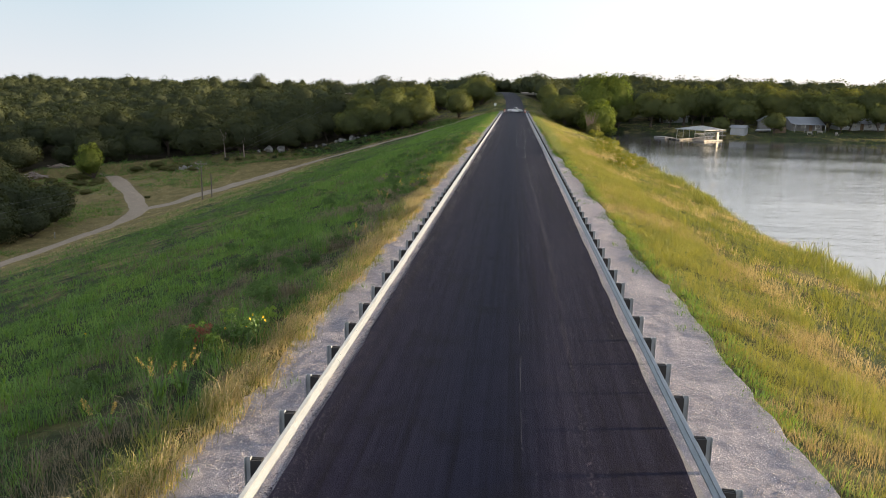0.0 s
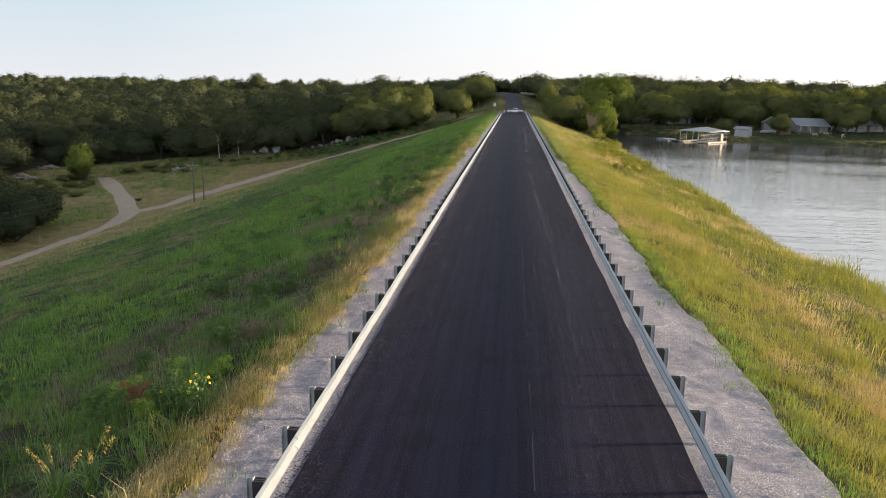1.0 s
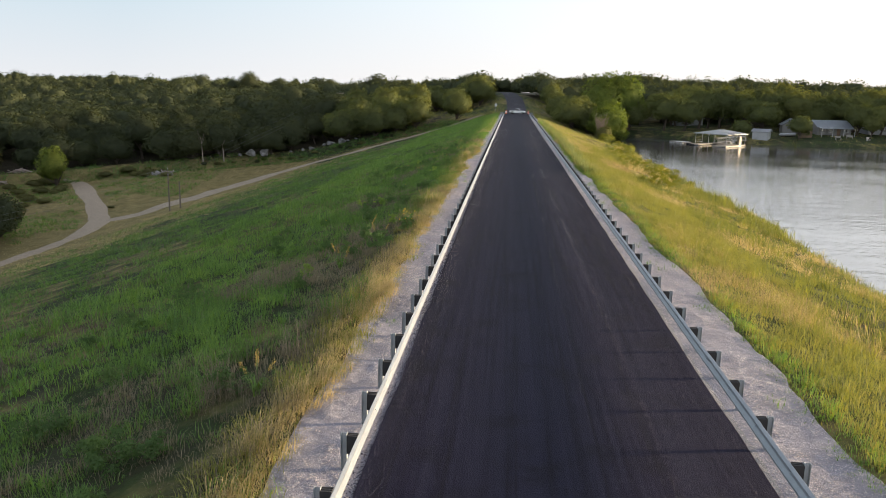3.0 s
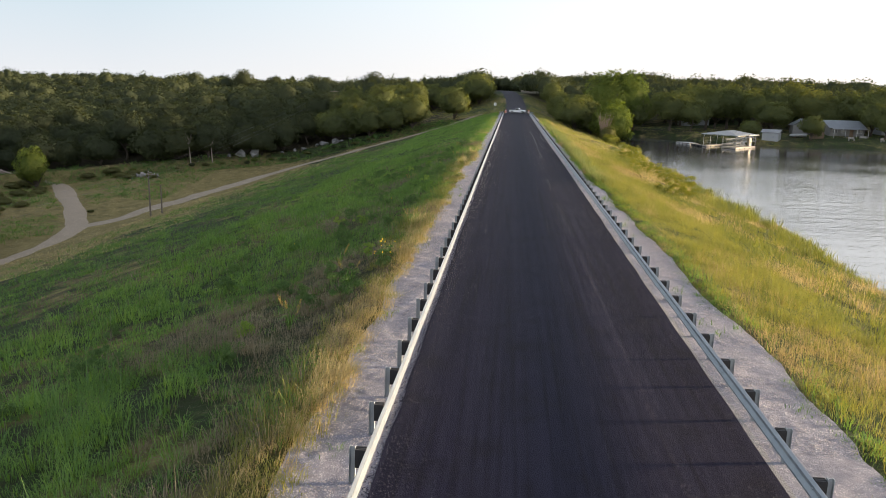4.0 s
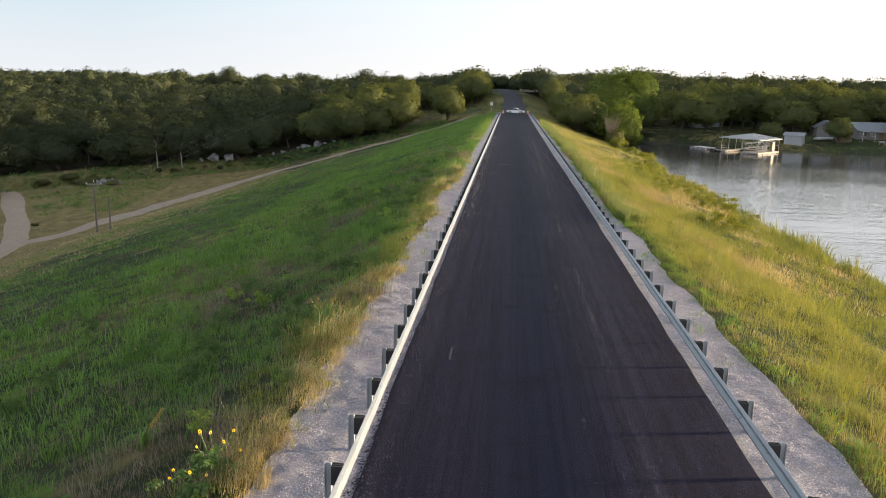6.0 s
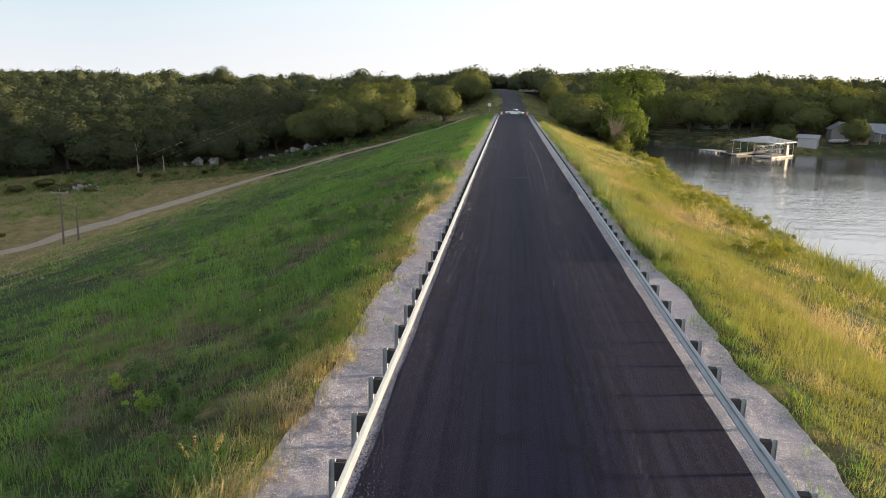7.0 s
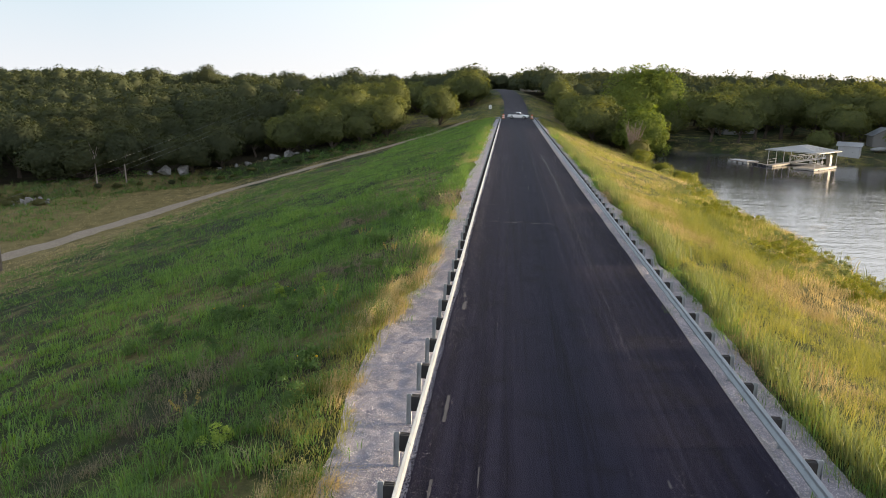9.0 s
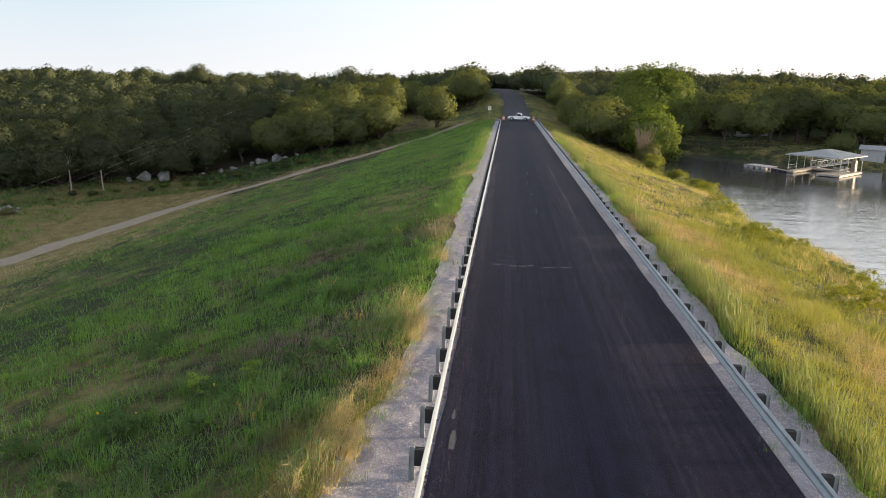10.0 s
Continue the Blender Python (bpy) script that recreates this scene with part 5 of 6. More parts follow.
def building(name, x, y, w, d, h, rise, turn, wall_mat, roof_mat, label, windows, doors, porch=0.0, sink=0.25):
    """A gabled house: ridge along its width; its front is at -y."""
    z = min(float(land(x, y)), float(land(x, y - d / 2))) - sink
    t = thing(name, label, name.replace("_", " "), "", pose(x, y, z, 0, 0, turn))
    h += sink
    th = 0.15
    spans = sorted([(c - ww / 2, c + ww / 2, s, e) for c, ww, s, e in windows + doors])

    # front wall with real openings
    bm = bmesh.new()
    cur = -w / 2
    for a, b, s, e in spans:
        box(bm, cur, a, -d / 2, -d / 2 + th, 0, h)
        box(bm, a, b, -d / 2, -d / 2 + th, 0, max(0.02, s + sink))
        box(bm, a, b, -d / 2, -d / 2 + th, e + sink, h)
        cur = b
    box(bm, cur, w / 2, -d / 2, -d / 2 + th, 0, h)
    part("front_wall", bm, wall_mat, t)
    bm = bmesh.new()
    box(bm, -w / 2, w / 2, d / 2 - th, d / 2, 0, h)
    part("back_wall", bm, wall_mat, t)
    for s in (-1, 1):
        bm = bmesh.new()
        xs = (-w / 2, -w / 2 + th) if s < 0 else (w / 2 - th, w / 2)
        pts = [(-d / 2 + th + 0.002, 0), (d / 2 - th - 0.002, 0), (d / 2 - th - 0.002, h), (0, h + rise * 0.93), (-d / 2 + th + 0.002, h)]
        a = [bm.verts.new((xs[0], p, q)) for p, q in pts]
        b = [bm.verts.new((xs[1], p, q)) for p, q in pts]
        for k in range(5):
            bm.faces.new((a[k], a[(k + 1) % 5], b[(k + 1) % 5], b[k]))
        bm.faces.new(a[::-1])
        bm.faces.new(b)
        part("gable_wall", bm, wall_mat, t)
    for s in (-1, 1):
        bm = bmesh.new()
        o = 0.4
        e_out = s * (d / 2 + o)
        zz = h - rise * o / (d / 2)
        f = bm.faces.new([bm.verts.new(p) for p in ((-w / 2 - o, 0, h + rise), (w / 2 + o, 0, h + rise), (w / 2 + o, e_out, zz), (-w / 2 - o, e_out, zz))])
        bmesh.ops.solidify(bm, geom=[f], thickness=0.08)
        roof = part("roof_slope", bm, roof_mat, t)
        n = int(w / 0.9)
        for k in range(n + 1):
            bm = bmesh.new()
            xx = -w / 2 + k * w / n
            tube(bm, [(xx, 0, h + rise + 0.05), (xx, e_out, zz + 0.05)], [0.02, 0.02], 4)
            part("roof_seam", bm, roof_mat, roof)
    for (c, ww, s, e) in windows:
        bm = bmesh.new()
        for bx in ((c - ww / 2, c - ww / 2 + 0.06, s, e), (c + ww / 2 - 0.06, c + ww / 2, s, e), (c - ww / 2 + 0.06, c + ww / 2 - 0.06, s, s + 0.06), (c - ww / 2 + 0.06, c + ww / 2 - 0.06, e - 0.06, e)):
            box(bm, bx[0], bx[1], -d / 2 + 0.02, -d / 2 + 0.10, bx[2] + sink, bx[3] + sink)
        fr = part("window_frame", bm, M_PIPE, t)
        bm = bmesh.new()
        box(bm, c - ww / 2 + 0.05, c + ww / 2 - 0.05, -d / 2 + 0.05, -d / 2 + 0.065, s + sink + 0.05, e + sink - 0.05)
        part("pane", bm, M_GLASS, fr)
    for (c, ww, s, e) in doors:
        bm = bmesh.new()
        box(bm, c - ww / 2 + 0.02, c + ww / 2 - 0.02, -d / 2 + 0.04, -d / 2 + 0.09, s + sink, e + sink - 0.02)
        dr = part("door", bm, M_BROWN if porch else M_WALLWHITE, t)
        bm = bmesh.new()
        box(bm, c + ww / 2 - 0.15, c + ww / 2 - 0.1, -d / 2 + 0.0, -d / 2 + 0.039, s + sink + 0.95, s + sink + 1.1)
        part("door_handle", bm, M_GREY, dr)
    if porch:
        bm = bmesh.new()
        f = bm.faces.new([bm.verts.new(p) for p in ((-w / 2, -d / 2 - 0.02, h - 0.05), (w / 2, -d / 2 - 0.02, h - 0.05), (w / 2, -d / 2 - porch, h - 0.42), (-w / 2, -d / 2 - porch, h - 0.42))])
        bmesh.ops.solidify(bm, geom=[f], thickness=0.06)
        part("porch_roof", bm, roof_mat, t)
        n = max(3, int(w / 3))
        for k in range(n + 1):
            bm = bmesh.new()
            xx = -w / 2 + 0.1 + k * (w - 0.2) / n
            box(bm, xx - 0.06, xx + 0.06, -d / 2 - porch + 0.1, -d / 2 - porch + 0.22, -0.3, h - 0.45, 0.01)
            part("porch_post", bm, M_PIPE, t)
    return t


building("boat_shed", 65.2, 225.6, 3.8, 4.6, 2.3, 0.6, -28, M_WALLWHITE, M_ROOF, "small white sheet-metal shed on the bank", [], [(0.0, 1.8, 0.0, 1.8)])
building("lake_house", 86.0, 235.6, 9.0, 7.5, 2.3, 1.7, 4, M_SIDING, M_ROOFGREY, "low grey-sided lake house with a metal roof", [(-3.2, 1.4, 0.8, 1.9), (-1.0, 1.2, 0.8, 1.9), (3.2, 1.4, 0.8, 1.9)], [(1.2, 1.0, 0.0, 2.0)], 2.4)
building("cottage", 76.2, 236.2, 5.0, 5.0, 2.5, 1.5, 80, M_SIDING, M_ROOFGREY, "small grey cottage behind the lake house", [(-1.2, 0.9, 0.9, 1.9)], [(1.0, 0.9, 0.0, 2.0)])
building("lake_house", 104.0, 240.5, 13.0, 7.0, 2.4, 1.2, -2, M_WALLWHITE, M_ROOF, "long white lake house under the oaks", [(-4.6, 1.2, 0.8, 1.9), (-2.0, 1.2, 0.8, 1.9), (2.4, 1.4, 0.8, 1.9), (4.8, 1.2, 0.8, 1.9)], [(0.2, 1.0, 0.0, 2.0)], 2.0)
building("mobile_home", 119.0, 238.0, 12.0, 4.2, 2.5, 0.6, -6, M_WALLWHITE, M_ROOF, "white mobile home under the oaks", [(-4.0, 1.0, 1.0, 1.9), (1.5, 1.6, 1.0, 1.9), (4.2, 1.0, 1.0, 1.9)], [(-1.4, 0.9, 0.1, 2.0)])
building("garage", 55.0, 268.0, 8.0, 6.0, 2.4, 1.2, 10, M_WALLWHITE, M_ROOF, "white garage glimpsed between the trees", [], [(0.0, 3.0, 0.0, 2.1)])

# timber screen beside the lake house
t = thing("timber_screen", "brown horizontal board screen beside the house", "screen", "", pose(77.4, 228.4, float(land(77.4, 228.4)) - 0.1, 0, 0, 6))
for k in range(7):
    bm = bmesh.new()
    box(bm, -1.9, 1.9, -0.02, 0.02, 0.1 + 0.26 * k, 0.31 + 0.26 * k, 0.006)
    part("board", bm, M_BROWN, t)
for x in (-1.8, 0, 1.8):
    bm = bmesh.new()
    box(bm, x - 0.05, x + 0.05, 0.021, 0.12, -0.2, 1.95)
    part("post", bm, M_BROWN, t)

# garden furniture on the lawn
for x, y, a in ((85.2, 226.2, 10), (88.5, 227.4, -20), (92.4, 225.2, 40)):
    t = thing("garden_bench", "weathered grey garden bench on the lawn", "bench", "benches on the lawn", pose(x, y, float(land(x, y)) - 0.02, 0, 0, a))
    for nm, b in (("seat", (-0.8, 0.8, -0.22, 0.22, 0.42, 0.47)), ("backrest", (-0.8, 0.8, 0.2, 0.25, 0.55, 0.95))):
        bm = bmesh.new()
        box(bm, *b, 0.012)
        part(nm, bm, M_DECK, t)
    for q in (-0.7, 0.7):
        bm = bmesh.new()
        box(bm, q - 0.04, q + 0.04, -0.2, 0.2, -0.05, 0.42)
        box(bm, q - 0.04, q + 0.04, 0.2, 0.25, 0.2, 0.95)
        part("leg", bm, M_DECK, t)
t = thing("covered_boat", "small boat under a pale cover beside the house", "boat", "", pose(73.2, 229.4, float(land(73.2, 229.4)), 0, 0, 15))
bm = bmesh.new()
secs = [(-2.2, 0.75, 0.55), (-1, 0.9, 0.6), (0.6, 0.85, 0.62), (1.7, 0.5, 0.7), (2.4, 0.08, 0.78)]
rings = []
for x, hw, zt in secs:
    rings.append([bm.verts.new(p) for p in ((x, -hw, zt), (x, -hw * 0.8, 0.25), (x, 0, 0.12), (x, hw * 0.8, 0.25), (x, hw, zt), (x, 0, zt + 0.38 * min(1, hw)))])
for a, b in zip(rings, rings[1:]):
    for k in range(6):
        bm.faces.new((a[k], a[(k + 1) % 6], b[(k + 1) % 6], b[k]))
bm.faces.new(rings[0][::-1])
bm.faces.new(rings[-1])
part("hull", bm, M_WALLWHITE, t, smooth=True)
for x in (-1.2, 1.0):
    bm = bmesh.new()
    box(bm, x - 0.1, x + 0.1, -0.5, 0.5, -0.2, 0.2)
    part("trestle", bm, M_BROWN, t)


# ---- loose stones and worn paint on the road ----
def stones(name, X, Y, Z, S, mat, label, category, seed):
    g = np.random.default_rng(seed)
    n = len(X)
    base = np.array([(1, 0, 0), (-1, 0, 0), (0, 1, 0), (0, -1, 0), (0, 0, 1), (0, 0, -0.5)], float)
    v = base[None] * (0.6 + 0.8 * g.random((n, 6, 1)))
    a = g.random(n) * math.tau
    c, s = np.cos(a)[:, None], np.sin(a)[:, None]
    v = np.stack([v[..., 0] * c - v[..., 1] * s, v[..., 0] * s + v[..., 1] * c, v[..., 2] * 0.7], -1) * S[:, None, None]
    v = v[:, :5]
    v += np.stack([X, Y, Z], 1)[:, None, :]
    f = np.array([(0, 2, 4), (2, 1, 4), (1, 3, 4), (3, 0, 4)])
    F = (f[None] + 5 * np.arange(n)[:, None, None]).reshape(-1, 3)
    ob = new(name, mesh_of(name, v.reshape(-1, 3), F, mat))
    return tagged(ob, label, category, kind="stuff")


g = np.random.default_rng(31)
M_CHIP = gravel_material("mixed_stone_chips", (0.64, 0.58, 0.56), (0.34, 0.31, 0.31), (0.50, 0.46, 0.46))
# shoulders: more towards the middle and the outer edge
n = 110000
Y = 7 + g.random(n) * 120
left = g.random(n) < 0.5
u = g.random(n)
X = np.where(left, -3.75 - u * (-3.75 - edge_left(Y)), 3.6 + u * (edge_right(Y) - 3.6))
keep = value_noise(X, Y, 1.3, 33) * 0.6 + value_noise(X, Y, 0.45, 35) * 0.4 > 0.46
X, Y = X[keep], Y[keep]
stones("loose_gravel", X, Y, verge(X, Y) + 0.005, 0.008 + 0.020 * g.random(len(X)) ** 2, M_CHIP, "loose pale stones scattered on the shoulders", "gravel", 1)
# chips flung on to the asphalt, thick along its edges and in two lines of the lane
n = 50000
Y = 7 + g.random(n) * 150
kind = g.random(n)
X = np.select([kind < 0.40, kind < 0.54, kind < 0.72, kind < 0.75], [-3.66 + np.abs(g.normal(scale=0.34, size=n)), 3.55 - np.abs(g.normal(scale=0.5, size=n)), 1.75 + g.normal(scale=0.05, size=n) * np.where(g.random(n) < 0.5, 1.0, 4.0) + 0.2 * np.sin(Y / 17), 0.62 + g.normal(scale=0.03, size=n)], np.where(g.random(n) < 0.5, -3.4 + 1.6 * g.random(n), 0.7 + 2.8 * g.random(n)))
keep = (value_noise(X * 0 + 2, Y, 5.0, 34) > 0.3) | (kind < 0.42)
X, Y = X[keep], Y[keep]
stones("road_chips", X, Y, crown(X, Y) + 0.002, 0.0028 + 0.007 * g.random(len(X)) ** 4 + 0.001 * (X < -3.2) + 0.0025 * (X > 0.4) * (g.random(len(X)) < 0.35), M_CHIP, "pale stone chips lying on the fresh asphalt", "gravel", 2)

# crumbs of binder spilled past the asphalt's west edge
n = 26000
Y = 7 + g.random(n) * 120
X = -3.62 - np.abs(g.normal(scale=0.13, size=n))
stones("asphalt_crumbs", X, Y, verge(X, Y) + 0.006, 0.008 + 0.014 * g.random(n) ** 2, M_ASPHALT, "black asphalt crumbs spilled along the road's edge", "gravel", 3)

r5 = random.Random(5)


def paint_mark(x, y, w, l, turn=0.0):
    bm = bmesh.new()
    n = max(2, int(l / 0.12))
    rows = []
    for k in range(n + 1):
        yy = -l / 2 + l * k / n
        ww = w / 2 * r5.uniform(0.55, 1.1)
        rows.append([bm.verts.new((-ww, yy, 0)), bm.verts.new((ww, yy, 0))])
    for k, (a, b) in enumerate(zip(rows, rows[1:])):
        bm.faces.new((a[0], a[1], b[1], b[0]))
    ob = part("paint_mark", bm, M_LINE)
    ob.matrix_world = pose(x, y, float(crown(np.array(x), np.array(y))) + 0.005, 0, 0, turn)
    tagged(ob, "worn remnant of white paint on the asphalt", "road marking", "worn road markings")


for x, y, w, l in ((-3.36, 96.3, 0.13, 0.9), (-3.42, 97.6, 0.08, 0.5), (-3.28, 87.8, 0.10, 1.5), (-3.3, 84.0, 0.06, 1.0), (-3.25, 79.5, 0.05, 1.2), (-2.55, 62.0, 0.05, 0.9), (0.7, 79.5, 0.03, 0.8), (0.62, 14.0, 0.012, 1.6), (0.62, 17.0, 0.014, 2.2), (0.62, 20.4, 0.012, 1.2), (1.3, 84.9, 0.05, 0.3), (-0.42, 135.5, 0.16, 0.5), (-0.4, 149.0, 0.05, 2.0), (-0.6, 142.0, 0.04, 2.4), (-0.35, 128.0, 0.04, 2.0), (-2.4, 84.7, 0.03, 0.8)):
    paint_mark(x, y, w, l)
for x, y in ((-2.6, 113.2), (-1.9, 113.0), (-1.5, 113.0), (-1.15, 113.2), (-0.45, 112.9), (-0.2, 112.9), (0.35, 113.1)):
    paint_mark(x, y, 0.16, r5.uniform(0.22, 0.4), 90)


# ---- grass ----
def blades(name, X, Y, Z, h, w, bend, mat, label, seed, fine=True, lean=None):
    """Grass blades: rooted at X, Y, Z, arching over towards the angle lean (or any way)."""
    g = np.random.default_rng(seed)
    n = len(X)
    a = g.random(n) * math.tau if lean is None else lean
    dirn = np.stack([np.cos(a), np.sin(a), 0 * a], 1)
    b = a + math.pi / 2 + g.normal(scale=0.5, size=n)
    side = np.stack([np.cos(b), np.sin(b), 0 * b], 1) * (w / 2)[:, None]
    root = np.stack([X, Y, Z - 0.03], 1)
    up = np.array([0, 0, 1.0])
    tip = root + up * (h * (0.97 - 0.62 * bend ** 2))[:, None] + dirn * (h * bend * 0.95)[:, None]
    if fine:
        mid = root + up * (h * (0.62 - 0.06 * bend))[:, None] + dirn * (h * bend * 0.30)[:, None]
        v = np.stack([root - side, root + side, mid - side * 0.85, mid + side * 0.85, tip], 1)
        f = np.array([(0, 1, 2), (1, 3, 2), (2, 3, 4)])
        k = 5
    else:
        v = np.stack([root - side, root + side, tip], 1)
        f = np.array([(0, 1, 2)])
        k = 3
    F = (f[None] + k * np.arange(n)[:, None, None]).reshape(-1, 3)
    ob = new(name, mesh_of(name, v.reshape(-1, 3), F, mat))
    return tagged(ob, label, "grass", kind="stuff")


def tufts(g, x0, x1, y0, y1, per_m2, each, spread_, keep):
    """Roots of blades in tufts, with each tuft's size and the way each blade falls from its middle."""
    n = int((x1 - x0) * (y1 - y0) * per_m2)
    cx, cy = x0 + (x1 - x0) * g.random(n), y0 + (y1 - y0) * g.random(n)
    m = keep(cx, cy)
    cx, cy = cx[m], cy[m]
    size = 0.55 + 0.95 * g.random(len(cx)) ** 2
    wide = np.repeat(spread_ * (0.6 + 0.8 * size), each)
    dx, dy = g.normal(size=len(wide)) * wide, g.normal(size=len(wide)) * wide
    lean = np.arctan2(dy, dx) + g.normal(scale=0.7, size=len(wide))
    return np.repeat(cx, each) + dx, np.repeat(cy, each) + dy, np.repeat(size, each), lean, np.repeat(g.random(len(cx)), each)


def lush(x, y):
    return value_noise(x, y, 6.0, 41) * 0.55 + value_noise(x, y, 1.6, 42) * 0.45


def grass_zone(name, seed, box_, per_m2, each, spread_, h, w, dry_share, label, dry_label, fine=True, keep=lambda x, y: np.ones(len(x), bool), green=M_BLADE, bare=0.33, dead=None, away=None, sere=None, cap=None):
    g = np.random.default_rng(seed)
    x0, x1, y0, y1 = box_
    X, Y, s, lean, pick = tufts(g, x0, x1, y0, y1, per_m2, each, spread_, lambda a, b: keep(a, b) & (lush(a, b) + 0.25 * g.random(len(a)) > bare))
    n = len(X)
    dryness = value_noise(X, Y, 4.0, 43) * 0.45 + value_noise(X, Y, 0.9, 44) * 0.3 + (1 - lush(X, Y)) * 0.25
    if sere is not None:
        dryness = dryness + sere(X, Y)
    dry = dryness + 0.22 * (pick - 0.5) + 0.12 * (g.random(n) - 0.5) > 1 - dry_share
    hh = h * s * (0.5 + 0.7 * g.random(n)) * (0.38 + 1.25 * value_noise(X, Y, 1.0, 40)) * (0.70 + 0.6 * value_noise(X, Y, 5.0, 39))
    if cap is not None:
        hh = np.minimum(hh, cap(X, Y) * (0.6 + 0.5 * g.random(n)))
    ww = w * (0.6 + 0.8 * g.random(n))
    bend = 0.30 + 0.66 * g.random(n)
    Z = land(X, Y)
    for sel, mat, nm, lb, thin in (row for row in ((~dry, green, name, label, 1.0), (dry, dead or M_DRY, "dry_" + name, dry_label, 0.7)) if row[0].any()):
        blades(nm, X[sel], Y[sel], Z[sel], hh[sel], ww[sel] * thin, bend[sel], mat, lb, seed + 1, fine, lean[sel] if away is None else away + g.normal(scale=0.8, size=int(sel.sum())))


GREEN_L, DRY_L = "tall green grass covering the dam's slope", "dry straw-coloured grass among the green"
off_l = lambda x, y: x < edge_left(y) - 0.1
off_r = lambda x, y: x > edge_right(y) + 0.1
dry_land = lambda x, y: (x > edge_right(y) + 0.1) & (land(x, y) > WATER - 0.15)
grass_zone("slope_grass", 51, (-14, -5.4, 5, 132), 6.0, 26, 0.11, 0.52, 0.013, 0.43, GREEN_L, DRY_L, keep=off_l, bare=0.30, dead=M_DEAD, sere=lambda x, y: 0.16 * np.clip((x + 9.8) / 2.5, 0, 1) * np.clip((72 - y) / 14, 0, 1))
grass_zone("slope_grass", 52, (-26, -14, 8, 140), 3.8, 16, 0.15, 0.54, 0.025, 0.30, GREEN_L, DRY_L, bare=0.28, dead=M_DEAD)
grass_zone("slope_grass", 53, (-48, -26, 25, 215), 2.4, 8, 0.22, 0.50, 0.050, 0.26, GREEN_L, DRY_L, fine=False, bare=0.38, keep=off_track, dead=M_DEAD)
grass_zone("slope_grass", 54, (-72, -48, 55, 210), 1.2, 7, 0.26, 0.45, 0.07, 0.40, GREEN_L, DRY_L, fine=False, bare=0.40, keep=lambda x, y: off_track(x, y) & (-0.285 * (np.abs(x) - 6.1) > -17.2 + 0.03 * np.clip(y - 120, 0, None)))
grass_zone("slope_grass", 55, (-26, -5.4, 132, 258), 4.2, 8, 0.20, 0.48, 0.045, 0.14, GREEN_L, DRY_L, fine=False, keep=off_l, bare=0.2)
low_by_road = lambda x, y: 0.20 + 0.33 * np.clip(x - edge_right(y), 0, 3) + 0.5 * np.clip((y - 80) / 8, 0, 1)   # short at the gravel, taller down the bank
LAKE, LAKE_DRY = "tall grass on the lake side, coloured as if sunlit", "dry feathery grass on the lake side"
# Lake-side blades carry the low sun in their colour.
grass_zone("shore_grass", 61, (5.0, 12, 6, 135), 9.5, 26, 0.13, 0.58, 0.0085, 0.42, LAKE, LAKE_DRY, keep=off_r, green=M_SUN_BLADE, cap=low_by_road)
grass_zone("shore_grass", 62, (12, 25.5, 20, 150), 4.2, 16, 0.17, 0.60, 0.020, 0.42, LAKE, LAKE_DRY, keep=dry_land, green=M_SUN_BLADE)
grass_zone("shore_grass", 63, (4.8, 25.5, 135, 255), 2.6, 9, 0.20, 0.60, 0.045, 0.42, LAKE, LAKE_DRY, fine=False, keep=dry_land, green=M_SUN_BLADE)
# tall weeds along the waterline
grass_zone("shore_weeds", 64, (20.5, 25.5, 30, 215), 2.6, 9, 0.16, 1.15, 0.035, 0.25, "rank tall weeds along the waterline", "dry stalks along the waterline", keep=lambda x, y: (land(x, y) > WATER - 0.1) & (land(x, y) < WATER + 0.75) & (value_noise(x, y, 7.0, 45) > 0.45), green=M_SUN_BLADE)
# straw along the west edge of the gravel
west_edge = lambda x, y: (x < edge_left(y) + 0.6 * value_noise(x, y, 0.9, 46) - 0.05) & (x > edge_left(y) - 0.8 - 1.2 * value_noise(x, y, 3.0, 49))
# Verge tufts share the blade colour painted as sunlit.
grass_zone("verge_grass", 71, (-8.2, -4.8, 5, 100), 10.0, 20, 0.09, 0.50, 0.011, 0.34, "green tufts at the gravel's edge", "golden dry grass at the gravel's edge", keep=west_edge, green=M_SUN_BLADE, bare=0.18)
straw = lambda x, y: (x < edge_left(y) + 0.5 * value_noise(x, y, 0.8, 46) - 0.10) & (x > edge_left(y) - 0.3 - 0.9 * value_noise(x, y, 2.2, 49)) & (value_noise(x, y, 2.6, 56) > 0.16 + 0.50 * np.clip((y - 58) / 14, 0, 1))
grass_zone("verge_straw", 74, (-7.8, -4.8, 5, 118), 18.0, 22, 0.09, 0.60, 0.013, 2.0, "", "golden dry grass arching over the gravel's edge", keep=straw, away=-0.35, bare=0.2)
grass_zone("verge_grass", 73, (-8.4, -5.0, 100, 215), 9.0, 11, 0.11, 0.70, 0.022, 0.40, "green tufts at the gravel's edge", "golden dry grass at the gravel's edge", fine=False, keep=west_edge)
grass_zone("verge_grass", 72, (4.8, 7.8, 5, 200), 12.0, 13, 0.10, 0.50, 0.013, 0.36, "green tufts at the gravel's edge", "golden dry grass at the gravel's edge", keep=lambda x, y: (x > edge_right(y) - 0.4 * value_noise(x, y, 0.8, 47)) & (x < edge_right(y) + 0.8), cap=low_by_road)
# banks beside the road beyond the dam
grass_zone("bank_grass", 75, (-34, 14, 254, 335), 1.5, 8, 0.22, 0.42, 0.06, 0.40, "tall grass on the banks beside the road", "dry grass on the banks beside the road", fine=False, keep=lambda x, y: (np.abs(x - road_x(y)) > 4.2) & off_track(x, y), green=M_SUN_BLADE)
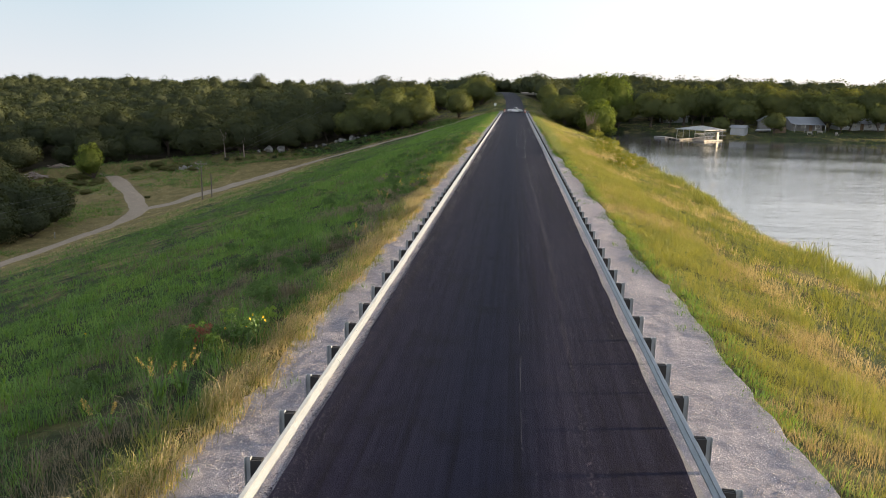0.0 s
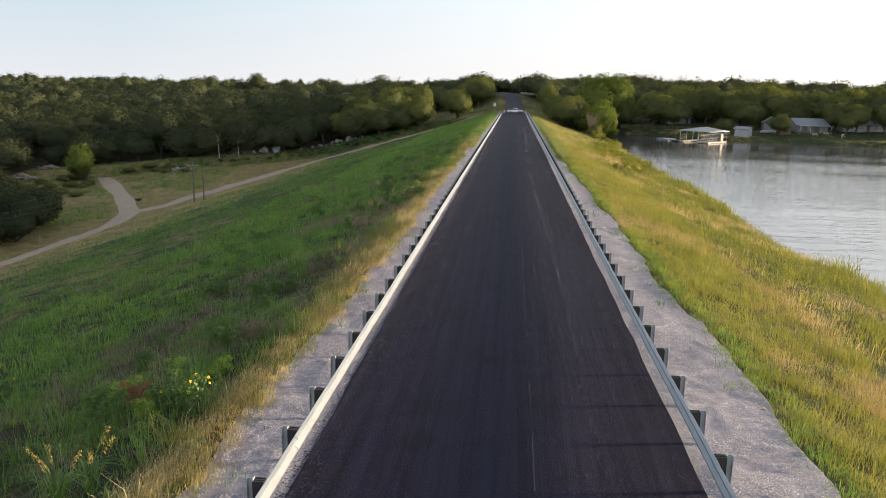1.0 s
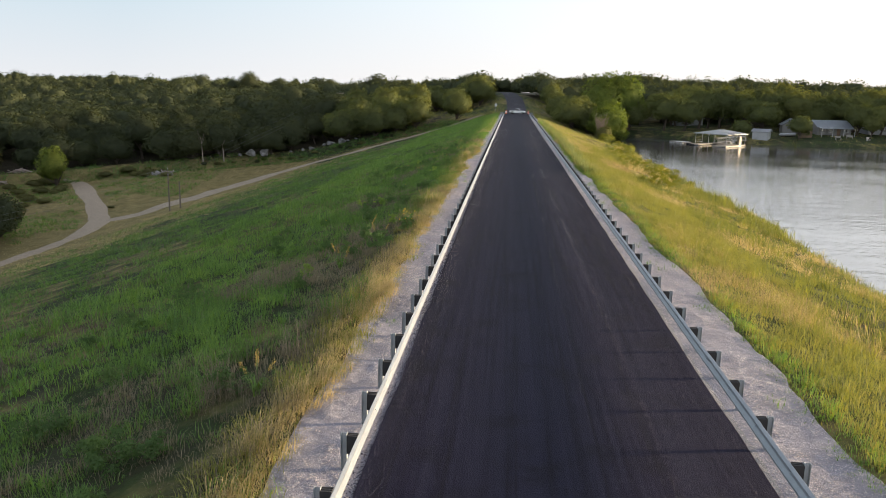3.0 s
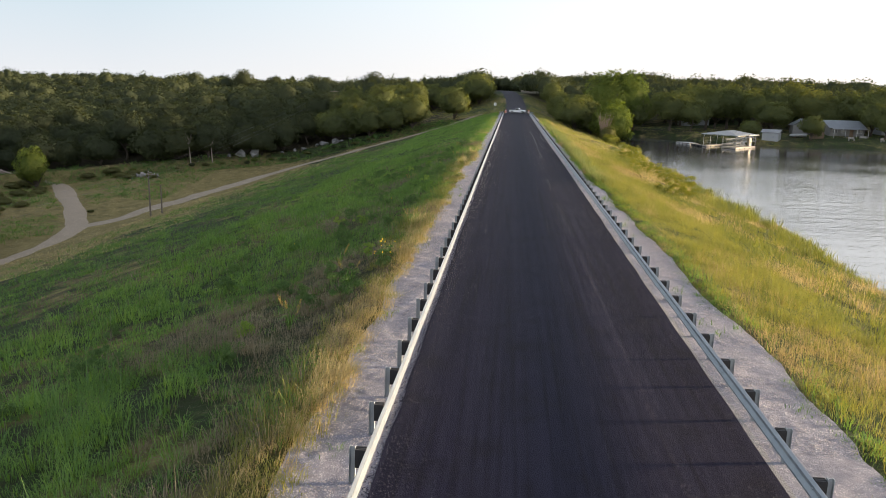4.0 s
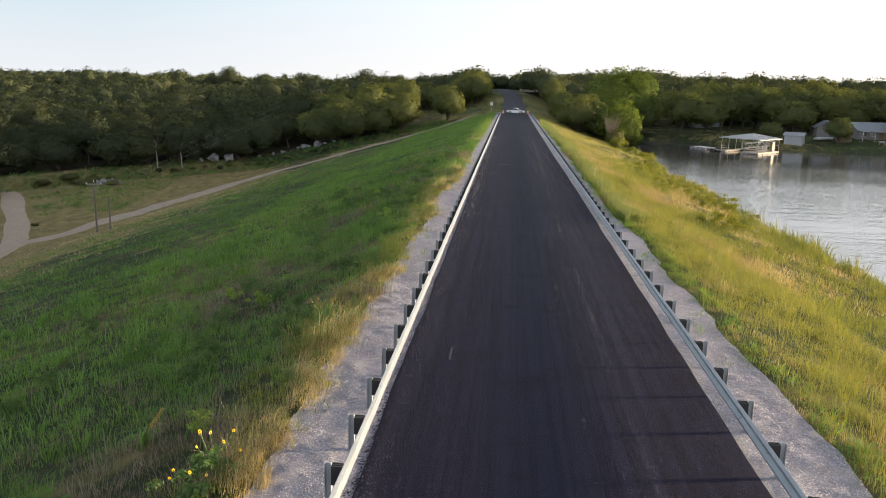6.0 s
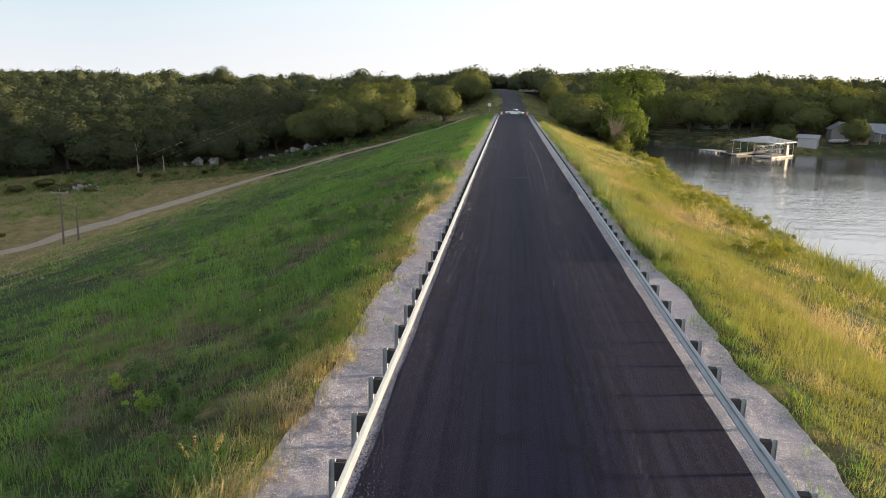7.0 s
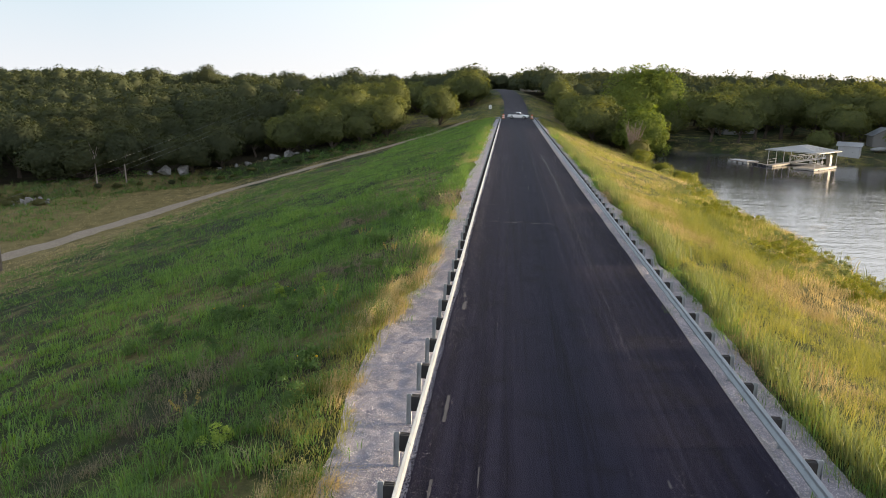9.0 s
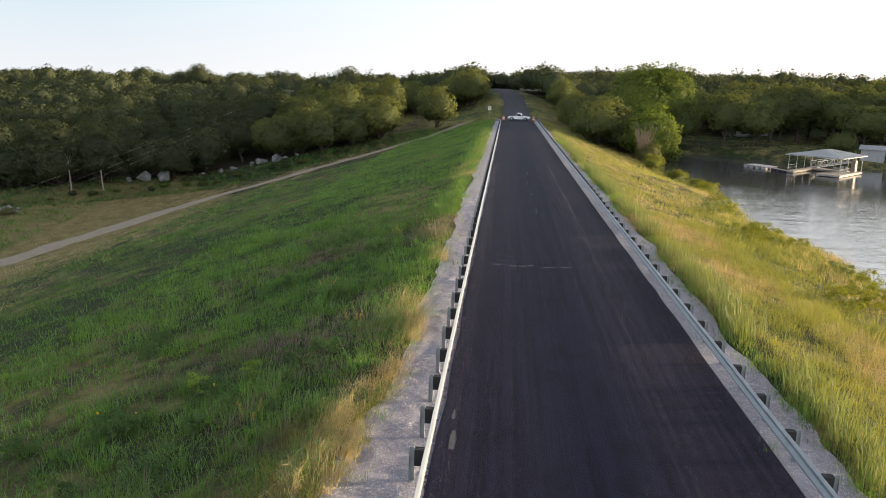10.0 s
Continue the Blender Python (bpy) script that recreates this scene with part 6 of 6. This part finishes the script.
# valley floor and lawns
valley = lambda x, y: ((x + 110) * -0.478 + (y - 205) * 0.878 < 8)
grass_zone("field_grass", 81, (-135, -40, 95, 246), 1.1, 7, 0.25, 0.28, 0.08, 0.85, "rough grass on the valley floor", "dry grass on the valley floor", fine=False, keep=lambda x, y: valley(x, y) & off_track(x, y, 0.5) & (land(x, y) < -10) & (np.hypot(x + 86, (y - 160) * 0.5) > 5))


toe_line = lambda x: 214 + (x + 58.7) * 0.95
grass_zone("bank_straw", 86, (-72, -12, 200, 268), 2.4, 8, 0.24, 0.30, 0.07, 0.80, "rough grass on the bank above the toe track", "dry grass on the bank above the toe track", fine=False, green=M_SUN_BLADE, keep=lambda x, y: (y > toe_line(x) + 1.0) & (y < toe_line(x) + 9.0) & off_track(x, y))
grass_zone("lawn_grass", 84, (27, 150, 205, 262), 0.9, 6, 0.30, 0.26, 0.10, 0.42, "mown grass on the lakeside lawns", "dry grass on the lakeside lawns", fine=False, green=M_SUN_BLADE, keep=lambda x, y: (y > far_shore(x) + 0.3) & (y < far_shore(x) + 34))
grass_zone("reeds", 85, (40, 150, 205, 235), 1.6, 8, 0.25, 0.75, 0.08, 0.30, "tall weeds along the far bank", "dry stalks along the far bank", fine=False, green=M_SUN_BLADE, keep=lambda x, y: (y > far_shore(x) + 0.1) & (y < far_shore(x) + 2.2) & (value_noise(x, y, 8.0, 50) > 0.45))


# ---- rough growth on the valley floor ----
edge_of = lambda x, y: (x + 110) * -0.478 + (y - 205) * 0.878
grass_zone("valley_weeds", 82, (-135, -60, 105, 246), 1.0, 9, 0.30, 0.75, 0.10, 0.22, "rank green growth on the valley floor", "dry stalks on the valley floor", fine=False, keep=lambda x, y: off_track(x, y, 0.7) & (edge_of(x, y) < 9) & (land(x, y) < -9) & (value_noise(x, y, 9.0, 48) + 0.25 * (x < -90) > 0.56) & (x < -78) & (np.hypot((x + 78) * 0.5, y - 125) > 12))
grass_zone("wood_edge_weeds", 83, (-120, -20, 198, 262), 2.0, 9, 0.26, 0.95, 0.09, 0.15, "tall green weeds along the wood's edge", "dry stalks along the wood's edge", fine=False, keep=lambda x, y: (edge_of(x, y) > -3.5) & (edge_of(x, y) < 3.5))


# ---- flowering and broad-leaved weeds ----
M_PETAL = leafy("yellow_petals", [(0.1, (0.70, 0.42, 0.01)), (0.9, (0.85, 0.60, 0.02))], (1.1, 0.95, 0.3), patch=2.0)
M_DISC = worn("brown_flower_disc", (0.10, 0.045, 0.015), 0.9, 0.0, 20.0, 0.3, 0.5)
M_STEM = worn("green_stem", (0.09, 0.14, 0.04), 0.8, 0.0, 5.0, 0.25)
M_REDLEAF = leafy("reddish_leaves", [(0.1, (0.16, 0.05, 0.03)), (0.9, (0.34, 0.14, 0.09))], (1.1, 0.8, 0.6), patch=2.0)
M_SEED = leafy("golden_seed_heads", [(0.1, (0.24, 0.17, 0.05)), (0.9, (0.45, 0.36, 0.12))], (1.1, 1.0, 0.5), patch=2.0)
M_PALEWEED = leafy("pale_weed", [(0.1, (0.09, 0.115, 0.045)), (0.5, (0.16, 0.19, 0.075)), (0.9, (0.27, 0.28, 0.13))], (1.2, 1.15, 0.5), patch=0.8, mixture=0.35)


def flower_head(parent, p, facing, r):
    head = new("flower_head")
    head.parent = parent
    d = Vector(facing).normalized()
    head.matrix_basis = Matrix.Translation(p) @ d.to_track_quat("Z", "Y").to_matrix().to_4x4()
    bm = bmesh.new()
    bmesh.ops.create_cone(bm, cap_ends=True, segments=12, radius1=r * 0.42, radius2=r * 0.30, depth=r * 0.25, matrix=pose(0, 0, r * 0.1))
    part("disc", bm, M_DISC, head, "brown central disc")
    bm = bmesh.new()
    for k in range(15):
        a = k * math.tau / 15
        u, w = Vector((math.cos(a), math.sin(a), 0)), Vector((-math.sin(a), math.cos(a), 0))
        q = [bm.verts.new(v) for v in (u * r * 0.3 - w * r * 0.10, u * r * 0.75 - w * r * 0.17 + Vector((0, 0, r * 0.1)), u * r * 1.15, u * r * 0.75 + w * r * 0.17 + Vector((0, 0, r * 0.1)), u * r * 0.3 + w * r * 0.10)]
        bm.faces.new(q)
    part("petals", bm, M_PETAL, head, "ring of yellow petals")


def sunflower(x, y, height, heads, seed, label="wild sunflower plant with yellow flowers"):
    r = random.Random(seed)
    t = thing("sunflower", label, "sunflower", "wild sunflowers on the slope", pose(x, y, float(land(x, y)) - 0.05))
    lv, lf = [], []
    for k in range(heads):
        a = r.uniform(0, math.tau)
        top = Vector((math.cos(a) * r.uniform(0.1, 0.55) * height, math.sin(a) * r.uniform(0.1, 0.55) * height, height * r.uniform(0.7, 1.05)))
        bm = bmesh.new()
        mid = top * 0.5 + Vector((0, 0, 0.1))
        tube(bm, [(0, 0, 0), tuple(mid), tuple(top)], [0.012, 0.009, 0.006], 5)
        part("stem", bm, M_STEM, t)
        flower_head(t, top, (r.uniform(0.3, 1.0), r.uniform(-1.0, -0.2), r.uniform(0.1, 0.7)), r.uniform(0.026, 0.036))
    g = np.random.default_rng(seed)
    c = np.stack([g.normal(scale=0.28 * height, size=12), g.normal(scale=0.28 * height, size=12), height * g.uniform(0.15, 0.8, 12)], 1)
    v, f, nn = leaf_cloud(g, c, np.full(12, 0.16), np.full(12, 40), 0.038)
    new("leaves", mesh_of("leaves", v, f, M_WEED)).parent = t


sunflower(-6.95, 18.5, 1.15, 7, 1)
sunflower(-7.35, 18.9, 0.9, 3, 2)
sunflower(-15.5, 24.5, 0.7, 1, 3)
for k, (x, y, h, n) in enumerate(((-6.35, 55.2, 0.95, 8), (-6.5, 54.3, 0.75, 4), (-13.8, 100.4, 0.7, 2), (-12.5, 99.5, 0.6, 1), (-9.8, 76.5, 0.6, 1), (-13.5, 66.0, 0.6, 1), (-10.9, 101.0, 0.7, 2), (-7.3, 90.5, 0.7, 2))):
    sunflower(x, y, h, n, 10 + k)


def weed(x, y, height, spread_, seed, mat, label, category="weed", group="broad-leaved weeds on the slope"):
    g = np.random.default_rng(seed)
    t = thing(category, label, category, group, pose(x, y, float(land(x, y)) - 0.04, 0, 0, seed * 40))
    n = 5
    for k in range(n):
        a = k * math.tau / n + g.uniform(-0.4, 0.4)
        e = (math.cos(a) * spread_ * 0.6, math.sin(a) * spread_ * 0.6, height * g.uniform(0.7, 1.0))
        bm = bmesh.new()
        tube(bm, [(0, 0, 0), (e[0] * 0.5, e[1] * 0.5, e[2] * 0.6), e], [0.012, 0.009, 0.004], 4)
        part("stem", bm, M_STEM, t)
    m = 14
    c = np.stack([g.normal(scale=spread_ * 0.42, size=m), g.normal(scale=spread_ * 0.42, size=m), height * g.uniform(0.25, 0.95, m)], 1)
    v, f, nn = leaf_cloud(g, c, g.uniform(0.10, 0.2, m) * (0.5 + spread_), np.full(m, 120), 0.021 * (0.6 + spread_))
    new("leaves", mesh_of("leaves", v, f, mat)).parent = t


DARKWEED = "bushy dark green broad-leaved weed in the grass"
weed(-9.2, 19.0, 1.0, 0.75, 1, M_WEED, DARKWEED)
weed(-8.7, 19.6, 0.8, 0.35, 2, M_REDLEAF, "weed with faded reddish leaves in the grass")
weed(-8.0, 23.6, 0.9, 0.7, 3, M_WEED, DARKWEED)
weed(-8.8, 25.0, 0.9, 0.8, 4, M_WEED, DARKWEED)
M_LIMEWEED = leafy("lime_weed_leaves", [(0.1, (0.12, 0.19, 0.03)), (0.5, (0.20, 0.29, 0.05)), (0.9, (0.32, 0.40, 0.08))], (1.1, 1.2, 0.5), patch=0.8, mixture=0.4)
for k, (x, y, h, sp) in enumerate(((-7.3, 21.3, 0.6, 0.35), (-8.6, 21.6, 0.7, 0.3), (-8.0, 18.7, 0.75, 0.3), (-9.4, 20.4, 0.8, 0.4), (-7.6, 57.4, 0.7, 0.3), (-9.6, 47.5, 0.6, 0.4), (-11.5, 101.7, 0.7, 0.4), (-9.7, 101.2, 0.9, 0.3), (-10.2, 69.5, 0.6, 0.5), (-8.2, 86.5, 0.6, 0.35), (-12.5, 72.0, 0.6, 0.4))):
    weed(x, y, h, sp, 40 + k, M_LIMEWEED, "bright yellow-green leafy weed in the grass")
for k, (x, y, h, sp) in enumerate(((19.3, 129.5, 1.2, 1.1), (20.2, 127.8, 1.3, 1.2), (20.8, 125.4, 1.1, 1.1), (21.0, 122.6, 1.2, 1.0), (21.3, 119.5, 1.0, 0.9), (20.0, 157.2, 1.4, 1.2), (20.8, 160.2, 1.5, 1.2), (20.6, 163.5, 1.1, 1.1), (21.5, 171, 1.3, 1.2), (21.3, 184, 1.3, 1.2), (20.6, 140, 0.9, 0.9), (20.9, 111.5, 0.9, 0.9), (21.2, 101, 0.8, 0.8), (19.0, 138, 0.8, 0.8))):
    weed(x, y, h, sp, 60 + k, M_SHORELEAF if k % 3 else M_PALEWEED, "airy yellow-green shrub in the grass above the waterline", "shrub", "shrubs on the shore")
# bushy growth part of the way down the lake bank
for k, (x, y, h, sp) in enumerate(((13.4, 115.2, 1.2, 1.2), (15.0, 117.6, 1.5, 1.4), (16.4, 118.8, 1.4, 1.3), (17.6, 117.0, 1.2, 1.2), (16.0, 110.0, 1.2, 1.2), (17.4, 111.2, 1.5, 1.4), (18.8, 112.4, 1.5, 1.4), (19.6, 110.6, 1.1, 1.1), (13.2, 97.0, 1.1, 1.2), (14.6, 97.4, 1.3, 1.4), (15.8, 98.6, 1.2, 1.3), (16.8, 100.2, 1.1, 1.1), (14.0, 133.0, 1.2, 1.2), (15.8, 135.4, 1.5, 1.3), (17.4, 136.6, 1.4, 1.3), (15.0, 146.0, 1.2, 1.2), (16.4, 148.5, 1.3, 1.2))):
    weed(x, y, h, sp, 180 + k, M_PALEWEED if k % 4 == 3 else M_SHORELEAF, "bushy yellow-green shrub in the grass of the lake bank", "shrub", "shrubs on the shore")
gw = random.Random(77)
for k in range(70):
    y = gw.uniform(9, 125)
    x = -6.6 - abs(gw.gauss(0, 5.5))
    weed(x, y, gw.uniform(0.45, 0.95), gw.uniform(0.3, 0.75), 100 + k, M_WEED, DARKWEED)


def seed_grass(x, y, height, seed):
    r = random.Random(seed)
    t = thing("seeding_grass", "tall coarse grass with golden seed heads", "grass clump", "tall seeding grasses", pose(x, y, float(land(x, y)) - 0.04))
    for k in range(r.randint(3, 6)):
        a = r.uniform(0, math.tau)
        top = Vector((math.cos(a) * 0.28, math.sin(a) * 0.28, height * r.uniform(0.75, 1.0)))
        bm = bmesh.new()
        tube(bm, [(0, 0, 0), (top.x * 0.3, top.y * 0.3, top.z * 0.6), tuple(top)], [0.009, 0.007, 0.004], 4)
        part("stalk", bm, M_STEM, t)
        g = np.random.default_rng(seed * 10 + k)
        c = np.array([(top.x * (1 + 0.1 * q), top.y * (1 + 0.1 * q), top.z + 0.05 * q - 0.12) for q in range(6)])
        v, f, nn = leaf_cloud(g, c, np.full(6, 0.045), np.full(6, 14), 0.012)
        new("seed_head", mesh_of("seed_head", v, f, M_SEED)).parent = t
    g = np.random.default_rng(seed)
    n = 26
    a = g.random(n) * math.tau
    h = height * (0.5 + 0.4 * g.random(n))
    d = np.stack([np.cos(a), np.sin(a), 0 * a], 1)
    sd = np.stack([-np.sin(a), np.cos(a), 0 * a], 1) * 0.014
    b0 = g.normal(scale=0.05, size=(n, 3)) * np.array([1, 1, 0])
    mid = b0 + d * (h * 0.25)[:, None] + np.array([0, 0, 1.0]) * (h * 0.7)[:, None]
    tip = b0 + d * (h * 0.75)[:, None] + np.array([0, 0, 1.0]) * (h * 0.55)[:, None]
    v = np.stack([b0 - sd, b0 + sd, mid - sd, mid + sd, tip], 1).reshape(-1, 3)
    f = (np.array([(0, 1, 2), (1, 3, 2), (2, 3, 4)])[None] + 5 * np.arange(n)[:, None, None]).reshape(-1, 3)
    new("leaves", mesh_of("leaves", v, f, M_BLADE)).parent = t


for k, (x, y, h) in enumerate(((-7.9, 15.2, 1.15), (-7.45, 15.5, 1.1), (-8.3, 13.6, 0.9), (-7.0, 33.5, 0.9), (-8.2, 47.5, 1.0), (-7.4, 52.5, 0.9), (-8.9, 57.5, 0.9), (-6.6, 64.5, 0.8), (-9.8, 88.2, 1.0), (-8.2, 97.0, 0.9), (-7.1, 104.0, 0.9), (-9.5, 110.0, 1.0), (-7.9, 119.0, 0.9))):
    seed_grass(x, y, h, k + 1)

# upright pale weeds in a band beside the lake-side gravel
g = np.random.default_rng(91)
n = 15000
Y = 84 + g.random(n) ** 1.2 * 130
X = edge_right(Y) + 0.15 + np.abs(g.normal(scale=0.75, size=n))
k_ = value_noise(X, Y, 2.2, 92) > 0.42
X, Y = X[k_], Y[k_]
n = len(X)
blades("pale_weeds", X, Y, land(X, Y), 0.50 + 0.50 * g.random(n), 0.016 + 0.012 * g.random(n), 0.10 + 0.4 * g.random(n), M_PALEWEED, "upright pale weeds beside the gravel", 93)
# sparse tufts growing in the gravel
g = np.random.default_rng(95)
cx, cy = [], []
for k in range(60):
    y = g.uniform(8, 130)
    if g.random() < 0.7:
        x = float(edge_right(np.array(y))) - abs(g.normal(scale=0.5)) - 0.1
    else:
        x = float(edge_left(np.array(y))) + abs(g.normal(scale=0.35)) + 0.1
    m = 14
    cx.append(x + g.normal(scale=0.12, size=m))
    cy.append(y + g.normal(scale=0.16, size=m))
X, Y = np.concatenate(cx), np.concatenate(cy)
blades("gravel_tufts", X, Y, verge(X, Y), 0.12 + 0.22 * g.random(len(X)), 0.010 + 0.008 * g.random(len(X)), 0.3 + 0.5 * g.random(len(X)), M_BLADE, "thin green tufts growing through the gravel", 96)

# grey strip between the new seal and the lake-side rail
M_GREYSTRIP = gravel_material("old_pavement_edge", (0.40, 0.38, 0.36), (0.19, 0.19, 0.20), (0.29, 0.28, 0.28))
strip = ribbon("old_pavement_edge", M_GREYSTRIP, -20, 251, 0.5, lambda y: (3.15 + 0 * y, 3.88 + 0.10 * (value_noise(y, y * 0, 2.0, 17) - 0.5)), lambda X, Y: 0.011 + 0 * X - 0.10 * np.clip(X - 3.80, 0, None), 4)
tagged(strip, "grey strip beside the new asphalt", "pavement edge", kind="structure")
